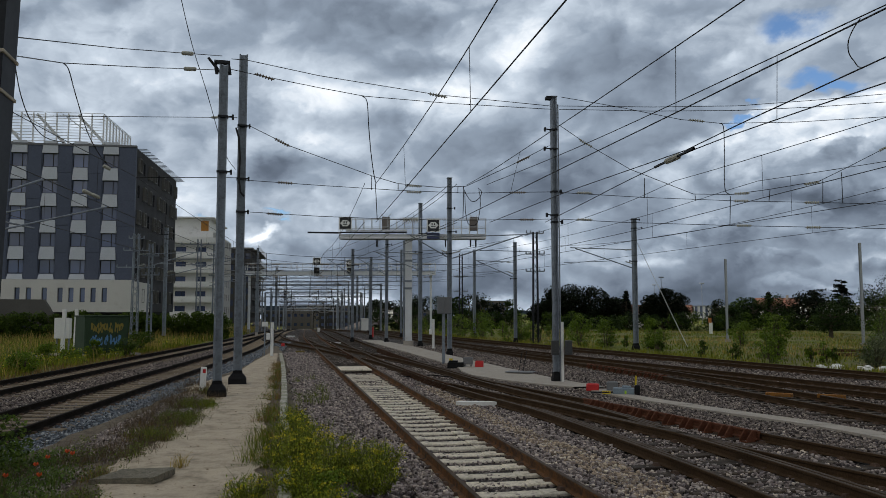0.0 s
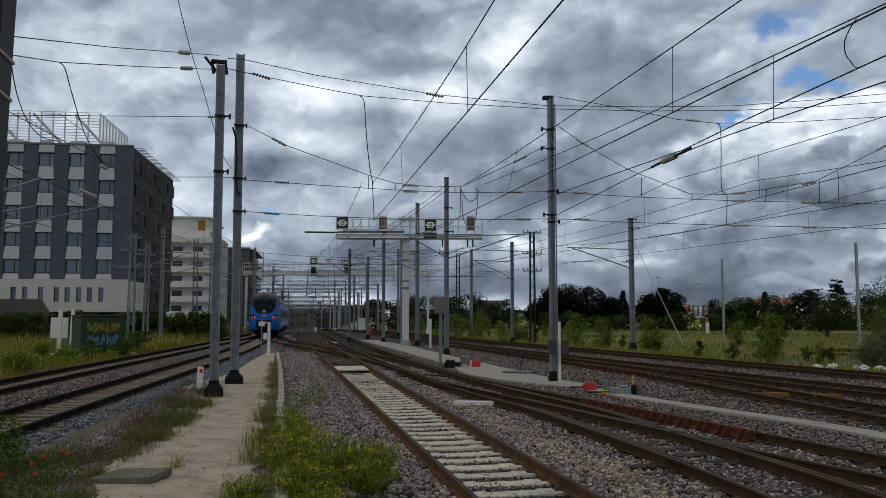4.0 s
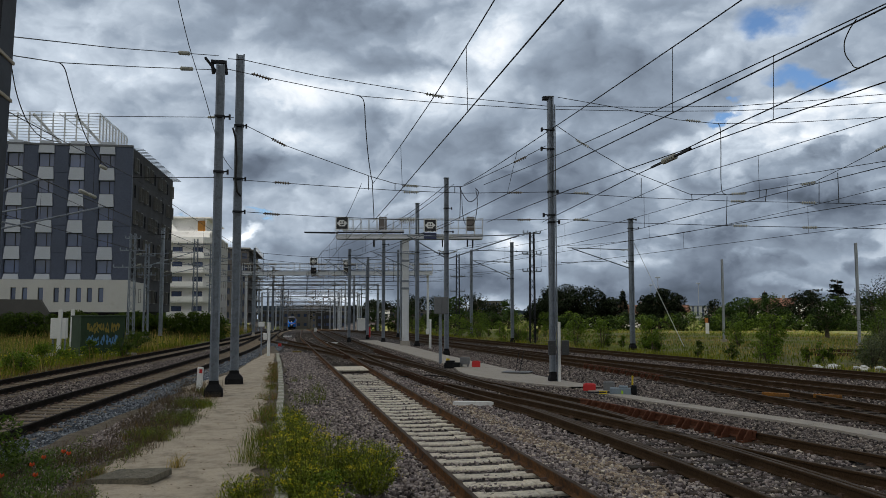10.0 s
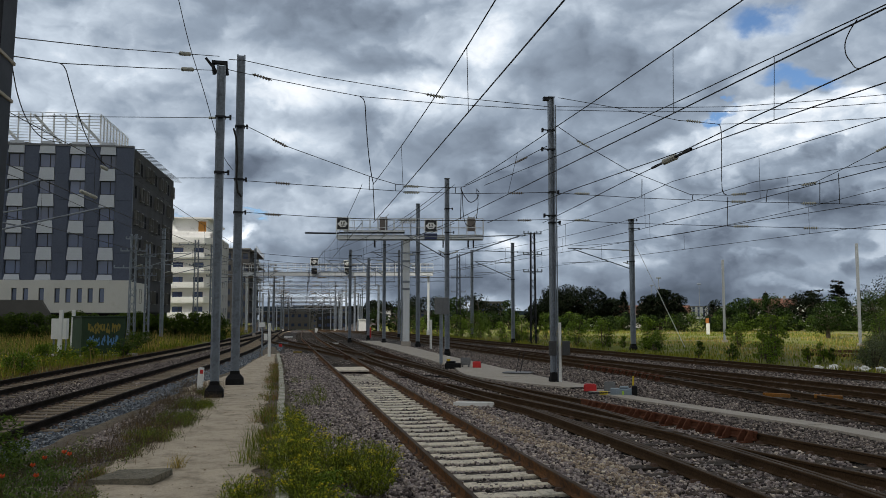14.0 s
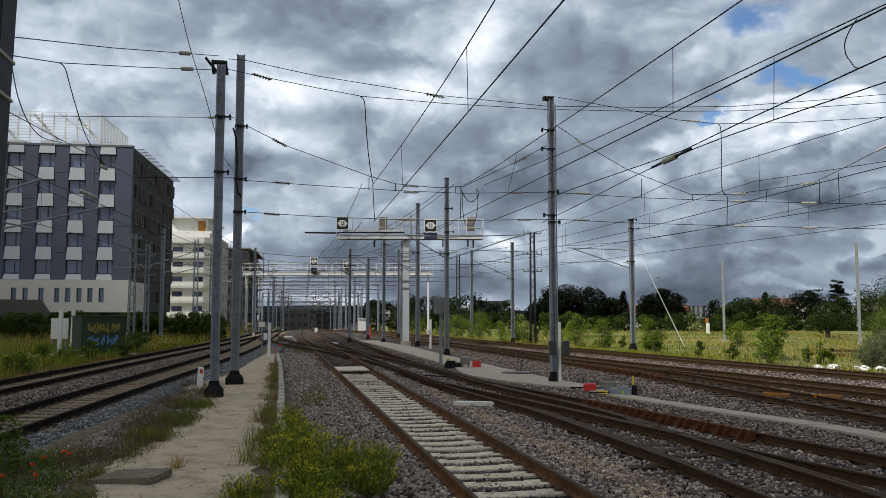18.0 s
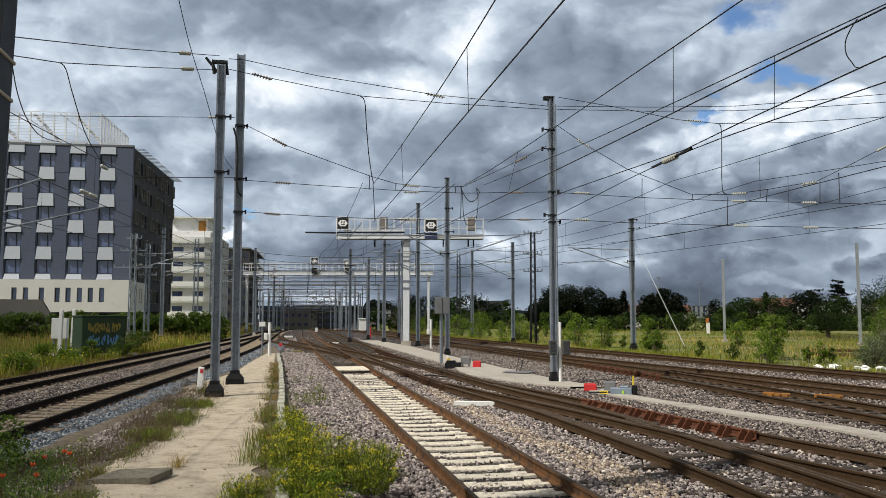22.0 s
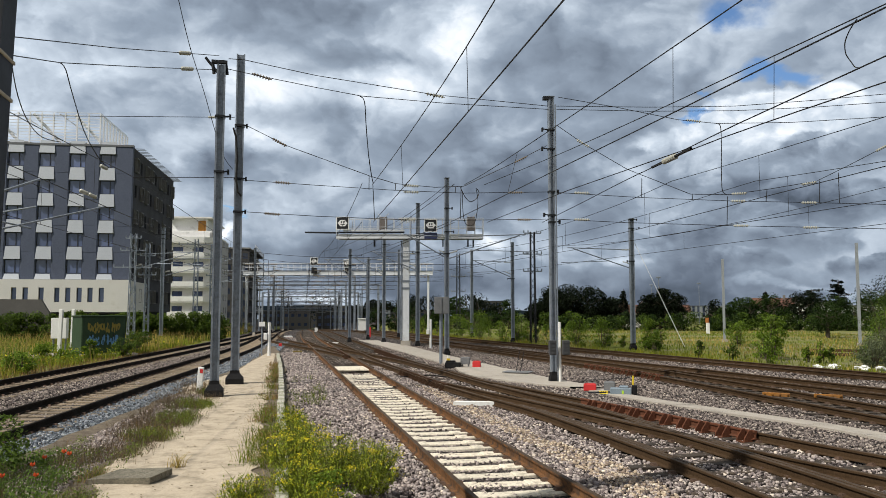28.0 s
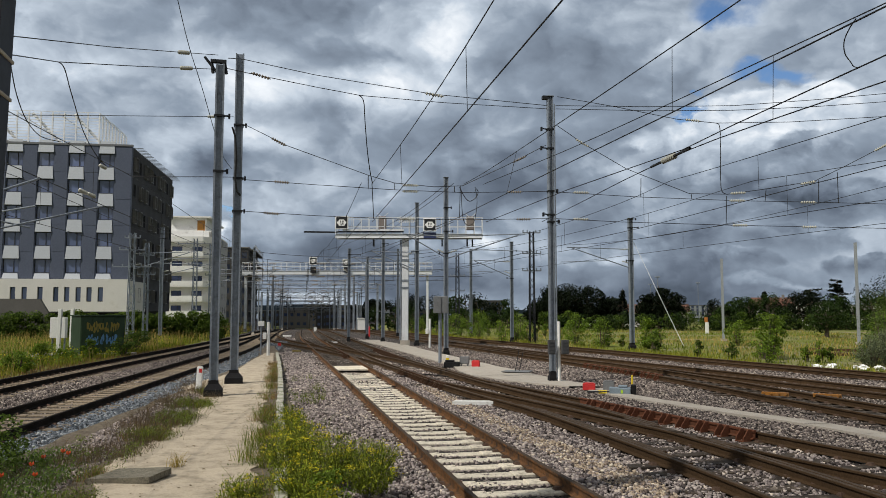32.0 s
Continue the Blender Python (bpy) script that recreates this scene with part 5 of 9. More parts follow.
# ---- portals over the far tracks ----
def far_portal(y, x0, x1, h):
    t = thing("catenary_portal", "light grey lattice portal carrying wires over the far tracks", "portal", "far portals", m=pose(0, y, -dip((x0 + x1) / 2, y)))
    for x in (x0, x1):
        bm = bmesh.new()
        box(bm, x - 0.16, x + 0.16, -0.16, 0.16, -0.1, h)
        part("post", bm, STEEL, t)
    bm = bmesh.new()
    for z in (h - 0.75, h):
        bar(bm, (x0, 0, z), (x1, 0, z), 0.07, 4)
    n = max(4, int((x1 - x0) / 1.6))
    for k in range(n):
        a, b = x0 + (x1 - x0) * k / n, x0 + (x1 - x0) * (k + 1) / n
        bar(bm, (a, 0, h - 0.75 if k % 2 else h), (b, 0, h if k % 2 else h - 0.75), 0.04, 4)
    part("lattice_beam", bm, STEEL, t)
    for key in ("far_left", "left", "near", "second", "right", "right_three"):
        x = TRACKS[key].at(y)[0]
        bm = bmesh.new()
        bar(bm, (x + 1.4, 0, h - 0.7), (x + 1.4, 0, 5.0), 0.05, 5)
        bar(bm, (x + 1.4, 0, 6.3), (x - 0.2, 0, 5.6), 0.03, 4)
        bar(bm, (x + 1.4, 0, 5.3), (x - 0.3, 0, 5.5), 0.03, 4)
        part("drop_arm", bm, DARK_STEEL, t)


for y in (128, 158, 186, 216, 250, 288):
    far_portal(y, TRACKS["far_left"].at(y)[0] - 3.0, TRACKS["right_three"].at(y)[0] + 3.0, 7.4)

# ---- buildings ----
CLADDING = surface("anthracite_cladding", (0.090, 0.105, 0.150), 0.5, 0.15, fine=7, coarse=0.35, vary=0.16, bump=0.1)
SPANDREL = surface("pale_aluminium_panel", (0.44, 0.465, 0.50), 0.45, 0.3, fine=9, coarse=0.7, vary=0.1, bump=0.05)
RENDER_WHITE = surface("cream_render", (0.57, 0.56, 0.525), 0.85, fine=12, coarse=0.4, vary=0.1, dirt=(0.46, 0.44, 0.39), dirt_at=0.68, bump=0.15)
GREY_WALL = surface("grey_render", (0.22, 0.215, 0.205), 0.85, fine=12, coarse=0.5, vary=0.15, bump=0.2)
UNDER = surface("undercroft_shade", (0.02, 0.02, 0.021), 0.9, fine=9, vary=0.2, bump=0.1)
# blue base colour stands in for the sky reflected in the panes
PANE = glass("sky_tinted_glass", (0.085, 0.11, 0.20))
FRAME = plain("dark_window_frame", (0.035, 0.036, 0.04), 0.5)
WHITE_WALL = surface("white_facade", (0.74, 0.735, 0.72), 0.8, fine=10, coarse=0.4, vary=0.1, dirt=(0.45, 0.44, 0.42), dirt_at=0.66, bump=0.1)
MESH_STEEL = surface("light_steel_grid", (0.72, 0.73, 0.74), 0.5, 0.1, fine=10, vary=0.1, bump=0.0)


def wall_with_holes(bm, x0, x1, z0, z1, y, t, holes):
    """A wall in the xz plane from y to y + t, with rectangular holes (x0, x1, z0, z1) through it."""
    xs = sorted({x0, x1, *[v for h in holes for v in h[:2]]})
    zs = sorted({z0, z1, *[v for h in holes for v in h[2:]]})
    for a, b in zip(xs, xs[1:]):
        run = None
        for c, d in zip(zs, zs[1:]):
            mx, mz = (a + b) / 2, (c + d) / 2
            solid = not any(h[0] < mx < h[1] and h[2] < mz < h[3] for h in holes)
            if solid:
                run = (run[0], d) if run else (c, d)
            if (not solid or d == zs[-1]) and run:
                box(bm, a, b, y, y + t, run[0], run[1])
                run = None


def window_kit(name, w, h, depth=0.12, mullions=1):
    bm = bmesh.new()
    f = 0.06
    box(bm, -w / 2, w / 2, 0, depth, 0, f)
    box(bm, -w / 2, w / 2, 0, depth, h - f, h)
    box(bm, -w / 2, -w / 2 + f, 0, depth, f, h - f)
    box(bm, w / 2 - f, w / 2, 0, depth, f, h - f)
    for k in range(mullions):
        x = -w / 2 + w * (k + 1) / (mullions + 1) if mullions > 1 else w * 0.16
        box(bm, x - 0.03, x + 0.03, 0, depth, f, h - f)
    fr = bpy.data.meshes.new(name)
    bm.to_mesh(fr)
    bm.free()
    fr.materials.append(FRAME)
    bm = bmesh.new()
    box(bm, -w / 2 + 0.02, w / 2 - 0.02, depth * 0.5, depth * 0.7, 0.02, h - 0.02)
    pn = bpy.data.meshes.new("pane")
    bm.to_mesh(pn)
    bm.free()
    pn.materials.append(PANE)
    return fr, pn


def put_window(kit, m, parent):
    w = share("window", kit[0], m, parent)
    share("pane", kit[1], Matrix.Identity(4), w)
    return w


hotel = thing("office_building", "seven-storey dark grey clad building with pale panels and a cream base", "building", m=pose(-35.32, 91.0, 0, 0, 0, 7.8))
COLS = [-2.72 - 3.27 * k for k in range(13)]
ROWS = [18.86 - 3.0 * k for k in range(5)]
WIN_W, WIN_H = 1.66, 1.52
holes = [(c - WIN_W / 2, c + WIN_W / 2, r, r + WIN_H) for c in COLS for r in ROWS]
bm = bmesh.new()
wall_with_holes(bm, -45, 0, 6.15, 21.3, 0, 0.45, holes)
part("front_wall", bm, CLADDING, hotel)
# cladding joints stand proud as wide piers between the window bays
for k, c in enumerate(COLS):
    x0, x1 = c + WIN_W / 2 + 0.1, (COLS[k - 1] - WIN_W / 2 - 0.1 if k else -0.02)
    for z0 in np.arange(6.2, 21.2, 3.0):
        bm = bmesh.new()
        box(bm, x0, x1, -0.06, 0.0, z0 + 0.015, min(z0 + 2.985, 21.28), bevel=0.012)
        part("cladding_panel", bm, CLADDING, hotel)
kit_front = window_kit("window", WIN_W, WIN_H)
bm = bmesh.new()
v = [bm.verts.new(p) for p in ((-0.86, -0.17, 0.0), (0.86, -0.17, 0.0), (0.86, 0.0, 0.0), (-0.86, 0.0, 0.0), (-0.74, -0.02, 1.42), (0.74, -0.02, 1.42), (0.74, 0.0, 1.42), (-0.74, 0.0, 1.42))]
for f in ((3, 2, 1, 0), (4, 5, 6, 7), (0, 1, 5, 4), (1, 2, 6, 5), (3, 0, 4, 7)):
    bm.faces.new([v[i] for i in f])
spandrel = bpy.data.meshes.new("spandrel_panel")
bm.to_mesh(spandrel)
bm.free()
spandrel.materials.append(SPANDREL)
for c in COLS:
    for r in ROWS:
        put_window(kit_front, pose(c, 0.12, r), hotel)
        share("spandrel_panel", spandrel, pose(c, -0.002, r + WIN_H + 0.03), hotel)
    share("spandrel_panel", spandrel, pose(c, -0.002, 6.18) @ Matrix.Diagonal((1, 1, 0.42, 1)), hotel)
bm = bmesh.new()
box(bm, -45, 0.06, -0.12, 0.35, 21.3, 21.52)
part("parapet", bm, plain("parapet_metal", (0.16, 0.165, 0.175), 0.5, 0.4), hotel)
# side wall with projecting window boxes
SIDE = Matrix.Rotation(math.pi / 2, 4, "Z")
side_cols = [1.6 + 2.62 * k for k in range(9)]
side_rows = [18.7 - 3.0 * k for k in range(6)]
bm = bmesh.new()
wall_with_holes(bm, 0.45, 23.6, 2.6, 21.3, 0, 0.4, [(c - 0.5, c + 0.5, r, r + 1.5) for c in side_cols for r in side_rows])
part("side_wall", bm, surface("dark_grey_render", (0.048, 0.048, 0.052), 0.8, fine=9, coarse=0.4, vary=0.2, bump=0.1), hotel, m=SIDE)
kit_side = window_kit("window", 1.0, 1.5)
bm = bmesh.new()
for a in ((-0.58, -0.5, 0, 1.5), (0.5, 0.58, 0, 1.5), (-0.58, 0.58, -0.08, 0), (-0.58, 0.58, 1.5, 1.58)):
    box(bm, a[0], a[1], -0.28, -0.002, a[2], a[3])
hood = bpy.data.meshes.new("window_surround")
bm.to_mesh(hood)
bm.free()
hood.materials.append(surface("bronze_surround", (0.17, 0.165, 0.15), 0.5, 0.3, fine=9, vary=0.15, bump=0.0))
for k, c in enumerate(side_cols):
    for j, r in enumerate(side_rows):
        put_window(kit_side, SIDE @ pose(c, 0.14, r), hotel)
        if (k + j) % 3 != 1:
            share("window_surround", hood, SIDE @ pose(c, 0, r), hotel)
for k in range(26):
    bm = bmesh.new()
    box(bm, 0.08, 1.15, 0.2 + k * 0.92, 0.34 + k * 0.92, 21.14, 21.2)
    part("sunshade_slat", bm, STEEL, hotel)
bm = bmesh.new()
box(bm, -45, -0.01, 0.46, 23.6, 21.0, 21.25)
part("roof", bm, GREY_WALL, hotel)
bm = bmesh.new()
box(bm, -45, -0.45, 23.2, 23.6, 0, 21.0)
box(bm, -45, -44.6, 0.46, 23.2, 0, 21.0)
part("back_wall", bm, CLADDING, hotel)
# cream base with narrow windows
SLOTS = [-12.05, -10.85, -9.2, -7.55, -6.4, -5.2, -4.05, -2.85, -15.5, -16.7, -18.3, -20, -22, -24]
bm = bmesh.new()
wall_with_holes(bm, -45, 0.25, 2.55, 6.15, -0.5, 0.5, [(s - 0.28, s + 0.28, 3.65, 5.25) for s in SLOTS])
part("base_wall", bm, RENDER_WHITE, hotel)
kit_slot = window_kit("window", 0.56, 1.6, mullions=0)
for s in SLOTS:
    put_window(kit_slot, pose(s, -0.3, 3.65), hotel)
bm = bmesh.new()
box(bm, 0.0, 0.25, 0.0, 7.5, 2.55, 6.0)
part("base_return", bm, RENDER_WHITE, hotel)
# near-black walls and ceiling: the shade of the void is put into their colour
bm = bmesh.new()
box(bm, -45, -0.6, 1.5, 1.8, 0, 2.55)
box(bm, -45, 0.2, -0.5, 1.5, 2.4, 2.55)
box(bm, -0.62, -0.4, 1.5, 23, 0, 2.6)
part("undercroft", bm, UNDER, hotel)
# steel cage on the roof
cage = part("roof_cage_post", (lambda b: (box(b, -0.07, 0.07, -0.07, 0.07, 21.3, 25.7), b)[1])(bmesh.new()), MESH_STEEL, hotel, m=pose(-4.5, 3, 0))
for k in range(1, 30):
    share("roof_cage_post", cage.data, pose(-4.5 - k * 1.3, 3, 0), hotel)
for k in range(1, 10):
    share("roof_cage_post", cage.data, pose(-4.5, 3 + k * 1.4, 0), hotel)
for zz in np.arange(21.7, 25.8, 0.34):
    bm = bmesh.new()
    box(bm, -43, -4.5, 2.975, 3.025, zz, zz + 0.06)
    box(bm, -4.525, -4.475, 3.03, 15.6, zz, zz + 0.06)
    part("roof_cage_rail", bm, MESH_STEEL, hotel)
for k in range(9):
    bm = bmesh.new()
    beam(bm, (-7.4 - k * 4.6, 3.3, 25.6), (-7.4 - k * 4.6 + 3.4, 3.3, 21.9), 0.30, 0.30)
    beam(bm, (-4.5 - k * 4.6, 3.0, 25.65), (-4.5 - k * 4.6, 15.6, 25.65), 0.07, 0.07)
    part("roof_cage_brace", bm, MESH_STEEL, hotel)
for x0, w in ((-9.5, 2.2), (-17, 3.0), (-26, 2.5)):
    bm = bmesh.new()
    box(bm, x0, x0 + w, 8, 11, 21.25, 23.3, bevel=0.05)
    part("roof_plant", bm, GREY_WALL, hotel)

# garden wall in front of it
bm = bmesh.new()
prism(bm, [(-30, 0), (0, 0), (0, 1.0), (-1.7, 3.75), (-30, 3.95)], -0.2, 0.2, pose(-37.4, 79, 0, 90, 0, 5))
tagged(part("boundary_wall", bm, surface("brown_grey_render", (0.10, 0.095, 0.088), 0.85, fine=12, coarse=0.5, vary=0.2, bump=0.2)), "low grey rendered boundary wall behind a hedge", "wall")

# white flats with balconies
flats = thing("apartment_building", "white apartment block with stacked balconies and a set-back top storey", "apartment building", m=pose(-47.4, 165, 0, 0, 0, 8.5))
FLOORS = [1.6 + 3.0 * k for k in range(6)]
bm = bmesh.new()
wall_with_holes(bm, -8.5, -0.35, 0, 19.0, 0, 0.35, [(x, x + 2.0, z + 0.2, z + 2.3) for z in FLOORS[:-1] for x in (-7.6, -3.6)])
part("front_wall", bm, WHITE_WALL, flats)
kit_door = window_kit("window", 2.0, 2.1)
for z in FLOORS[:-1]:
    for x in (-6.6, -2.6):
        put_window(kit_door, pose(x, 0.1, z + 0.2), flats)
bm = bmesh.new()
wall_with_holes(bm, 0.36, 30, 0, 19.0, 0, 0.35, [(x, x + 1.1, z + 0.7, z + 2.2) for z in FLOORS for x in (2, 5, 8, 12, 15, 19, 22, 26)])
part("side_wall", bm, surface("pale_grey_facade", (0.40, 0.395, 0.385), 0.8, fine=8, vary=0.12, bump=0.1), flats, m=SIDE)
kit_f = window_kit("window", 1.1, 1.5)
for z in FLOORS:
    for x in (2, 5, 8, 12, 15, 19, 22, 26):
        put_window(kit_f, SIDE @ pose(x + 0.55, 0.1, z + 0.7), flats)
for k, z in enumerate(FLOORS):
    bm = bmesh.new()
    outline = [(-8.9, 0.0), (-8.9, -2.0), (-3.4, -2.0), (-1.2, -1.8), (0.5, -1.0), (0.9, 0.0)]
    prism(bm, outline, z, z + 0.22)
    slab = part("balcony", bm, WHITE_WALL, flats)
    bm = bmesh.new()
    for (ax, ay), (bx, by) in zip(outline[:-1], outline[1:]):
        beam(bm, (ax, ay, z + 0.72), (bx, by, z + 0.72), 0.08, 0.98)
    part("balcony_parapet", bm, WHITE_WALL, slab)
bm = bmesh.new()
box(bm, -8.2, -1.2, 1.8, 22, 19.25, 22.0)
part("top_storey", bm, WHITE_WALL, flats)
bm = bmesh.new()
box(bm, -3.0, -1.5, 1.72, 1.8, 19.4, 21.5)
part("ochre_panel", bm, plain("ochre_panel", (0.42, 0.20, 0.05), 0.6), flats)
bm = bmesh.new()
box(bm, -9.0, -0.2, 0.8, 23, 22.0, 22.25)
box(bm, -8.5, -0.01, 0.36, 30, 19.0, 19.25)
part("roof", bm, WHITE_WALL, flats)
bm = bmesh.new()
box(bm, -8.5, -0.36, 29.6, 30, 0, 19)
box(bm, -8.5, -8.15, 0.36, 29.6, 0, 19)
part("back_wall", bm, WHITE_WALL, flats)


def block(x, y, w, d, h, turn, label, wall, rows, cols, side_cols=0, pane_w=1.2, pane_h=1.5, category="building", base=0.8):
    """A plain far building with real window openings."""
    low = dip(x + w / 2, y)
    b = thing("far_building", label, category, "far buildings", m=pose(x, y, -low, 0, 0, turn))
    h += low
    xs = [w * (k + 0.5) / cols for k in range(cols)]
    zs = [base + (h - base) * k / rows + 0.5 for k in range(rows)]
    bm = bmesh.new()
    wall_with_holes(bm, 0, w, 0, h, 0, 0.3, [(c - pane_w / 2, c + pane_w / 2, z, z + pane_h) for c in xs for z in zs])
    part("front_wall", bm, wall, b)
    bm = bmesh.new()
    box(bm, 0, w, 0.5, 0.56, 0, h - 0.1)
    part("window_band", bm, PANE, b)
    bm = bmesh.new()
    box(bm, 0, 0.3, 0.3, d, 0, h)
    box(bm, 0.3, w, d - 0.3, d, 0, h)
    part("back_wall", bm, wall, b)
    if side_cols:
        ys = [0.3 + (d - 0.3) * (k + 0.5) / side_cols for k in range(side_cols)]
        bm = bmesh.new()
        wall_with_holes(bm, 0.3, d, 0, h, -w, 0.3, [(c - pane_w / 2, c + pane_w / 2, z, z + pane_h) for c in ys for z in zs])
        part("side_wall", bm, wall, b, m=SIDE)
        bm = bmesh.new()
        box(bm, w - 0.56, w - 0.5, 0.6, d - 0.4, 0, h - 0.1)
        part("window_band", bm, PANE, b)
    else:
        bm = bmesh.new()
        box(bm, w - 0.3, w, 0.3, d - 0.3, 0, h)
        part("side_wall", bm, wall, b)
    bm = bmesh.new()
    box(bm, -0.2, w + 0.2, -0.2, d + 0.2, h, h + 0.35)
    part("roof", bm, GREY_WALL, b)
    return b


DARK_WALL = surface("dark_facade", (0.062, 0.060, 0.060), 0.8, fine=6, vary=0.2, bump=0.1)
TAN_WALL = surface("tan_facade", (0.17, 0.155, 0.14), 0.85, fine=6, vary=0.15, bump=0.1)
dark_flats = block(-60.0, 205, 10.5, 34, 18.9, 9, "dark apartment block with many windows along the tracks", DARK_WALL, 6, 5, 11, 1.3, 1.5)
block(-86, 300, 14, 40, 19, 9, "far dark apartment block beside the tracks", DARK_WALL, 6, 5, 12, 1.3, 1.5)
block(-46, 440, 24, 14, 4.6, 4, "long low station building at the end of the tracks", DARK_WALL, 2, 9, 0, 1.3, 1.6)
block(-20, 425, 16, 14, 3.8, 2, "low railway shed beyond the junction", DARK_WALL, 2, 7, 0, 1.2, 1.4)
block(-96, 560, 40, 16, 7.5, 3, "far grey block of flats", TAN_WALL, 4, 14, 0)
block(-48, 540, 30, 16, 6, 3, "far grey housing beyond the tracks", DARK_WALL, 3, 11, 0)
block(16, 480, 20, 14, 9.5, -3, "far tan block of flats with rows of windows", TAN_WALL, 3, 9, 0, 1.2, 1.5)
block(-30, 330, 14, 10, 2.4, 4, "low dark railway workshop beside the tracks", DARK_WALL, 1, 6, 0, 1.3, 1.5)
block(-44, 372, 12, 9, 3.2, 6, "dark signal building beside the far tracks", DARK_WALL, 2, 5, 0, 1.2, 1.3)
block(-24, 262, 7, 6, 3.4, 6, "small white-panelled relay hut beside the far tracks", WHITE_WALL, 1, 3, 0, 0.9, 1.0)
for k in range(6):
    bm = bmesh.new()
    box(bm, 10.55, 12.0, 0.5, 33.5, 2.6 + 3.2 * k, 2.8 + 3.2 * k)
    slab = part("balcony", bm, GREY_WALL, dark_flats)
    bm = bmesh.new()
    for zz in (3.15, 3.5, 3.85):
        box(bm, 11.95, 12.0, 0.5, 33.5, zz + 3.2 * k, zz + 3.2 * k + 0.07)
    for j in range(12):
        box(bm, 11.94, 12.02, 0.5 + 3.0 * j, 0.58 + 3.0 * j, 2.8 + 3.2 * k, 3.9 + 3.2 * k)
    part("balcony_railing", bm, WHITE_STEEL, slab)
for x, y, w, h, wall in ((-84, 372, 13, 3.4, DARK_WALL), (-69, 350, 11, 4.4, TAN_WALL), (-60, 385, 12, 2.6, DARK_WALL), (-50, 345, 9, 3.0, DARK_WALL), (-39, 400, 10, 5.0, TAN_WALL), (-33, 352, 9, 2.2, DARK_WALL), (-24, 395, 9, 3.8, DARK_WALL), (-14, 372, 12, 2.6, TAN_WALL)):
    block(x, y, w, 9, h, 5, "low dark lineside building at the far end of the yard", wall, 2, 4, 0, 1.3, 1.3)
block(112, 390, 24, 12, 5.8, -6, "far white flats above the trees", WHITE_WALL, 3, 10, 0)
block(26, 150, 9.0, 7, 1.9, 0, "long low white container behind the weeds", WHITE_WALL, 1, 3, 0, 0.8, 0.6, "container", 0.2)
block(67, 148, 5.5, 8, 4.2, -8, "small white house behind the hedges", WHITE_WALL, 1, 3, 0, 1.0, 1.2, "house")
block(76, 153, 8.5, 8, 3.6, -8, "white low building behind the trees", WHITE_WALL, 1, 4, 0, 1.0, 1.2, "house")


def house(x, y, w, d, h, rise, turn, label):
    b = thing("house", label, "house", "houses", m=pose(x, y, 0, 0, 0, turn))
    bm = bmesh.new()
    wall_with_holes(bm, 0, w, 0, h, 0, 0.3, [(w * 0.2, w * 0.2 + 1.0, 1.0, 2.3), (w * 0.62, w * 0.62 + 1.0, 1.0, 2.3)])
    box(bm, 0, 0.3, 0.3, d, 0, h)
    box(bm, w - 0.3, w, 0.3, d, 0, h)
    box(bm, 0.3, w - 0.3, d - 0.3, d, 0, h)
    part("wall", bm, RENDER_WHITE, b)
    for k in (0.2, 0.62):
        put_window(kit_side, pose(w * k + 0.5, 0.1, 1.0), b)
    bm = bmesh.new()
    prism(bm, [(-0.5, h), (d + 0.5, h), (d / 2, h + rise)], -0.4, w + 0.4, Matrix(((0, 0, 1, 0), (1, 0, 0, 0), (0, 1, 0, 0), (0, 0, 0, 1))))
    part("roof", bm, surface("tile_roof", (0.12, 0.06, 0.042), 0.85, fine=9, vary=0.35, bump=0.4, depth=0.03), b)
    bm = bmesh.new()
    box(bm, w * 0.7, w * 0.7 + 0.5, d * 0.4, d * 0.4 + 0.5, h + rise * 0.5, h + rise + 0.6)
    part("chimney", bm, TAN_WALL, b)


house(46, 175, 7, 7, 2.6, 1.7, -10, "white-walled house with a brown tiled roof among dark trees")
house(72, 185, 9, 9, 3.6, 2.4, -10, "house with a red-brown tiled roof above the hedges")
house(31, 140, 5, 5, 2.4, 1.5, -5, "small pale shed with a tiled roof")

# far hills
bm = bmesh.new()
pts = []
for k in range(61):
    a = radians(50 + 80 * k / 60)
    h = 9 + 9 * noise.noise((k * 0.23, 3.1, 0)) + 4 * noise.noise((k * 0.9, 1, 0)) + (10 if 95 < math.degrees(a) < 108 else 0)
    pts.append((bm.verts.new((1850 * math.cos(a), 1850 * math.sin(a), -0.2)), bm.verts.new((1850 * math.cos(a), 1850 * math.sin(a), max(3, h))), bm.verts.new((1920 * math.cos(a), 1920 * math.sin(a), -0.2))))
for a, b in zip(pts, pts[1:]):
    bm.faces.new((a[0], b[0], b[1], a[1]))
    bm.faces.new((a[1], b[1], b[2], a[2]))
tagged(part("backdrop", bm, surface("blue_hills", (0.055, 0.075, 0.10), 1.0, fine=0.02, coarse=0.004, vary=0.2, bump=0.0)), "low blue-grey hills on the horizon", "hills", kind="structure")

# ---- plants ----
rng = np.random.default_rng(7)
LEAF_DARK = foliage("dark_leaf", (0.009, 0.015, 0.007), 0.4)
LEAF_MID = foliage("mid_leaf", (0.075, 0.125, 0.022), 0.55)
LEAF_DEEP = foliage("deep_leaf", (0.026, 0.05, 0.012), 0.5)
LEAF_BRIGHT = foliage("bright_leaf", (0.135, 0.215, 0.026), 0.45)
LEAF_GREY = foliage("grey_leaf", (0.15, 0.18, 0.11), 0.35)
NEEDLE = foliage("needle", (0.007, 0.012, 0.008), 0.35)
GRASS_GREEN = foliage("green_grass", (0.15, 0.19, 0.025), 0.5)
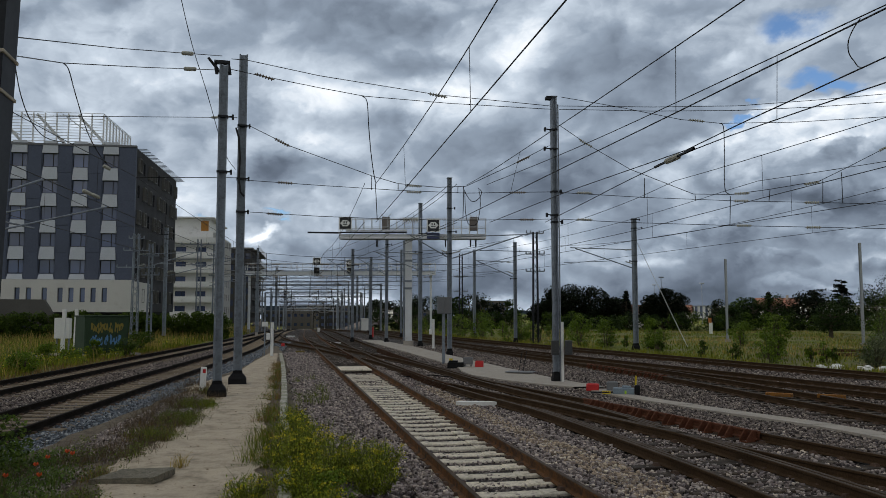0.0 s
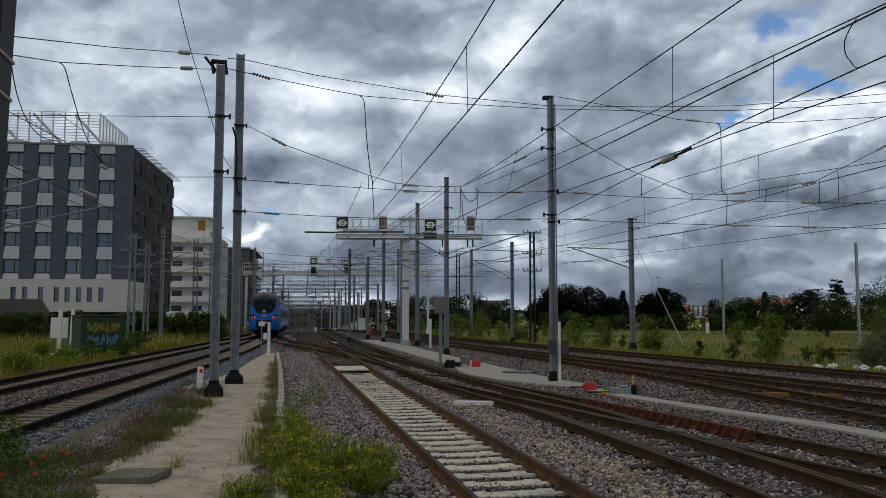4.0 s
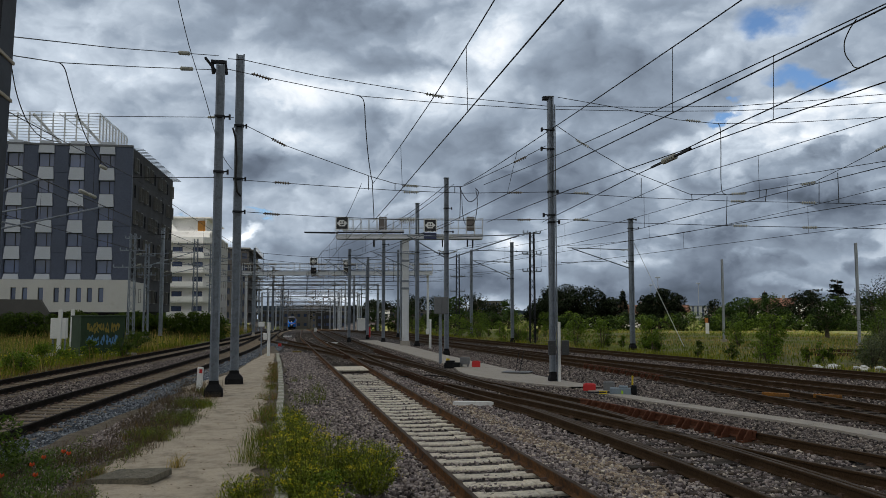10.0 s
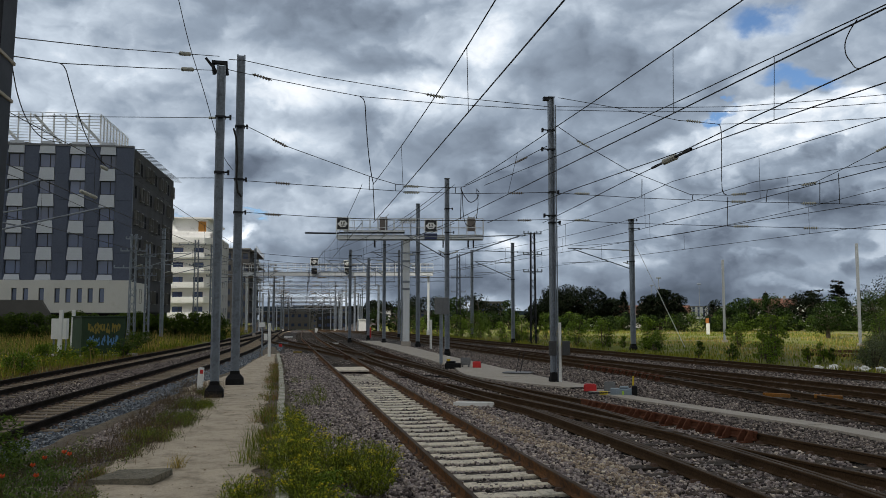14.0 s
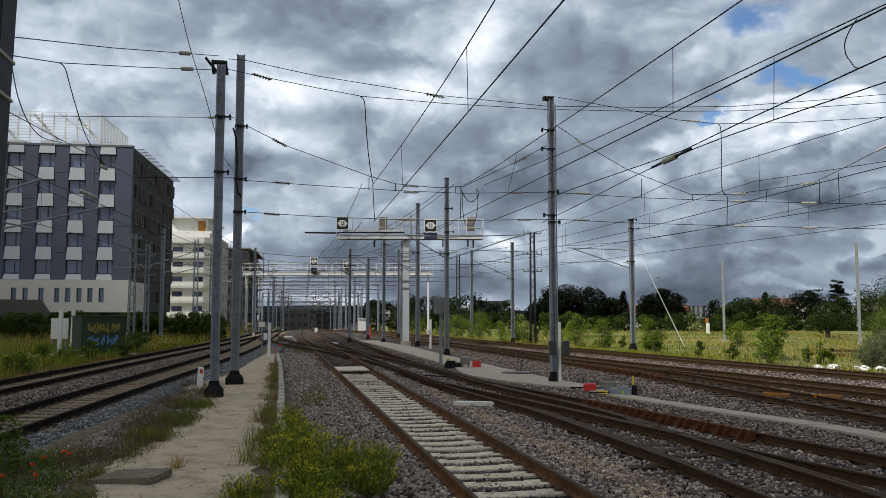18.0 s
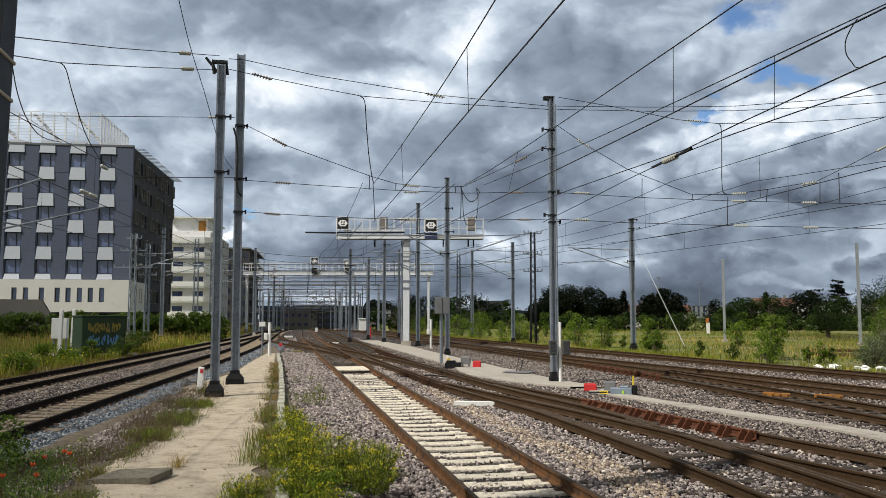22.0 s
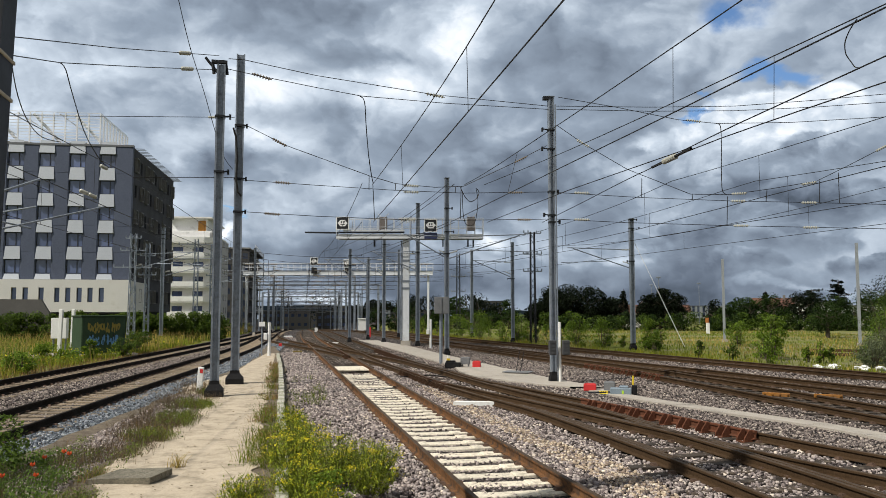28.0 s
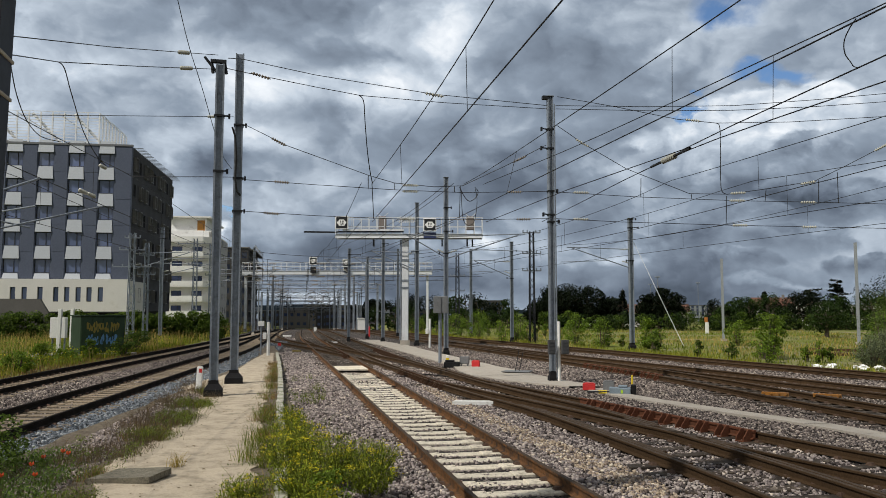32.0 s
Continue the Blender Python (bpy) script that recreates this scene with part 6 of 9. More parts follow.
GRASS_DRY = foliage("dry_grass", (0.36, 0.29, 0.10), 0.4)
GRASS_DEAD = foliage("dead_stalk", (0.17, 0.12, 0.07), 0.45)
RUSSET = foliage("russet_grass", (0.24, 0.165, 0.075), 0.4)
YELLOW = foliage("yellow_flower", (0.56, 0.50, 0.03), 0.25)
RED_PETAL = foliage("red_petal", (0.70, 0.125, 0.05), 0.3)
BARK = surface("bark", (0.10, 0.08, 0.06), 0.9, fine=14, vary=0.4, bump=0.6, depth=0.02)


def quads(name, centres, size, material, parent=None, label="", droop=0.0, slim=0.5, squash=1.0):
    """Many small leaves: a bent quad each, turned at random."""
    n = len(centres)
    a = rng.uniform(0, 2 * math.pi, n)
    t = rng.uniform(-1.0, 1.0, n) - droop
    s = size * rng.uniform(0.6, 1.35, n)
    u = np.stack([np.cos(a) * np.cos(t), np.sin(a) * np.cos(t), np.sin(t) * squash], 1)
    w = np.stack([-np.sin(a), np.cos(a), rng.uniform(-0.5, 0.5, n)], 1)
    u *= s[:, None]
    w *= (s * slim)[:, None]
    c = np.asarray(centres)
    v = np.stack([c - u * 0.5, c + w * 0.5, c + u * 0.5, c - w * 0.5], 1).reshape(-1, 3)
    me = bpy.data.meshes.new(name)
    me.vertices.add(4 * n)
    me.vertices.foreach_set("co", v.ravel())
    me.loops.add(4 * n)
    me.loops.foreach_set("vertex_index", np.arange(4 * n))
    me.polygons.add(n)
    me.polygons.foreach_set("loop_start", np.arange(0, 4 * n, 4))
    me.update(calc_edges=True)
    me.materials.append(material)
    ob = new(name, me)
    if parent:
        ob.parent = parent
    if label:
        ob["label"] = label
    return ob


def blades(name, roots, height, width, material, lean=0.35, parent=None):
    """Grass blades: a bent tapering strip each."""
    n = len(roots)
    a = rng.uniform(0, 2 * math.pi, n)
    h = height * rng.uniform(0.45, 1.25, n)
    l = h * lean * rng.uniform(0.1, 1.3, n)
    b = rng.uniform(0, 2 * math.pi, n)
    r = np.asarray(roots)
    side = np.stack([np.cos(b), np.sin(b), np.zeros(n)], 1) * (width * rng.uniform(0.6, 1.3, n))[:, None] * 0.5
    out = np.stack([np.cos(a), np.sin(a), np.zeros(n)], 1)
    mid = r + out * (l * 0.3)[:, None] + np.stack([np.zeros(n), np.zeros(n), h * 0.55], 1)
    tip = r + out * l[:, None] + np.stack([np.zeros(n), np.zeros(n), h], 1)
    v = np.stack([r - side, r + side, mid + side * 0.7, tip, mid - side * 0.7], 1).reshape(-1, 3)
    me = bpy.data.meshes.new(name)
    me.vertices.add(5 * n)
    me.vertices.foreach_set("co", v.ravel())
    idx = (np.arange(n)[:, None] * 5 + np.array([0, 1, 2, 4, 4, 2, 3])).ravel()
    me.loops.add(7 * n)
    me.loops.foreach_set("vertex_index", idx)
    me.polygons.add(2 * n)
    me.polygons.foreach_set("loop_start", (np.arange(n)[:, None] * 7 + np.array([0, 4])).ravel())
    me.update(calc_edges=True)
    me.materials.append(material)
    ob = new(name, me)
    if parent:
        ob.parent = parent
    return ob


def crown_points(n, clumps, radius, height, base, flat=1.0):
    """Leaf places in uneven clumps that fill a crown."""
    out = []
    for k in range(clumps):
        z = rng.uniform(0, 1)
        r = radius * math.sqrt(max(0.06, 1 - (2 * z - 0.9) ** 2)) * rng.uniform(0.35, 1.0)
        a = rng.uniform(0, 2 * math.pi)
        c = np.array([r * math.cos(a), r * math.sin(a), base + height * z])
        s = radius * rng.uniform(0.22, 0.46)
        p = rng.normal(0, 1, (n // clumps, 3))
        p /= np.maximum(0.6, np.linalg.norm(p, axis=1))[:, None]
        out.append(c + p * s * np.array([1, 1, 0.75 * flat]))
    return np.concatenate(out)


def tree(x, y, h, radius, material, label, n=2600, clumps=26, leaf=0.3, trunk=0.25, base=0.28):
    low = dip(x, y)
    t = thing("tree", label, "tree", "trees", m=pose(x, y, -low))
    h += low
    bm = bmesh.new()
    bar(bm, (0, 0, -0.1), (0.05, 0, h * 0.35), trunk, 8, trunk * 0.7)
    bar(bm, (0.05, 0, h * 0.35), (0, 0.1, h * 0.8), trunk * 0.7, 7, trunk * 0.2)
    for k in range(7):
        a = k * 2.4
        bar(bm, (0, 0, h * (0.28 + 0.06 * k)), (radius * 0.75 * math.cos(a), radius * 0.75 * math.sin(a), h * (0.45 + 0.06 * k)), trunk * 0.35, 5, trunk * 0.1)
    part("trunk", bm, BARK, t)
    quads("crown", crown_points(n, clumps, radius, h * (1 - base) * 0.95, h * base), leaf, material, t)
    return t


def conifer(x, y, h, radius, label, tiers=13, cedar=False, n=2400):
    t = thing("conifer", label, "tree", "conifers", m=pose(x, y, 0))
    bm = bmesh.new()
    bar(bm, (0, 0, -0.1), (0, 0, h), 0.3, 8, 0.04)
    pts = []
    for k in range(tiers):
        z = h * (0.16 + 0.82 * k / tiers)
        r = radius * ((1 - k / tiers) ** 0.8 if not cedar else rng.uniform(0.55, 1.0) * (1 - 0.35 * k / tiers))
        for j in range(7):
            a = rng.uniform(0, 2 * math.pi)
            rr = r * rng.uniform(0.35 if cedar else 0.6, 1.1)
            z = h * (0.16 + 0.82 * (k + (rng.uniform(-0.9, 0.9) if cedar else 0)) / tiers)
            end = (rr * math.cos(a), rr * math.sin(a), z + (0.25 if cedar else -0.1) * rr * 0.5)
            bar(bm, (0, 0, z), end, 0.05, 4, 0.015)
            m = max(6, n // (tiers * 7))
            u = rng.uniform(0.25, 1.0, m)
            q = np.outer(u, np.array(end) - np.array((0, 0, z))) + np.array((0, 0, z))
            pts.append(q + rng.normal(0, 1, (m, 3)) * np.array([0.28, 0.28, 0.10 if cedar else 0.2]) * (0.4 + 0.2 * rr))
    part("trunk", bm, BARK, t)
    quads("crown", np.concatenate(pts), 0.34, NEEDLE, t, slim=0.6)
    return t


def bush(x, y, h, radius, material, label, n=1100, leaf=0.11, stems=9, clumps=16):
    t = thing("bush", label, "bush", "bushes", m=pose(x, y, -0.1))
    bm = bmesh.new()
    for k in range(stems):
        a, r = rng.uniform(0, 2 * math.pi), radius * rng.uniform(0.1, 0.8)
        bar(bm, (0.1 * math.cos(a), 0.1 * math.sin(a), 0), (r * math.cos(a), r * math.sin(a), h * rng.uniform(0.6, 0.97)), 0.022, 4, 0.006)
    part("stem", bm, BARK, t)
    quads("leaves", crown_points(n, clumps, radius, h * 0.9, 0.08), leaf, material, t)
    return t


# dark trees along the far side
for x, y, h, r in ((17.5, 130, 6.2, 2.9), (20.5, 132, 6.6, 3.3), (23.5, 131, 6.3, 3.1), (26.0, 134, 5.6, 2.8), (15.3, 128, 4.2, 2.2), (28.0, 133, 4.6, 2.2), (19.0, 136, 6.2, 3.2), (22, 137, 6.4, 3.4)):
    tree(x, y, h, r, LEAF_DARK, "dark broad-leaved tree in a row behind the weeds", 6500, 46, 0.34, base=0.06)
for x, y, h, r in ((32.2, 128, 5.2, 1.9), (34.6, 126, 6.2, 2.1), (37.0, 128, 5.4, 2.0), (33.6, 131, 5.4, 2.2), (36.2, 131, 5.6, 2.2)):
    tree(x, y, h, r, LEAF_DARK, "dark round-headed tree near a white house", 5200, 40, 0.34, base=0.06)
conifer(29.0, 130, 6.3, 1.5, "dark pointed conifer behind the weeds")
conifer(34.0, 127, 6.6, 1.2, "dark pointed conifer rising from other trees")
for x, y, h, r, mat in ((45.5, 120, 4.6, 2.4, LEAF_DEEP), (49.0, 122, 5.0, 2.6, LEAF_DEEP), (52.0, 125, 4.2, 2.4, LEAF_DARK), (55.5, 126, 5.4, 2.8, LEAF_DARK), (58.5, 128, 5.6, 2.8, LEAF_DARK), (61.0, 126, 5.0, 2.6, LEAF_DEEP), (72, 132, 5.0, 2.4, LEAF_DARK), (42.5, 122, 3.4, 1.8, LEAF_DEEP), (47, 126, 3.6, 2.2, LEAF_DARK), (65, 128, 3.6, 2.2, LEAF_DEEP)):
    tree(x, y, h, r, mat, "green broad-leaved tree beyond the field", 4400, 34, base=0.05)
conifer(51.0, 128, 6.0, 1.2, "small dark fir beyond the field")
conifer(64.6, 132, 7.9, 2.5, "tall spreading dark cedar with flat branches", 12, True, 5200)
conifer(60.2, 132, 6.3, 2.3, "spreading dark cedar with a flat top", 9, True, 4200)
for x, y, h, r, mat in ((45.0, 78, 6.4, 2.8, LEAF_DEEP), (48.5, 80, 7.6, 3.2, LEAF_DEEP), (42.5, 80, 4.4, 2.2, LEAF_DEEP), (51.5, 84, 8.0, 3.2, LEAF_DARK), (46.0, 84, 6.0, 3.0, LEAF_DARK), (39.8, 84, 3.2, 2.0, LEAF_DEEP)):
    tree(x, y, h, r, mat, "leafy green tree at the edge of the yard", 3600, 34, 0.2)
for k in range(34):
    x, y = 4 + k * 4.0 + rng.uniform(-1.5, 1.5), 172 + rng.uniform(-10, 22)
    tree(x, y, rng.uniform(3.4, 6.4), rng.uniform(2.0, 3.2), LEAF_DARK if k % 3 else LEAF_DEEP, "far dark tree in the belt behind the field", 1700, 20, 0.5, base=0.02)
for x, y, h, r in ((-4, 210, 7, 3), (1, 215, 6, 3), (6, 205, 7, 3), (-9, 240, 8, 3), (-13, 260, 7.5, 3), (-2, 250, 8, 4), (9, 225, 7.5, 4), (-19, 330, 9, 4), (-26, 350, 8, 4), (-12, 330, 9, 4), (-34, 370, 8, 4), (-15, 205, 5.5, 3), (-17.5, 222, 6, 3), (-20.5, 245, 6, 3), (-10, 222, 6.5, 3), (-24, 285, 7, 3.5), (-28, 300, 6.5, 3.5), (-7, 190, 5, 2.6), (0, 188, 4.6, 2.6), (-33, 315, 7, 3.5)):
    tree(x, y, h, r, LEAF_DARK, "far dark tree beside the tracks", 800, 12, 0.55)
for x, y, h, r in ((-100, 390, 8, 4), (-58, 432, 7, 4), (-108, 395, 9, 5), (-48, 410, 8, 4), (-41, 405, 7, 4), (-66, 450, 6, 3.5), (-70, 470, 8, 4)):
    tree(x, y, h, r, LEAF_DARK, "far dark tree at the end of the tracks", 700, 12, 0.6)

for k in range(14):
    tree(-64 + 3.4 * k + rng.uniform(-1, 1), 398 + rng.uniform(-4, 12) , rng.uniform(5, 8.5), rng.uniform(2.6, 3.6), LEAF_DARK, "far dark tree at the end of the tracks", 700, 12, 0.6)

for k in range(30):
    x = 15 + 1.75 * k + rng.uniform(-0.5, 0.5)
    bush(x, 117 + rng.uniform(-2, 3) , rng.uniform(1.7, 2.8), 1.7, LEAF_DEEP if k % 2 else LEAF_MID, "dense green undergrowth below the trees", 1300, 0.26, 6, 14)
for k in range(9):
    x = -10.5 + 2.6 * k + rng.uniform(-0.5, 0.5)
    tree(x, 128 + rng.uniform(-3, 4), rng.uniform(2.2, 3.3), 1.9, LEAF_DEEP, "low green tree standing close beside the far tracks", 1800, 22, 0.34, base=0.02)
# bushes and saplings along the siding
for k in range(46):
    y = rng.uniform(40, 112)
    x = TRACKS["right_three"].at(y)[0] + rng.uniform(3.0, 9.0 + 0.05 * y)
    h = rng.uniform(0.6, 1.7) + (0.5 if y > 70 else 0)
    bush(x, y, h, h * rng.uniform(0.28, 0.45), LEAF_BRIGHT if k % 3 else LEAF_MID, "leafy green sapling among weeds beside the siding", 900, 0.11, 7, 14)
for x, y, h, r in ((17.9, 44.0, 2.9, 0.85), (18.4, 46, 2.0, 1.0), (27.5, 50, 2.6, 1.5), (29.5, 52, 2.4, 1.6), (11.8, 60, 2.2, 1.2), (10.2, 62, 2.5, 1.3), (14.6, 57.5, 2.1, 1.1), (7.0, 74, 2.4, 1.6), (3.6, 80, 2.6, 1.7), (1.4, 86, 2.4, 1.8), (22.6, 62, 1.9, 1.2)):
    bush(x, y, h, 0.75 * r, LEAF_BRIGHT, "tall leafy sapling with bright green leaves", 2600, 0.12, clumps=30)
for x, y, h, r in ((20.1, 38, 1.4, 0.85), (21.1, 38.6, 1.6, 0.9), (22.3, 41, 2.7, 1.1), (24.4, 44.5, 3.6, 1.6), (26.6, 47.5, 4.2, 1.9)):
    bush(x, y, h, r, LEAF_GREY if h < 2.3 else LEAF_MID, "bushy grey-green shrub at the edge of the siding", 3400, 0.085, clumps=30)
# hedge and shrubs of the left bank
for k in range(20):
    x = -45 + k * 1.25
    bush(x, 74.5 + rng.uniform(-0.6, 0.6) + 0.12 * k, 2.5 + rng.uniform(-0.2, 0.25), 1.15, LEAF_MID, "dense clipped green hedge plant before the wall", 4200, 0.2, clumps=40)
for x, y, h, r in ((-24.0, 84, 2.2, 1.4), (-25.5, 88, 2.4, 1.6), (-31.5, 88, 2.4, 1.6), (-33.5, 86, 2.6, 1.8), (-22.0, 60, 1.1, 0.8), (-19.6, 52, 1.2, 0.8), (-21.2, 55, 1.3, 0.9), (-18.6, 47.4, 1.0, 0.6), (-17.7, 34.2, 0.75, 0.6), (-18.8, 36.2, 0.6, 0.7), (-19.3, 44.6, 1.0, 0.45), (-20.0, 43.2, 0.6, 0.5), (-21.8, 44.5, 0.8, 0.7)):
    bush(x, y, h, r, LEAF_BRIGHT if y < 47 else LEAF_MID, "wild green shrub on the grassy bank", 1200, 0.12)


def scatter(n, lo, hi, y0, y1, z=-0.1):
    """Places between two lines over the ground."""
    y = rng.uniform(y0, y1, n)
    u = rng.uniform(0, 1, n)
    a = np.array([lo.at(v)[0] for v in y])
    b = np.array([hi.at(v)[0] for v in y])
    return np.stack([a + (b - a) * u, y, np.full(n, z)], 1)


def patchy(p, scale, keep):
    """Keeps the places where a broad noise is high, so that the growth comes in patches."""
    k = np.array([noise.noise((q[0] * scale, q[1] * scale, 5.0)) for q in p])
    return p[k > keep]


def grass(name, p, h, w, mat, label, lean=0.35):
    return tagged(blades(name, p, h, w, mat, lean), label, "grass", kind="stuff")


R3_EDGE = Path([(y, TRACKS["right_three"].at(y)[0] + 2.3) for y in range(20, 131, 10)])
R3_FAR = Path([(y, TRACKS["right_three"].at(y)[0] + 20 + 0.35 * y) for y in range(20, 131, 10)])
R3_NEAR = Path([(y, TRACKS["right_three"].at(y)[0] + 4.0) for y in range(20, 131, 10)])
grass("grass", patchy(scatter(26000, R3_EDGE, R3_FAR, 30, 120), 0.14, -0.1), 0.2, 0.05, GRASS_GREEN, "green wild grass on the open land beside the siding")
grass("grass", patchy(scatter(18000, R3_EDGE, R3_FAR, 30, 120), 0.11, 0.0), 0.26, 0.045, GRASS_DRY, "dry yellow grass on the open land")
grass("grass", patchy(scatter(6000, R3_EDGE, R3_NEAR, 26, 100), 0.4, 0.0), 0.3, 0.035, foliage("lime_grass", (0.22, 0.235, 0.03), 0.4), "low yellow-green weeds along the outer siding")
L_EDGE = Path([(y, TRACKS["far_left"].at(y)[0] - 2.4) for y in range(20, 131, 10)])
L_MID = Path([(y, TRACKS["far_left"].at(y)[0] - 6.5) for y in range(20, 131, 10)])
L_FAR = Path([(y, TRACKS["far_left"].at(y)[0] - 24) for y in range(20, 131, 10)])
grass("grass", patchy(scatter(22000, L_FAR, L_EDGE, 26, 115), 0.2, -0.3), 0.38, 0.045, GRASS_GREEN, "rough green grass on the bank beside the main tracks")
grass("grass", patchy(scatter(16000, L_FAR, L_EDGE, 30, 120), 0.17, -0.02), 0.95, 0.035, GRASS_DRY, "tall dry golden grass on the bank")
grass("grass", scatter(9000, L_MID, Path([(y, TRACKS["far_left"].at(y)[0] - 2.0) for y in range(20, 131, 10)]), 24, 62, -0.12), 0.16, 0.03, RUSSET, "low russet grass at the edge of the ballast")
grass("grass", patchy(scatter(9000, L_MID, L_EDGE, 24, 70), 0.5, -0.1), 0.34, 0.03, foliage("lime_grass", (0.22, 0.235, 0.03), 0.4), "low yellow-green weeds beside the main track")

clump = patchy(scatter(1500, L_FAR, L_EDGE, 26, 80, -0.1), 0.3, -0.05)
clump = np.repeat(clump, 34, 0) + rng.normal(0, 1, (34 * len(clump), 3)) * np.array([0.24, 0.24, 0.0])
clump[:, 2] += 0.55 * rng.uniform(0, 1, len(clump)) ** 1.4
tagged(quads("low_leaves", clump, 0.10, LEAF_BRIGHT, slim=0.5), "leafy yellow-green weeds in patches on the bank", "weeds", kind="stuff")
bloom = scatter(1500, L_MID, L_EDGE, 28, 72, 0.0)
bloom[:, 2] = rng.uniform(0.2, 0.5, len(bloom))
tagged(quads("wild_flowers", patchy(bloom, 0.35, 0.0), 0.07, YELLOW, slim=0.9), "scattered yellow wild flowers on the bank", "wild flowers", kind="stuff")

# ---- small things by the tracks ----
RED_BOX = surface("red_box", (0.50, 0.035, 0.035), 0.5, fine=18, vary=0.15, bump=0.05)
YELLOW_PAINT = surface("yellow_paint", (0.62, 0.46, 0.03), 0.5, fine=18, vary=0.15, bump=0.05)
ORANGE_PAD = surface("orange_joint", (0.30, 0.125, 0.022), 0.65, fine=18, vary=0.3, bump=0.2, dirt=(0.16, 0.09, 0.04), dirt_at=0.58)
BOX_GREY = surface("grey_box", (0.17, 0.175, 0.18), 0.6, 0.2, fine=18, vary=0.2, bump=0.1)
LIGHT_BLUE = surface("pale_blue_machine", (0.20, 0.25, 0.29), 0.5, 0.2, fine=18, vary=0.2, bump=0.1)
WHITE_PAINT = surface("white_paint_worn", (0.72, 0.72, 0.70), 0.6, fine=18, vary=0.1, dirt=(0.5, 0.48, 0.43), dirt_at=0.68, bump=0.1)
GUARD = surface("red_rust", (0.135, 0.050, 0.026), 0.8, 0.2, fine=22, coarse=2.5, vary=0.35, bump=0.4, dirt=(0.08, 0.04, 0.025), dirt_at=0.6)
GREEN_METAL = surface("green_cabinet", (0.030, 0.055, 0.028), 0.5, 0.1, fine=10, vary=0.2, bump=0.1)


def solid(name, label, category, material, boxes, m, bevel=0.008, group=""):
    """A thing in one mesh of a few bevelled boxes."""
    bm = bmesh.new()
    for b in boxes:
        box(bm, *b, bevel=bevel)
    ob = part(name, bm, material, m=Matrix.Translation((0, 0, -dip(m.translation.x, m.translation.y))) @ m)
    return tagged(ob, label, category, group)


marker = thing("marker_post", "short white marker post with a red patch", "marker post", m=pose(-7.37, 24.7, 0, 0, 3, 8))
bm = bmesh.new()
box(bm, -0.085, 0.085, -0.06, 0.06, -0.1, 0.78, bevel=0.015)
part("post", bm, WHITE_PAINT, marker)
bm = bmesh.new()
box(bm, -0.02, 0.07, -0.066, -0.061, 0.60, 0.72)
part("red_patch", bm, RED_BOX, marker)
bm = bmesh.new()
prism(bm, [(-0.6, -0.4), (-0.1, -0.46), (0.5, -0.42), (0.62, 0.1), (0.5, 0.36), (-0.2, 0.42), (-0.58, 0.3)], -0.05, 0.075, pose(-7.0, 24.1, 0, 1, 0, 0))
tagged(part("broken_slab", bm, CONCRETE), "broken concrete slab at the foot of the mast", "slab", "loose slabs")
bm = bmesh.new()
prism(bm, [(-0.60, -0.40), (-0.1, -0.38), (0.50, -0.42), (0.53, -0.3), (0.62, 0.30), (0.56, 0.38), (-0.36, 0.40), (-0.46, 0.1)], -0.03, 0.055)
cover = tagged(part("broken_slab", bm, surface("mossy_concrete", (0.215, 0.195, 0.15), 0.95, fine=60, coarse=5.0, vary=0.5, dirt=(0.07, 0.065, 0.05), dirt_at=0.58, bump=1.0, depth=0.012), m=pose(-4.42, 11.66, 0.088, 2.0, -2.6, -3) @ Matrix.Diagonal((0.82, 0.78, 1, 1))), "chipped concrete cover slab lying tilted on the path", "slab", "loose slabs")


def white_board(x, y, w, turn, label="flat white-painted marker board lying in the ballast"):
    bm = bmesh.new()
    prism(bm, [(-w / 2, -0.13), (w / 2, -0.13), (w / 2 - 0.06, 0.13), (-w / 2 + 0.06, 0.13)], -0.08, 0.07)
    return tagged(part("marker_board", bm, WHITE_PAINT, m=pose(x, y, 0, 0, 0, turn)), label, "marker board", "marker boards")


white_board(0.82, 21.7, 1.08, -4)
white_board(-16.2, 85, 0.9, 4)
white_board(-8.9, 66, 1.0, 4)
bm = bmesh.new()
for k in range(3):
    box(bm, -0.66, 0.66, 0.72 * k, 0.72 * k + 0.70, -0.02, 0.05, bevel=0.01)
tagged(part("crossing_board", bm, SLEEPER_PALE, m=pose(TRACKS["near"].at(33.6)[0], 33.3, 0.06, 0, 0, TRACKS["near"].heading(33.6))), "pale boards lying between the rails of the near track", "crossing board")

# point machines
m1 = thing("point_machine", "blue-grey point machine with rods beside the switch", "point machine", "point machines", m=pose(5.35, 24.4, 0, 0, 0, -14) @ Matrix.Diagonal((0.62, 0.75, 0.9, 1)))
bm = bmesh.new()
box(bm, -0.55, 0.45, -0.22, 0.22, -0.05, 0.20, bevel=0.02)
part("casing", bm, LIGHT_BLUE, m1)
bm = bmesh.new()
box(bm, -0.12, 0.3, -0.18, 0.18, 0.20, 0.27, bevel=0.02)
part("lid", bm, LIGHT_BLUE, m1)
bm = bmesh.new()
for y in (-0.1, 0.1):
    bar(bm, (-0.5, y, 0.06), (-1.6, y - 0.2, 0.04), 0.022)
part("rod", bm, DARK_STEEL, m1)
bm = bmesh.new()
box(bm, 0.46, 0.72, -0.15, 0.15, -0.05, 0.30, bevel=0.03)
part("motor", bm, TAR, m1)
bm = bmesh.new()
box(bm, 0.0, 0.09, -0.24, -0.225, 0.02, 0.13)
part("lime_tag", bm, plain("lime_tag", (0.35, 0.55, 0.04), 0.5), m1)
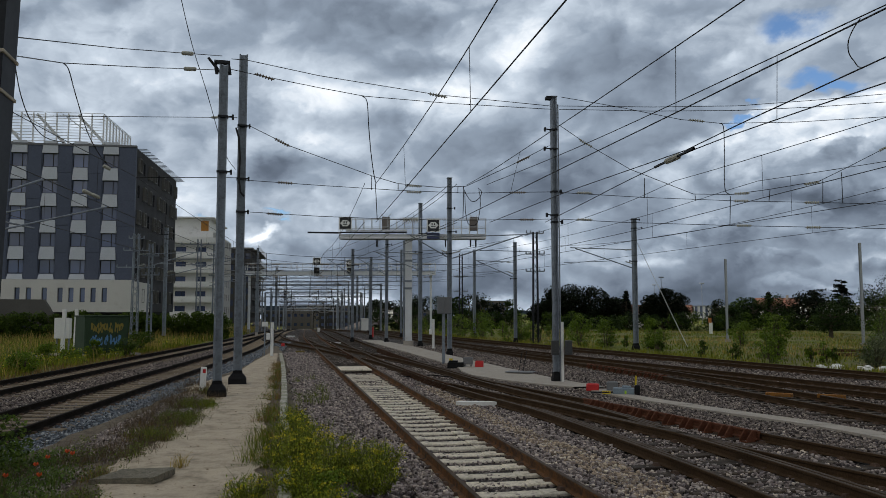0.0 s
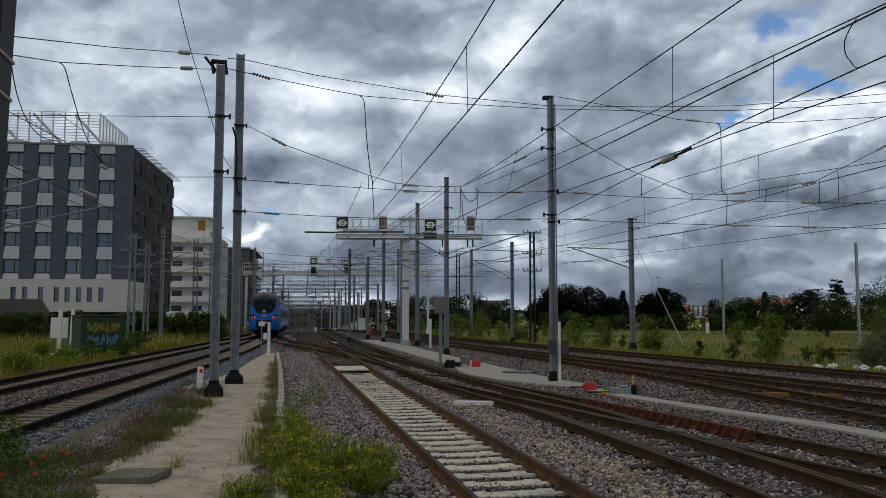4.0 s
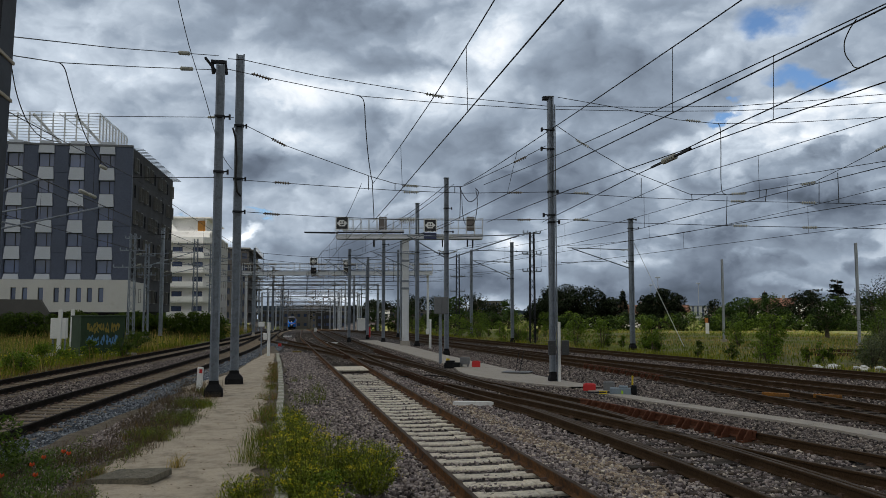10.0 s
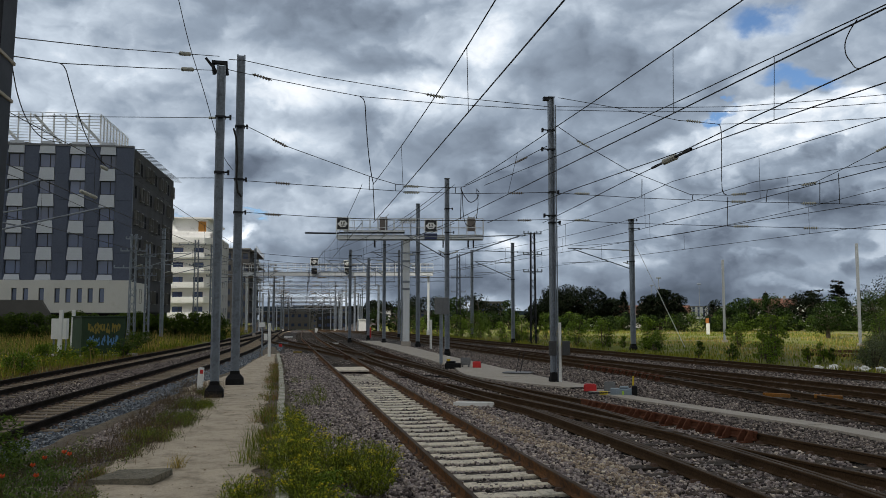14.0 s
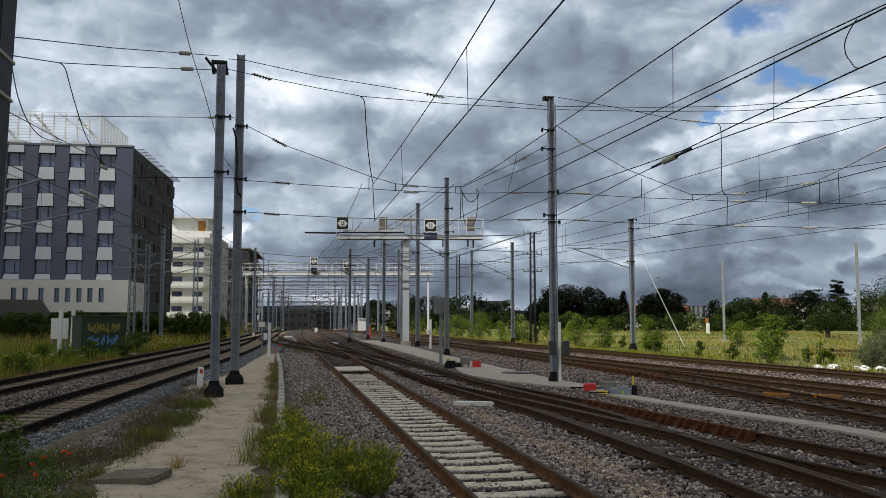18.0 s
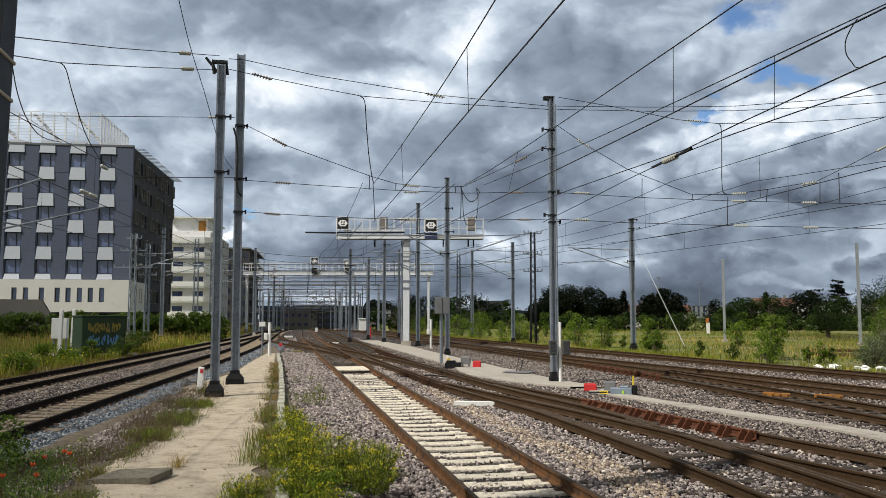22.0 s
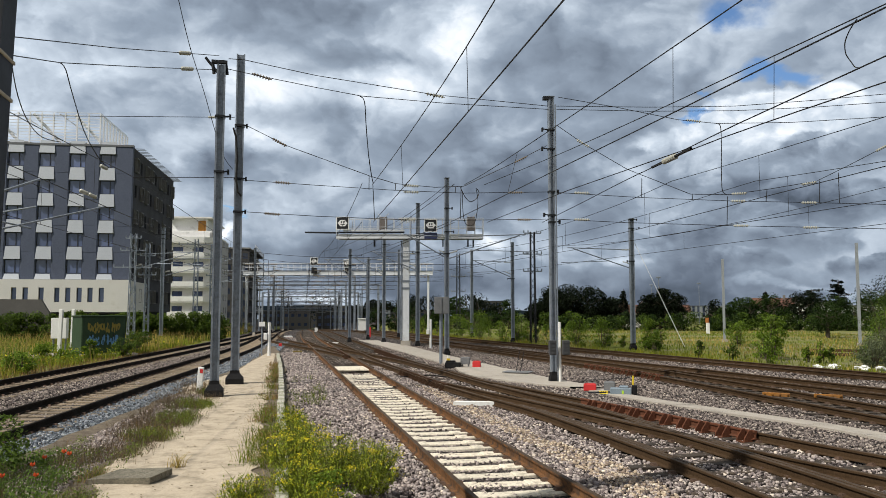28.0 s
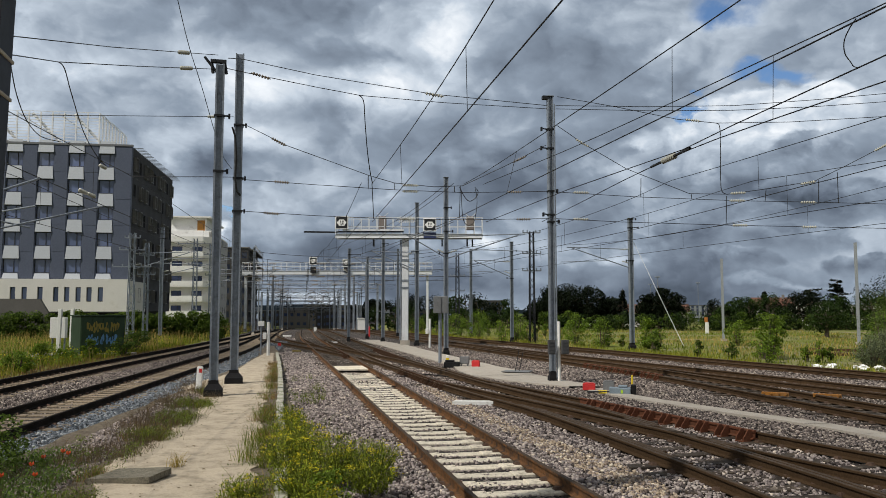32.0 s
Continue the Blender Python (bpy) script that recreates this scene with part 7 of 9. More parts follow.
solid("relay_box", "small red metal box standing on the ballast", "metal box", RED_BOX, [(-0.26, 0.24, -0.16, 0.16, -0.05, 0.27), (-0.20, 0.18, -0.12, 0.12, 0.27, 0.30)], pose(4.62, 25.6, 0.02, 0, 0, -12) @ Matrix.Diagonal((0.78, 0.8, 0.66, 1)), 0.02, "small boxes")
solid("relay_box", "small red metal box beside the points", "metal box", RED_BOX, [(-0.18, 0.18, -0.13, 0.13, -0.05, 0.26), (-0.14, 0.14, -0.1, 0.1, 0.26, 0.285)], pose(1.50, 36.2, 0.02, 0, 0, -8), 0.02, "small boxes")
solid("relay_box", "dark grey metal box beside the switch", "metal box", BOX_GREY, [(-0.3, 0.25, -0.18, 0.18, -0.05, 0.34), (-0.26, 0.2, -0.14, 0.14, 0.34, 0.37)], pose(5.22, 25.5, 0.02, 0, 0, -14) @ Matrix.Diagonal((0.62, 0.7, 0.72, 1)), 0.02, "small boxes")
solid("relay_box", "grey metal box on short legs beside the points", "metal box", BOX_GREY, [(-0.22, 0.2, -0.14, 0.14, 0.10, 0.42), (-0.18, -0.12, -0.1, 0.1, -0.05, 0.1), (0.1, 0.16, -0.1, 0.1, -0.05, 0.1)], pose(1.02, 36.6, 0.02, 0, 0, -8), 0.02, "small boxes")
solid("relay_box", "black point motor casing beside the points", "metal box", TAR, [(-0.35, 0.35, -0.18, 0.18, -0.05, 0.2), (-0.3, 0.1, -0.15, 0.15, 0.2, 0.28)], pose(0.45, 36.4, 0.02, 0, 0, -8), 0.02, "small boxes")
plate = solid("number_plate", "small yellow plate with black bars", "sign plate", YELLOW_PAINT, [(-0.2, 0.2, -0.02, 0.02, 0.0, 0.16)], pose(4.80, 24.4, 0.0, -25, 0, -10) @ Matrix.Scale(0.62, 4), 0.005)
bm = bmesh.new()
for k in range(3):
    box(bm, -0.13 + 0.1 * k, -0.07 + 0.1 * k, -0.03, -0.024, 0.05, 0.12)
part("plain_bar", bm, TAR, plate)
solid("marker_stake", "yellow plastic marker stake by the point machine", "marker stake", YELLOW_PAINT, [(-0.026, 0.026, -0.026, 0.026, -0.05, 0.48)], pose(5.86, 25.2, 0, 0, 2, 0))
dwarf = thing("dwarf_signal", "low yellow and black dwarf signal with a white cap", "dwarf signal", m=pose(0.25, 37.4, 0) @ Matrix.Scale(0.62, 4))
for nm, mat, b in (("stand", TAR, (-0.06, 0.06, -0.06, 0.06, -0.05, 0.32)), ("face", YELLOW_PAINT, (-0.13, 0.13, -0.08, 0.08, 0.32, 0.55)), ("cap", WHITE_PAINT, (-0.09, 0.09, -0.09, 0.09, 0.55, 0.74))):
    bm = bmesh.new()
    box(bm, *b, bevel=0.02)
    part(nm, bm, mat, dwarf)

panel = thing("signal_box", "grey-blue equipment box on a slim steel post", "equipment box", m=pose(-0.1, 39.5, 0, 0, 0, 5))
bm = bmesh.new()
bar(bm, (0, 0, -0.1), (0, 0, 3.15), 0.08, 8)
part("post", bm, STEEL, panel)
for x0 in (-0.32, 0.02):
    bm = bmesh.new()
    box(bm, x0, x0 + 0.36, -0.2 + x0 * 0.1, 0.02, 2.38, 3.2, bevel=0.02)
    part("cabinet", bm, BOX_GREY, panel)
for x, y, h, lab in ((-10.25, 46.0, 2.05, "thin post with a small white plate beside the path"), (-9.62, 45.0, 1.9, "white post with small boxes at the end of the edging"), (-0.85, 56.5, 2.0, "white post with a small box on the apron")):
    p = thing("sign_post", lab, "sign post", "sign posts", m=pose(x, y, 0, 0, 0, 8))
    thin = x < -10
    bm = bmesh.new()
    bar(bm, (0, 0, -0.1), (0, 0, h), 0.04 if thin else 0.085, 8)
    part("post", bm, STEEL if thin else WHITE_PAINT, p)
    if thin:
        bm = bmesh.new()
        box(bm, -0.17, 0.17, -0.09, -0.05, 1.66, 1.92, bevel=0.01)
        part("plate", bm, WHITE_PAINT, p)
    for x0, z0 in ((-0.30, 0.95),) if thin is False else ():
        bm = bmesh.new()
        box(bm, x0, x0 + 0.2, -0.12, 0.05, z0, z0 + 0.36, bevel=0.02)
        part("box", bm, WHITE_PAINT, p)
solid("lineside_hut", "small white lineside equipment hut", "hut", WHITE_PAINT, [(-0.7, 0.7, -0.6, 0.6, -0.05, 1.9), (-0.8, 0.8, -0.7, 0.7, 1.9, 2.02)], pose(-12.6, 128, 0, 0, 0, 9), 0.02)
solid("lineside_box", "small white lineside box beside the tracks", "metal box", WHITE_PAINT, [(-0.4, 0.4, -0.3, 0.3, -0.05, 1.1)], pose(-17.5, 112, 0, 0, 0, 9) @ Matrix.Scale(0.5, 4), 0.02, "small boxes")
solid("lineside_box", "red lineside post beyond the apron", "metal box", RED_BOX, [(-0.15, 0.15, -0.15, 0.15, -0.05, 1.0)], pose(-7.6, 84, 0), 0.02, "small boxes")
solid("lineside_box", "small red box by the crossover", "metal box", RED_BOX, [(-0.2, 0.2, -0.15, 0.15, -0.05, 0.35)], pose(-12.0, 60, 0) @ Matrix.Scale(0.55, 4), 0.02, "small boxes")
solid("lineside_box", "dull yellow cable guard lying by the edging", "cable guard", surface("dull_yellow", (0.20, 0.15, 0.04), 0.7, fine=18, vary=0.3, bump=0.1), [(-0.5, 0.4, -0.1, 0.1, -0.05, 0.12)], pose(-9.0, 50.5, 0.02, 0, 0, 10) @ Matrix.Scale(0.6, 4), 0.02)
small_signal = thing("ground_signal", "small white post with an orange lamp box in the field", "ground signal", m=pose(32.0, 98, 0) @ Matrix.Diagonal((0.7, 0.7, 0.85, 1)))
for nm, mat, b in (("post", WHITE_PAINT, (-0.25, 0.25, -0.2, 0.2, -0.1, 1.5)), ("lamp_box", surface("orange_box", (0.40, 0.15, 0.04), 0.6, fine=9, vary=0.2), (-0.35, 0.1, -0.2, 0.2, 1.5, 2.2)), ("hood", TAR, (0.1, 0.4, -0.2, 0.2, 1.5, 2.2))):
    bm = bmesh.new()
    box(bm, *b, bevel=0.02)
    part(nm, bm, mat, small_signal)

# check rails with paired brackets
LENGTHWISE = Matrix(((1, 0, 0, 0), (0, 0, 1, 0), (0, 1, 0, 0), (0, 0, 0, 1)))
BROWN_GUARD = surface("brown_rust", (0.080, 0.042, 0.024), 0.8, 0.2, fine=22, coarse=2.5, vary=0.35, bump=0.4)


def check_rail(key, off, y0, y1, gap, label, lift=0.03, metal=GUARD):
    path = TRACKS[key]
    c = thing("check_rail", label, "check rail", "check rails")
    ob = rail(path, off, y0, y1, c, metal, "bar")
    ob.location.z = lift
    ob.data.materials[1] = metal
    bm = bmesh.new()
    for d in (-0.10, 0.10):
        prism(bm, [(0, -0.03), (-0.19, -0.03), (-0.19, 0.03), (-0.075, 0.185), (0, 0.185)], d - 0.014, d + 0.014, LENGTHWISE)
    box(bm, -0.20, 0, -0.12, 0.12, -0.045, -0.025)
    me = bpy.data.meshes.new("bracket")
    bm.to_mesh(me)
    bm.free()
    me.materials.append(metal)
    for y in path.run(y0 + 0.15, y1 - 0.1, gap):
        share("bracket", me, Matrix.Translation(path.side(y, off - 0.04)) @ pose(0, 0, 0.004, 0, 0, path.heading(y)), c)
    return c


check_rail("second", 0.66, 15.3, 21.3, 0.62, "red-rusted check rail with paired steel brackets")
check_rail("right", -0.66, 29.5, 36.5, 0.6, "red-rusted check rail along the far track")
check_rail("second", 0.66, 40, 52, 0.6, "brown rusted check rail at the crossing", metal=BROWN_GUARD)
check_rail("near", 0.66, 43, 52, 0.6, "brown rusted check rail inside the pale-sleeper track", metal=BROWN_GUARD)
check_rail("branch", -0.66, 26, 33, 0.6, "brown rusted check rail of the branch", metal=BROWN_GUARD)
# closure rails and switch blades of the points
blades_of = thing("switch_blade", "pair of dark switch blades lying beside the rails", "switch blade", "switch blades")
for key, off, y0, y1 in (("branch", -0.66, 12.5, 20.5), ("branch", -0.58, 13.5, 19.5), ("second", -0.66, 14.0, 22.0), ("branch", 0.64, 10.0, 17.5), ("branch", 0.86, 16.5, 26.0), ("second", 0.86, 23.0, 33.0), ("near", 0.86, 34.0, 46.0)):
    rail(TRACKS[key], off, y0, y1, blades_of, DARK_RAIL, "blade")
for x, y, a in (((9.4, 23.04, 0.05), 0, -30), ((10.65, 22.58, 0.05), 0, -28)):
    bm = bmesh.new()
    box(bm, -0.36, 0.36, -0.05, 0.05, -0.02, 0.085, bevel=0.01)
    for k in range(4):
        bar(bm, (-0.3 + 0.2 * k, -0.05, 0.06), (-0.3 + 0.2 * k, -0.09, 0.06), 0.03, 6)
    tagged(part("joint_bar", bm, ORANGE_PAD, m=pose(x[0], x[1], 0.085, 0, 0, a)), "orange rusted insulated joint bars bolted to the rail", "joint bar", "joint bars")


# cables lying in the ballast
def cable(pts, r, label):
    bm = bmesh.new()
    tube(bm, pts, r, 6)
    return tagged(part("cable", bm, TAR), label, "cable", "cables")


cable([(0.23, 30.24, 0.04), (-0.52, 31.08, 0.06), (-1.76, 30.24, 0.04)], 0.02, "thin black cable between the tracks")
stay = thing("stay_wire", "pale slanting stay wire anchored in the weeds", "stay wire")
wire("stay", [(13.33, 56.0, 7.3), (16.06, 54.0, 0.19)], 0.02, stay)
bpy.data.objects["stay"].data.materials[0] = WHITE_STEEL
rods = thing("cover_plate", "steel cover plate with upright rods on the apron", "cover plate", m=pose(3.0, 32.6, 0.06, 0, 0, -20))
bm = bmesh.new()
box(bm, -0.55, 0.55, -0.4, 0.4, 0, 0.03, bevel=0.005)
part("plate", bm, BOX_GREY, rods)
for x in (-0.08, 0.10):
    bm = bmesh.new()
    bar(bm, (x, 0, 0), (x + 0.16, 0, 0.85), 0.014)
    part("rod", bm, DARK_STEEL, rods)

# green cabinet with painted colours
cab = thing("equipment_cabinet", "dark green metal equipment cabinet with blue and yellow sprayed shapes", "cabinet", m=pose(-21.1, 47.4, 0, 0, 0, 42))
bm = bmesh.new()
box(bm, 0, 2.55, 0, 1.7, -0.1, 2.2, bevel=0.02)
part("body", bm, GREEN_METAL, cab)
bm = bmesh.new()
box(bm, -0.08, 2.63, -0.08, 1.78, 2.2, 2.28, bevel=0.02)
part("roof", bm, GREEN_METAL, cab)
for k in range(4):
    bm = bmesh.new()
    box(bm, 0.04 + 0.63 * k, 0.64 + 0.63 * k, -0.03, 0.0, 0.1, 2.12, bevel=0.008)
    d = part("door", bm, GREEN_METAL, cab)
    bm = bmesh.new()
    box(bm, 0.55 + 0.63 * k, 0.58 + 0.63 * k, -0.06, -0.031, 1.0, 1.2)
    part("handle", bm, DARK_STEEL, d)
paint_blue, paint_yellow = plain("blue_spray", (0.10, 0.22, 0.38), 0.7), plain("yellow_spray", (0.23, 0.18, 0.04), 0.7)
UPRIGHT = Matrix(((1, 0, 0, 0), (0, 0, -1, 0), (0, 1, 0, 0), (0, 0, 0, 1)))
for k in range(7):
    for z, hz, mat, ph in ((0.80, 0.33, paint_blue, 0.4), (1.55, 0.36, paint_yellow, 2.2)):
        x = 0.42 + 0.27 * k + 0.05 * math.sin(k * 5 + ph)
        out = 0.032 + 0.002 * (k % 2)
        ring = []
        for j in range(18):
            a = 2 * math.pi * j / 18
            r = 0.78 + 0.26 * math.sin((2 + k % 3) * a + k * 1.9 + ph) + 0.12 * math.sin(5 * a + k * 0.7 + ph)
            ring.append((x + 0.145 * r * math.cos(a), z + 0.06 * math.sin(k * 2.1 + ph) + hz * r * math.sin(a)))
        bm = bmesh.new()
        prism(bm, ring, out, out + 0.002, UPRIGHT)
        part("sprayed_shape", bm, mat, cab)
        bm = bmesh.new()
        dx, dz = 0.03 * math.sin(k * 3.3 + ph), 0.11 * math.sin(k * 1.7 + ph)
        prism(bm, [(x - 0.02 + dx, z - 0.13 + dz), (x + 0.035 + dx, z - 0.10 + dz), (x + 0.045 + dx, z + 0.12 + dz), (x - 0.015 + dx, z + 0.09 + dz)], out + 0.004, out + 0.006, UPRIGHT)
        part("sprayed_shape", bm, GREEN_METAL, cab)
bm = bmesh.new()
box(bm, -2.2, 3.1, -0.6, 2.3, -0.16, 0.02)
part("plinth", bm, PALE, cab)
for x, y, h in ((-24.4, 51.7, 2.65), (-27.4, 60.0, 2.7)):
    bm = bmesh.new()
    box(bm, -0.11, 0.11, -0.11, 0.11, -0.1, h, bevel=0.02)
    tagged(part("white_post", bm, WHITE_PAINT, m=pose(x, y, 0, 0, 1.2, 6)), "square white post on the grassy bank", "post", "white posts")
wbox = thing("meter_box", "white metal box on legs beside the posts", "metal box", m=pose(-25.3, 53.6, 0, 0, 0, 8))
bm = bmesh.new()
box(bm, -0.48, 0.48, -0.25, 0.25, 0.75, 2.1, bevel=0.02)
part("body", bm, WHITE_PAINT, wbox)
for x in (-0.4, 0.36):
    bm = bmesh.new()
    box(bm, x, x + 0.06, -0.1, 0.1, -0.1, 0.75)
    part("leg", bm, STEEL, wbox)

# rubble and bags beside the siding
rng2 = np.random.default_rng(11)
for k in range(9):
    x, y = (17.0, 36.0) if k < 5 else (18.5, 35.4)
    bm = bmesh.new()
    bmesh.ops.create_icosphere(bm, subdivisions=2, radius=0.19)
    for v in bm.verts:
        v.co *= 1 + 0.9 * noise.noise(v.co * 9 + Vector((k * 3.1, 0, 0)))
        v.co.z *= 0.6
    tagged(part("rubble_bag", bm, WHITE_PAINT, m=pose(x + rng2.uniform(-0.45, 0.45), y + rng2.uniform(-0.4, 0.4), 0.03, 0, 0, rng2.uniform(0, 180)) @ Matrix.Scale(rng2.uniform(0.7, 1.25), 4)), "crumpled white sack dumped beside the siding", "sack", "white sacks")
# an old overgrown siding in the field
for off in (0, 1.5, 5.0, 6.5):
    bm = bmesh.new()
    beam(bm, (22.2 + off * 0.35, 48.5 + off * 1.1, -0.06), (38 + off * 0.35, 41.5 + off * 1.1, -0.06), 0.07, 0.12)
    tagged(part("old_rail", bm, BROWN_GUARD), "old rusty rail lying in the weeds", "rail", "old rails")
for x, y in ((40, 150), (49, 190), (57, 180)):
    lamp = thing("street_lamp", "tall slender street lamp above the trees", "street lamp", "street lamps", m=pose(x, y, 0))
    bm = bmesh.new()
    bar(bm, (0, 0, 0), (0, 0, 9.0), 0.09, 6, 0.06)
    part("pole", bm, STEEL, lamp)
    bm = bmesh.new()
    box(bm, -0.45, 0.45, -0.15, 0.15, 8.95, 9.2, bevel=0.04)
    part("head", bm, STEEL, lamp)

# ---- plants of the path ----
def weeds(name, p, h, w, mat, label, lean=0.45):
    return tagged(blades(name, p, h, w, mat, lean), label, "weeds", kind="stuff")


LEFT_A = Path([(8, -6.5), (12, -6.35), (15, -6.4), (20, -7.3), (28, -8.75)])
LEFT_B = Path([(8, -4.3), (11, -5.0), (14.7, -5.4), (18.5, -5.85), (22, -6.5), (28, -8.0)])
LITTLE_LEAF = foliage("small_green_leaf", (0.12, 0.165, 0.032), 0.55)
TWIG = foliage("dark_twig", (0.125, 0.096, 0.068), 0.5)


def tufts(n, lo, hi, y0, y1, per, spread, scale=0.8, keep=0.0, z=0.03):
    """Roots in loose clumps of uneven size."""
    c = patchy(scatter(n, lo, hi, y0, y1, z), scale, keep)
    out = []
    for q in c:
        k = int(per * rng.uniform(0.3, 1.7))
        out.append(q + rng.normal(0, spread * rng.uniform(0.5, 1.4), (k, 3)) * np.array([1, 1, 0]))
    return np.concatenate(out)


def leafy(p, height, size, mat, label):
    p = np.repeat(p, 5, 0)
    p = p + np.stack([rng.normal(0, 0.03, len(p)), rng.normal(0, 0.03, len(p)), height * rng.uniform(0.1, 1.0, len(p)) ** 1.3], 1)
    return tagged(quads("low_leaves", p, size, mat, slim=0.5), label, "weeds", kind="stuff")


LEFT_M = Path([(y, 0.45 * LEFT_A.at(y)[0] + 0.55 * LEFT_B.at(y)[0]) for y in range(8, 29, 2)])
LEFT_W = Path([(y, LEFT_B.at(y)[0] + 0.35) for y in range(8, 29, 2)])
weeds("weeds", tufts(520, LEFT_A, LEFT_W, 9, 27, 16, 0.10, 0.7, -0.25), 0.24, 0.006, TWIG, "dark dead stalks in the stones between track and path", 1.1)
weeds("weeds", tufts(70, LEFT_A, LEFT_B, 9, 27, 14, 0.08, 0.9, -0.1), 0.42, 0.006, TWIG, "tall brown dead stalks between track and path", 0.8)
weeds("weeds", tufts(260, LEFT_M, LEFT_W, 9, 27, 22, 0.09, 0.6, 0.0), 0.20, 0.009, GRASS_GREEN, "green grass tufts along the edge of the path", 0.9)
weeds("weeds", tufts(90, LEFT_M, LEFT_W, 10, 27, 18, 0.08, 0.8, 0.0), 0.20, 0.009, RUSSET, "rusty dry grass tufts along the edge of the path", 0.9)
leafy(tufts(300, LEFT_M, LEFT_W, 9, 24, 14, 0.10, 0.6, 0.0), 0.18, 0.035, LITTLE_LEAF, "low leafy green weeds along the edge of the path")
leafy(tufts(60, LEFT_A, LEFT_B, 9, 22, 10, 0.12, 0.9, 0.1), 0.14, 0.03, TWIG, "withered brown weeds in the stones")
LEFT_C = Path([(8, -7.6), (11, -7.2), (14, -7.4)])
DEEP = foliage("deep_green_weed", (0.085, 0.145, 0.030), 0.5)
POPPY_R = Path([(8, -4.5), (11, -5.15), (14, -6.4)])
weeds("weeds", tufts(70, LEFT_C, POPPY_R, 8.0, 12.8, 18, 0.10, 0.8, -0.3), 0.30, 0.010, DEEP, "green weeds round the poppies", 0.7)
leafy(tufts(200, LEFT_C, POPPY_R, 8.0, 13.2, 16, 0.13, 0.8, -0.35), 0.24, 0.045, DEEP, "leafy green weeds round the poppies")
GAP_R = Path([(y, WALK_L.at(y)[0] + 0.1) for y in range(8, 17, 2)])
leafy(tufts(110, POPPY_R, GAP_R, 8.5, 15, 14, 0.11, 0.9, -0.15), 0.15, 0.035, LITTLE_LEAF, "low green weeds between poppies and path")
weeds("weeds", tufts(120, POPPY_R, GAP_R, 8.5, 15, 14, 0.10, 0.9, -0.15), 0.2, 0.007, TWIG, "dead stalks between poppies and path", 1.0)
KR = Path([(y, KERB_LINE.at(y)[0] - 0.1) for y in range(8, 47, 3)])
KL = Path([(y, WALK_R.at(y)[0] - 0.15) for y in range(8, 47, 3)])
weeds("weeds", tufts(130, KL, KR, 15, 38, 16, 0.08, 0.7, -0.1), 0.22, 0.009, RUSSET, "russet dry grass along the edging stones", 0.9)
weeds("weeds", tufts(90, KL, KR, 8.3, 16, 14, 0.10, 0.7, -0.4), 0.14, 0.007, GRASS_DRY, "short dry grass at the crumbling edge of the path", 1.1)
leafy(tufts(60, KL, KR, 8.3, 14, 12, 0.10, 0.7, -0.4), 0.10, 0.03, LITTLE_LEAF, "small green weeds at the crumbling edge of the path")
weeds("weeds", tufts(60, KL, KR, 12, 38, 16, 0.09, 0.8, 0.0), 0.25, 0.009, GRASS_GREEN, "green grass along the edging stones", 0.9)
leafy(tufts(60, KL, KR, 10, 36, 12, 0.10, 0.8, -0.1), 0.16, 0.035, LITTLE_LEAF, "low leafy weeds along the edging stones")
weeds("weeds", tufts(60, Path([(8, -2.4), (20, -4.4), (30, -6.4)]), Path([(8, -1.2), (20, -3.6), (30, -5.8)]), 8.6, 20, 20, 0.10, 0.7, 0.0), 0.34, 0.009, GRASS_GREEN, "green grass growing over the edging stones", 0.8)
K_R1, K_R2 = Path([(12, -2.0), (30, -5.7)]), Path([(12, -1.0), (30, -4.7)])
weeds("weeds", tufts(46, K_R1, K_R2, 13, 30, 16, 0.09, 0.8, 0.0, 0.0), 0.26, 0.010, GRASS_GREEN, "sparse green weeds in the ballast", 0.9)
leafy(tufts(40, K_R1, K_R2, 13, 30, 14, 0.10, 0.8, 0.0, 0.0), 0.22, 0.035, LITTLE_LEAF, "leafy weeds in the ballast")


def yellow_bush(x, y, h, r, n_stem, label):
    t = thing("flower_bush", label, "flowering bush", "flowering bushes", m=pose(x, y, 0.02))
    roots = np.zeros((n_stem, 3))
    a, q = rng.uniform(0, 2 * math.pi, n_stem), r * np.sqrt(rng.uniform(0, 1, n_stem))
    tips = np.stack([q * np.cos(a), q * np.sin(a), h * rng.uniform(0.55, 1.05, n_stem) * (1 - 0.35 * (q / r) ** 2)], 1)
    roots[:, :2] = tips[:, :2] * 0.45
    bm = bmesh.new()
    for p, s in zip(roots, tips):
        mid = (p + s) / 2 + rng.normal(0, 0.03, 3)
        tube(bm, [p, mid, s], 0.0032, 3)
    part("stem", bm, foliage("olive_stem", (0.13, 0.15, 0.045), 0.4), t)
    u = rng.uniform(0.15, 1.0, (n_stem, 24, 1))
    leaves = (roots[:, None, :] * (1 - u) + tips[:, None, :] * u).reshape(-1, 3) + rng.normal(0, 0.028, (n_stem * 24, 3))
    fol = quads("foliage", leaves, 0.05, foliage("olive_leaf", (0.215, 0.275, 0.030), 0.55), t, slim=0.3)
    k = rng.choice(rng.integers(0, n_stem, max(8, n_stem // 3)), n_stem * 3)
    fol["kind"] = "stuff"
    flo = quads("blossom", tips[k] + rng.normal(0, 0.03, (len(k), 3)) * np.array([1, 1, 0.5]), 0.023, YELLOW, t, slim=0.9)
    flo["kind"] = "stuff"


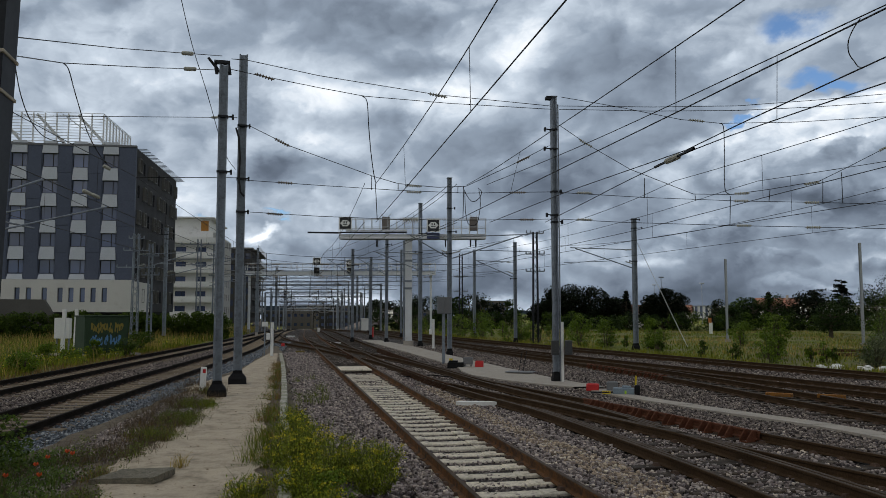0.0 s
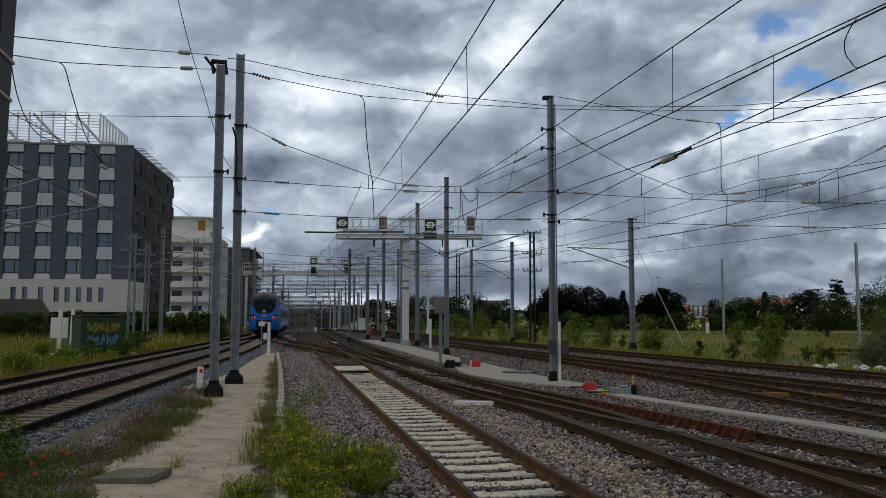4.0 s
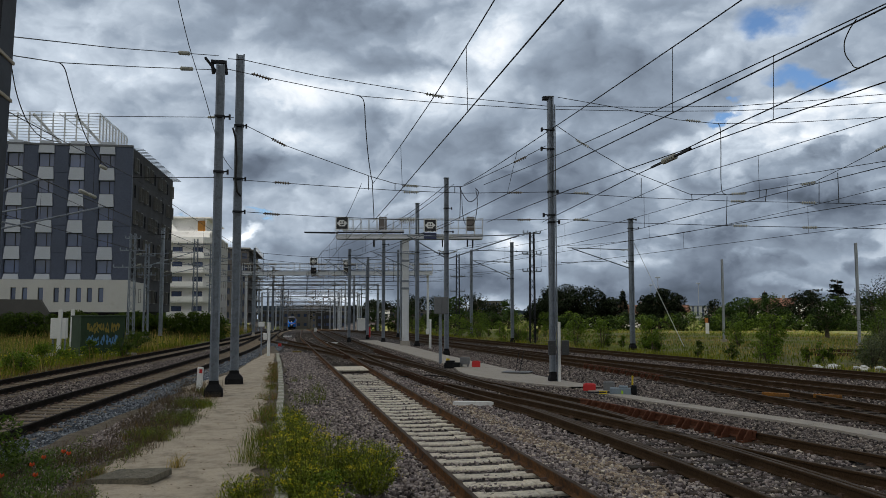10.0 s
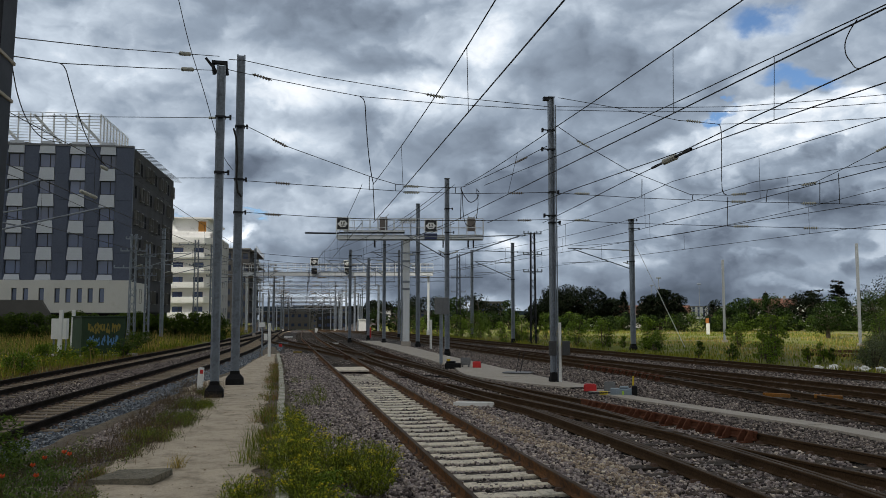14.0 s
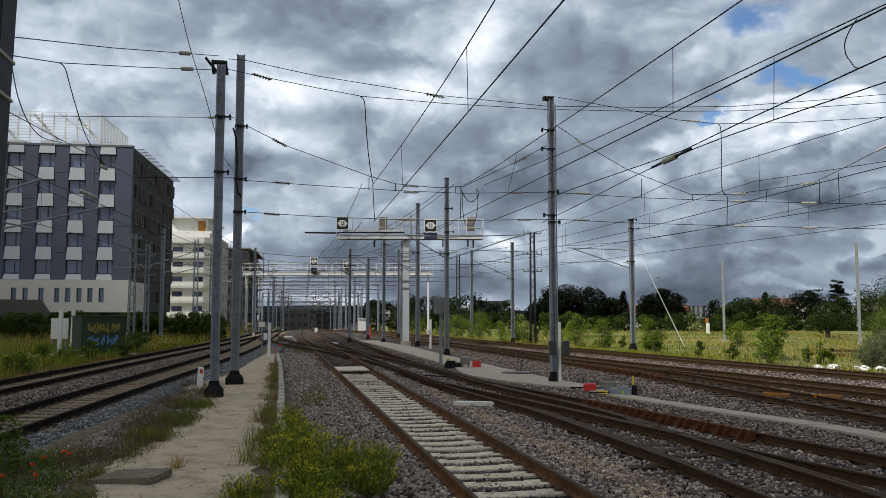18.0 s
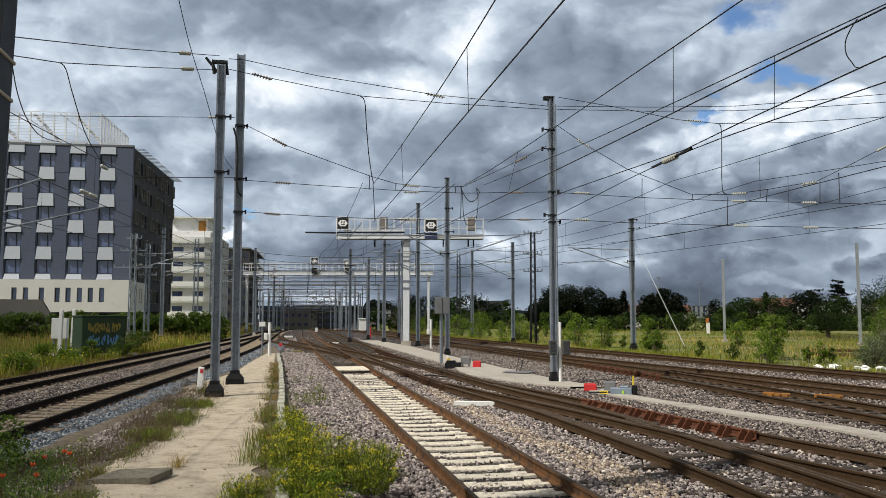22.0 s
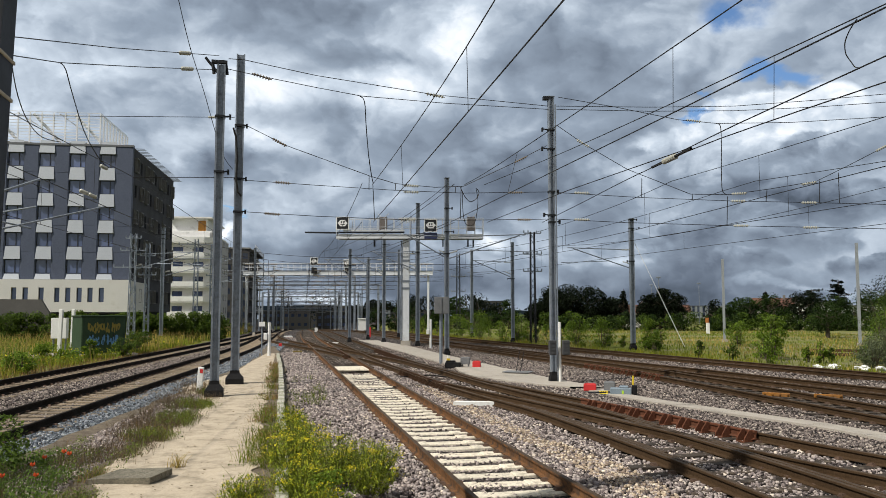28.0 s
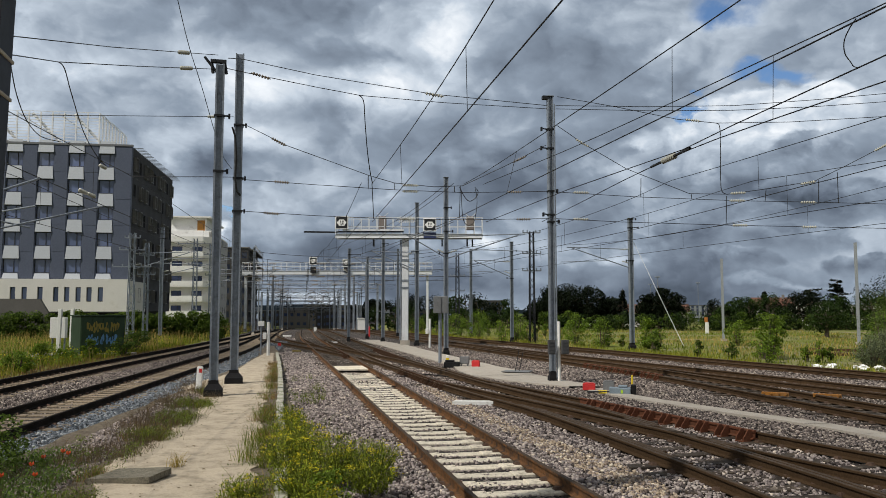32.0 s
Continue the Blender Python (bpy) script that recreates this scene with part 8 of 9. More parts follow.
for x, y, h, r, n in ((-2.35, 13.4, 0.62, 0.55, 150), (-1.55, 11.7, 0.66, 0.55, 170), (-1.75, 10.6, 0.55, 0.5, 150), (-1.05, 12.2, 0.55, 0.45, 120), (-2.2, 12.1, 0.66, 0.5, 150), (-0.95, 10.9, 0.5, 0.38, 90), (-2.75, 15.2, 0.55, 0.45, 110), (-2.5, 10.4, 0.32, 0.35, 60), (-1.5, 9.7, 0.4, 0.35, 70), (-3.2, 17.3, 0.42, 0.35, 60)):
    yellow_bush(x, y, h, r, n, "straggly olive-green bush with small yellow flowers")
low_one = quads("low_leaves", crown_points(900, 14, 0.35, 0.35, 0.05) + np.array([-1.45, 10.3, 0.0]), 0.05, LEAF_BRIGHT)
tagged(low_one, "bright green leafy weed beside the bush", "weed", kind="stuff")
low_two = quads("low_leaves", crown_points(1500, 20, 0.55, 0.75, 0.05) + np.array([-6.42, 11.9, 0.0]), 0.07, LEAF_MID)
tagged(low_two, "dark green leafy weed beside the near mast", "weed", kind="stuff")
for px, py, h in ((-5.52, 11.9, 0.36), (-5.42, 11.85, 0.34), (-5.62, 11.2, 0.30), (-5.32, 10.7, 0.26), (-5.68, 10.55, 0.28), (-5.85, 12.0, 0.26)):
    pop = thing("poppy", "red poppy on a thin green stem", "poppy", "poppies", m=pose(px, py, 0.02))
    bm = bmesh.new()
    tube(bm, [(0, 0, 0), (0.01, 0.01, h * 0.6), (0.03, 0, h)], 0.003, 4)
    part("stem", bm, GRASS_GREEN, pop)
    bm = bmesh.new()
    for k in range(5):
        a = k * 1.257
        c, s = math.cos(a), math.sin(a)
        v = [bm.verts.new((0.03 + x * c - y * s, x * s + y * c, h + z)) for x, y, z in ((0, 0, 0), (0.026, -0.026, 0.024), (0.034, 0, 0.058), (0.026, 0.026, 0.024))]
        bm.faces.new(v)
    part("petal", bm, RED_PETAL, pop)
weeds("weeds", np.array([(-4.05, 12.55, 0.05)]) + rng.normal(0, 0.05, (70, 3)) * np.array([1, 1, 0]), 0.22, 0.008, GRASS_DRY, "small dry grass tuft growing through the path", 0.8)
litter = []
for k in range(320):
    y = 9 + 20 * rng.uniform() ** 1.4
    litter.append((rng.uniform(WALK_L.at(y)[0] + 0.1, WALK_R.at(y)[0] - 0.1), y, 0.066))
quads("leaf_litter", np.array(litter), 0.05, GRASS_DEAD, slim=0.5, squash=0.15)
tagged(bpy.data.objects["leaf_litter"], "scattered dry leaves and twigs on the path", "litter", kind="stuff")

# ---- the regional train ----
def gloss(name, color, rough=0.5, coat=0.05):
    if name in MATS:
        return MATS[name]
    m, nt, p = nodes_of(name)
    n = noise_node(nt, 1.3, 5.0, 0.6, nt.nodes.new("ShaderNodeTexCoord").outputs["Object"])
    c = ramp_node(nt, n.outputs["Fac"], [(0.3, shade(color, 0.9)), (0.7, shade(color, 1.08))])
    link(nt, c.outputs["Color"], p.inputs["Base Color"])
    p.inputs["Roughness"].default_value, p.inputs["Coat Weight"].default_value, p.inputs["Coat Roughness"].default_value = rough, coat, 0.06
    p.inputs["Specular IOR Level"].default_value = 0.16
    MATS[name] = m
    return m


BLUE = gloss("blue_paint", (0.0, 0.105, 0.44), 0.35, 0.12)
VIOLET = gloss("violet_paint", (0.030, 0.022, 0.135), 0.4, 0.2)
SKIRT = gloss("grey_skirt", (0.055, 0.058, 0.062), 0.45, 0.1)
HOOD = gloss("light_grey_housing", (0.30, 0.31, 0.32), 0.45, 0.1)
DOOR = gloss("white_door", (0.74, 0.75, 0.77), 0.3, 0.3)
BLACK = gloss("black_gloss", (0.004, 0.005, 0.006), 0.06, 0.0)
CROWN = gloss("dark_crown", (0.035, 0.037, 0.042), 0.35, 0.3)
RUBBER = plain("black_rubber", (0.005, 0.005, 0.006), 0.8)
WHITE = gloss("white_paint", (0.72, 0.73, 0.74), 0.35, 0.3)
MARK = plain("blue_mark", (0.02, 0.07, 0.30), 0.5)
RED_LOGO = plain("red_label", (0.50, 0.02, 0.05), 0.4)
TAIL = plain("tail_lamp", (1.0, 0.06, 0.05), 0.3, glow=1.3)
LENS = plain("lamp_lens", (0.55, 0.57, 0.6), 0.1)
# half section: out from the middle, up from the rail
SECTION = [(1.33, 0.58), (1.38, 0.68), (1.405, 0.86), (1.42, 1.2), (1.425, 1.7), (1.42, 2.3), (1.40, 2.9), (1.36, 3.42), (1.27, 3.64), (1.06, 3.82), (0.65, 3.93), (0.0, 3.98)]
NOSE_SECTION = [(1.30, 0.56), (1.40, 0.8), (1.42, 1.2), (1.425, 1.7), (1.41, 2.3), (1.38, 2.9), (1.32, 3.3), (1.22, 3.68), (1.02, 3.96), (0.65, 4.12), (0.0, 4.20)]
END_LEN, MID_LEN, SLOGAN_LEN, HEAD_LEN, GAP = 15.4, 11.9, 12.2, 15.8, 0.34


def half_width(z, section=SECTION):
    return float(np.interp(z, [p[1] for p in section], [p[0] for p in section]))


def side_shape(name, lines, material, parent, s, out=0.006, label=""):
    """A painted shape on the side: (height, from, to) level by level."""
    bm = bmesh.new()
    rows = []
    for (za, a0, a1), (zb, b0, b1) in zip(lines, lines[1:]):
        n = max(1, int((zb - za) / 0.15))
        for k in range(n):
            f = k / n
            rows.append((za + (zb - za) * f, a0 + (b0 - a0) * f, a1 + (b1 - a1) * f))
    rows.append(lines[-1])
    vs = [[bm.verts.new((s * (half_width(z) + o), y, z)) for y, o in ((a, 0.0), (a, out), (b, out), (b, 0.0))] for z, a, b in rows]
    for p, q in zip(vs, vs[1:]):
        for k in range(3):
            f = (p[k], p[k + 1], q[k + 1], q[k])
            bm.faces.new(f if s > 0 else f[::-1])
    return part(name, bm, material, parent, label)


def strip(name, y0, y1, lo, hi, material, parent, out=0.0, step=None):
    """A length of the body between two points of the section, on both sides."""
    bm = bmesh.new()
    pts = SECTION[lo:hi + 1]
    for s in ((-1, 1) if pts[-1][0] > 0 else (1,)):
        line = pts if pts[-1][0] > 0 else pts + [(-x, z) for x, z in reversed(pts[:-1])]
        rows = [[bm.verts.new((s * (x + out * (1 if x > 0 else -1 if x < 0 else 0)), y, z)) for x, z in line] for y in np.linspace(y0, y1, 6)]
        for a, b in zip(rows, rows[1:]):
            for k in range(len(line) - 1):
                f = (a[k], a[k + 1], b[k + 1], b[k])
                bm.faces.new(f if s > 0 else f[::-1])
    return part(name, bm, material, parent, smooth=True)


def side_panel(name, y0, y1, z0, z1, material, parent, s, out=0.006, corner=0.09, label="", thick=0.02):
    """A rounded panel that follows the curve of the body's side."""
    corner = min(corner, (y1 - y0) / 2 - 0.001, (z1 - z0) / 2 - 0.001)
    levels = sorted({round(v, 4) for v in [z0, z0 + corner * 0.3, z0 + corner, z1 - corner, z1 - corner * 0.3, z1] + [p[1] for p in SECTION if z0 + corner < p[1] < z1 - corner]})
    bm = bmesh.new()
    rows = []
    for z in levels:
        d = max(0.0, z0 + corner - z, z - (z1 - corner))
        inset = corner - math.sqrt(max(0.0, corner * corner - d * d))
        x = half_width(z) + out
        rows.append([bm.verts.new((s * (x - e), y, z)) for y, e in ((y0 + inset, thick), (y0 + inset, 0), (y1 - inset, 0), (y1 - inset, thick))])
    for a, b in zip(rows, rows[1:]):
        for k in range(3):
            f = (a[k], a[k + 1], b[k + 1], b[k])
            bm.faces.new(f if s > 0 else f[::-1])
    for r in (rows[0][::-1], rows[-1]):
        bm.faces.new(r if s > 0 else r[::-1])
    return part(name, bm, material, parent, label)


def train_door(y0, y1, parent, s, first=False):
    d = side_panel("door", y0, y1, 0.66, 3.02, DOOR, parent, s, 0.014, 0.04, "white double sliding door")
    mid = (y0 + y1) / 2
    for a, b in ((y0 + 0.19, mid - 0.16), (mid + 0.16, y1 - 0.19)):
        side_panel("door_window", a, b, 1.78, 2.72, BLACK, d, s, 0.022, 0.15)
    side_panel("door_gap", mid - 0.012, mid + 0.012, 0.68, 3.0, RUBBER, d, s, 0.019, 0.005)
    for k in range(12):
        y = y0 + 0.06 + (y1 - y0 - 0.14) * k / 12
        side_panel("door_mark", y, y + 0.022, 0.70, 0.74 + 0.04 * ((k * 7) % 5), MARK, d, s, 0.0175, 0.01)
    side_panel("door_handle", mid - 0.07, mid - 0.035, 1.25, 1.6, MARK, d, s, 0.024, 0.005)
    side_panel("door_handle", mid + 0.06, mid + 0.085, 1.35, 1.75, MARK, d, s, 0.024, 0.005)
    if first:
        side_panel("class_band", y0 + 0.02, y1 - 0.02, 2.80, 2.98, plain("yellow_band", (0.60, 0.40, 0.03), 0.5), d, s, 0.018, 0.01, "yellow band")
    h = side_panel("door_header", y0 - 0.08, y1 + 0.08, 3.14, 3.46, HOOD, parent, s, 0.11, 0.09, "grey housing above the door", 0.12)
    for k in range(3):
        side_panel("header_slot", mid + 0.1 + 0.16 * k, mid + 0.19 + 0.16 * k, 3.22, 3.36, RUBBER, h, s, 0.115, 0.03)


def lettering(text, size, m, material, parent, name="lettering", label=""):
    cu = bpy.data.curves.new("lettering", "FONT")
    cu.body, cu.size, cu.extrude, cu.align_x, cu.space_character = text, size, 0.003, "CENTER", 1.1
    tmp = new("lettering_curve", cu)
    me = bpy.data.meshes.new_from_object(tmp)
    bpy.data.objects.remove(tmp)
    me.materials.clear()
    me.materials.append(material)
    ob = new(name, me)
    ob.parent, ob.matrix_basis = parent, m
    if label:
        ob["label"] = label
    return ob


def bogie(y, parent):
    bm = bmesh.new()
    for s in (-1, 1):
        box(bm, s * 1.05 - 0.06, s * 1.05 + 0.06, y - 1.4, y + 1.4, 0.38, 0.56)
    box(bm, -1.0, 1.0, y - 0.2, y + 0.2, 0.40, 0.52)
    b = part("bogie", bm, RUBBER, parent)
    for dy in (-0.95, 0.95):
        for s in (-1, 1):
            bm = bmesh.new()
            lathe(bm, [(0.42, -0.065), (0.45, -0.06), (0.45, -0.04), (0.425, -0.035), (0.42, 0.065)], 20, pose(s * 0.75, y + dy, 0.425 - 0.0, 0, 90 if s < 0 else -90, 0))
            part("wheel", bm, surface("wheel_steel", (0.022, 0.020, 0.019), 0.7, 0.3, fine=20, vary=0.2, bump=0.1), b)


def coach(name_label, length, y0):
    """A coach in its own space: y runs towards the train's head from 0."""
    c = thing("train_car", name_label, "train car", "cars of the train")
    strip("side_shell", y0, length, 2, 7, BLUE, c)
    strip("roof", y0, length, 7, 11, VIOLET, c)
    strip("skirt", y0, length, 0, 2, SKIRT, c)
    bm = bmesh.new()
    box(bm, -1.28, 1.28, y0, length, 0.58, 0.66)
    # black boxes added below the floor to block light under the car
    box(bm, -1.25, 1.25, y0 + (3.2 if y0 == 0 else 3.4), length - 3.2, 0.14, 0.62, bevel=0.05)
    box(bm, -0.55, 0.55, y0 + 0.05, length - 0.05, 0.10, 0.6)
    for s in (-1, 1):
        box(bm, s * 0.62 - 0.08, s * 0.62 + 0.08, y0 + 0.2, length - 0.2, 0.36, 0.6)
    box(bm, -1.36, 1.36, length - 0.05, length, 0.6, 3.4)
    box(bm, -1.36, 1.36, 0.0 if y0 == 0 else y0, 0.05 if y0 == 0 else y0 + 0.02, 0.6, 3.4)
    part("underframe_light_block", bm, RUBBER, c)
    return c


def roof_unit(c, y0, y1, h=0.34, w=0.85):
    bm = bmesh.new()
    box(bm, -w, w, y0, y1, 3.86, 3.90 + h, bevel=0.08)
    n = int((y1 - y0) / 0.35)
    for k in range(n):
        for s in (-1, 1):
            box(bm, s * w - 0.015, s * w + 0.015, y0 + 0.15 + 0.35 * k, y0 + 0.34 + 0.35 * k, 3.94, 3.85 + h)
    part("roof_unit", bm, surface("roof_grey", (0.075, 0.078, 0.085), 0.6, 0.3, fine=10, vary=0.2, bump=0.1), c)


def nose(c, head):
    """The rounded driving end at y = 0; head: lamps off, or the red ones lit."""
    zs = list(np.linspace(0.58, 3.60, 60)) + list(np.linspace(3.64, 4.20, 16))
    th = np.radians(np.linspace(-90, 90, 121))
    back = 1.9

    def front(z):
        return float(np.interp(z, [0.5, 0.62, 0.9, 1.5, 1.9, 2.3, 2.7, 3.1, 3.4, 3.7, 3.95, 4.12, 4.20], [0.12, 0.04, 0.0, 0.02, 0.07, 0.17, 0.33, 0.54, 0.74, 1.0, 1.28, 1.55, 1.8]))

    def skin(x, z):
        """How far back the nose lies at a place across and up."""
        w, d0 = half_width(z, NOSE_SECTION), front(z)
        a = min(1.0, abs(x) / max(w, 0.01)) ** (1 / 0.62)
        return d0 + max(0.05, min(1.0, back - 0.05 - d0)) * (1 - math.sqrt(max(0.0, 1 - a * a)) ** 0.85)

    grid = []
    for z in zs:
        w, d0 = half_width(z, NOSE_SECTION), front(z)
        r = max(0.05, min(1.0, back - 0.05 - d0))
        row = [(w * math.copysign(abs(math.sin(a)) ** 0.62, a), d0 + r * (1 - abs(math.cos(a)) ** 0.85), z) for a in th]
        grid.append([(-max(w, 0.02), back, z)] + row + [(max(w, 0.02), back, z)])
    regions = {"windscreen": [], "crown": [], "cheek": [], "nose_shell": [], "nose_skirt": []}
    deg = np.degrees(th)
    for j in range(len(zs) - 1):
        z = (zs[j] + zs[j + 1]) / 2
        lim = float(np.interp(z, [2.24, 2.3, 2.5, 2.9, 3.3, 3.55, 3.66, 3.70], [0, 17, 28, 38, 47, 50, 42, 0])) if z < 3.7 else 0
        for k in range(len(th) + 1):
            a = abs(deg[min(max(k - 1, 0), len(th) - 1)])
            cheek = z > float(np.interp(a, [max(lim, 20), 80], [2.75, 3.40]))
            key = "nose_skirt" if z < 0.66 else "windscreen" if a < lim else "crown" if z > 3.6 and a < 62 else "cheek" if cheek else "nose_shell"
            regions[key].append((j, k))
    mats = {"windscreen": BLACK, "crown": CROWN, "cheek": VIOLET, "nose_shell": BLUE, "nose_skirt": RUBBER}
    for key, cells in regions.items():
        bm = bmesh.new()
        vs = {}

        def vert(j, k):
            if (j, k) not in vs:
                vs[(j, k)] = bm.verts.new(grid[j][k])
            return vs[(j, k)]

        for j, k in cells:
            bm.faces.new((vert(j, k), vert(j, k + 1), vert(j + 1, k + 1), vert(j + 1, k)))
        if key == "crown":
            # the back of the raised crown, and three vents in its front
            prism(bm, [(-1.34, 3.3)] + [(-w, z) for w, z in NOSE_SECTION[6:-1]] + [(0, 4.19)] + [(w, z) for w, z in reversed(NOSE_SECTION[6:-1])] + [(1.34, 3.3)], 0, 0.06, Matrix(((1, 0, 0, 0), (0, 0, 1, back - 0.02), (0, 1, 0, 0), (0, 0, 0, 1))))
        made = part(key, bm, mats[key], c, smooth=key != "crown")
        if key == "crown":
            for k in (-1, 0, 1):
                bm = bmesh.new()
                box(bm, k * 0.16 - 0.06, k * 0.16 + 0.06, skin(0.1, 3.86) - 0.02, skin(0.1, 3.86) + 0.2, 3.82, 3.92)
                part("vent", bm, RUBBER, made)
    # the coupler, and a solid black block painted as the shade of its bay
    bm = bmesh.new()
    prism(bm, [(-0.60, 0.68), (0.60, 0.68), (0.70, 1.0), (0.72, 1.58), (-0.72, 1.58), (-0.70, 1.0)], 0, 0.4, Matrix(((1, 0, 0, 0), (0, 0, 1, -0.015), (0, 1, 0, 0), (0, 0, 0, 1))))
    bay = part("coupler_bay_shade", bm, RUBBER, c)
    bm = bmesh.new()
    bar(bm, (0, 0.0, 1.05), (0, -0.22, 1.05), 0.11, 10)
    box(bm, -0.17, 0.17, -0.28, -0.18, 0.92, 1.18, bevel=0.03)
    bar(bm, (0.05, -0.1, 0.95), (0.2, -0.12, 0.72), 0.02)
    part("coupler", bm, surface("coupler_steel", (0.03, 0.03, 0.032), 0.5, 0.6, fine=12, vary=0.3), bay)
    bm = bmesh.new()
    box(bm, -0.30, 0.30, -0.09, -0.03, 1.27, 1.44, bevel=0.02)
    part("coupler_panel", bm, LENS, bay)
    for s in (-1, 1):
        bm = bmesh.new()
        rows = []
        for k in range(13):
            x = 0.66 + 0.70 * k / 12
            hi = float(np.interp(x, [0.66, 1.16, 1.36], [1.78, 2.16, 1.98]))
            lo = float(np.interp(x, [0.66, 1.18, 1.36], [1.66, 1.68, 1.90]))
            rows.append([bm.verts.new((s * x, skin(x, z) - 0.02, z)) for z in np.linspace(lo, hi, 4)])
        for a, b in zip(rows, rows[1:]):
            for k in range(3):
                f = (a[k], b[k], b[k + 1], a[k + 1])
                bm.faces.new(f if s > 0 else f[::-1])
        lamp = part("headlight", bm, BLACK, c, "black lamp cluster")
        for x, mat, nm, r in ((0.84, TAIL if not head else LENS, "tail_lamp", 0.075), (1.10, LENS, "lens", 0.095)):
            bm = bmesh.new()
            lathe(bm, [(r, 0), (r * 0.9, 0.03), (r * 0.5, 0.045)], 14, pose(s * x, skin(x, 1.83) - 0.02, 1.83, 90, 0, s * 16))
            part(nm, bm, mat, lamp)
        bm = bmesh.new()
        tube(bm, [(s * x, skin(x, z) - 0.012, z) for x, z in ((0.66, 1.635), (0.9, 1.635), (1.16, 1.645), (1.3, 1.8), (1.375, 1.93))], 0.014, 5)
        part("lamp_trim", bm, HOOD, lamp)
    bm = bmesh.new()
    box(bm, -0.24, 0.24, 0.02, 0.2, 1.90, 2.07, bevel=0.03)
    plate = part("red_label", bm, RED_LOGO, c, "red plate with plain white bars")
    bm = bmesh.new()
    for k in range(4):
        box(bm, -0.19 + 0.1 * k, -0.12 + 0.1 * k, 0.008, 0.019, 1.94, 2.03)
    part("label_bar", bm, WHITE, plate)
    bm = bmesh.new()
    ring = [(0.15 * math.cos(a), 0.11 * math.sin(a)) for a in np.linspace(0, 2 * math.pi, 17)[:-1]]
    ov = [bm.verts.new((x, skin(x, 2.42 + z) - 0.012, 2.42 + z)) for x, z in ring]
    iv = [bm.verts.new((x * 0.62, skin(x * 0.62, 2.42 + z * 0.62) - 0.012, 2.42 + z * 0.62)) for x, z in ring]
    for k in range(16):
        bm.faces.new((ov[k], ov[(k + 1) % 16], iv[(k + 1) % 16], iv[k]))
    part("white_ring", bm, WHITE, c)
    bm = bmesh.new()
    tube(bm, [(x, skin(x, z) - 0.03, z) for x, z in ((-0.1, 2.5), (-0.3, 2.75), (-0.36, 2.85), (-0.34, 3.1), (-0.36, 3.25))], 0.02)
    part("wiper", bm, RUBBER, c)
    for s in (-1, 1):
        d = side_panel("cab_door", 1.92, 2.5, 0.66, 3.35, RUBBER, c, s, 0.012, 0.05, "dark recessed cab door", 0.06)
        side_panel("cab_window", 2.0, 2.4, 2.0, 3.05, BLACK, d, s, 0.018, 0.05)
        bm = bmesh.new()
        tube(bm, [(s * 1.44, 1.95, 1.0), (s * 1.47, 1.95, 1.1), (s * 1.47, 1.95, 2.4), (s * 1.44, 1.95, 2.5)], 0.018, 6)
        part("grab_rail", bm, HOOD, d)
        bm = bmesh.new()
        box(bm, s * 1.5 - 0.09, s * 1.5 + 0.09, 1.86, 2.08, 3.22, 3.32, bevel=0.03)
        part("rear_camera", bm, VIOLET, d)
        side_panel("red_label", 1.62, 1.86, 2.16, 2.36, RED_LOGO, c, s, 0.012, 0.05)
        badge(c, 1.25, 2.2, s, 0.14, -0.02)
        badge(c, 3.0, 2.72, s, 0.22)


def badge(c, y, z, s, r, out=0.0):
    """A round white badge with two lines of small writing below it."""
    b = side_panel("white_badge", y - r, y + r, z - r, z + r, WHITE, c, s, 0.008 + out, r)
    side_shape("badge_peak", [(z - r * 0.45, y - r * 0.45, y + r * 0.45), (z + r * 0.45, y - 0.02, y + 0.02)], MARK, b, s, 0.012 + out)
    lettering("La Région", 0.62 * r / 0.16 * 0.26, Matrix.Translation((s * (half_width(z) + 0.02 + out), y, z - 2.2 * r)) @ Euler((math.pi / 2, 0, s * math.pi / 2)).to_matrix().to_4x4() @ Matrix.Diagonal((0.8, 1, 1, 1)), WHITE, b)
    side_panel("letter_line", y - 1.6 * r, y + 1.5 * r, z - 2.75 * r, z - 2.6 * r, HOOD, b, s, 0.006 + out, 0.01)


def windows(c, spans, z0=1.34, z1=2.54):
    for a, b, lo in spans:
        for s in (-1, 1):
            w = side_panel("window", a, b, lo or z0, z1, BLACK, c, s, 0.010, 0.1)
            if not lo:
                side_panel("window_bar", a + 0.04, b - 0.04, 1.62, 1.65, SKIRT, w, s, 0.014, 0.01)


def upper_motif(c, y, w=1.1, lo=2.55):
    """A white shield below the roof with a blue peak on it."""
    for s in (-1, 1):
        p = side_shape("white_panel", [(lo, y - 0.12 * w, y + 0.12 * w), (lo + 0.12, y - 0.34 * w, y + 0.34 * w), (lo + 0.4, y - 0.5 * w, y + 0.5 * w), (3.40, y - 0.5 * w, y + 0.5 * w)], WHITE, c, s, 0.0055, "white painted shield with a blue peak")
        for k in (-1, 1):
            side_shape("blue_stroke", [(2.85, y + k * 0.32 * w - 0.06, y + k * 0.32 * w + 0.06), (3.28, y + k * 0.05 * w - 0.05, y + k * 0.05 * w + 0.05)], MARK, p, s, 0.009)
        side_shape("blue_stroke", [(2.74, y - 0.3 * w, y + 0.3 * w), (2.79, y - 0.3 * w, y + 0.3 * w)], MARK, p, s, 0.009)


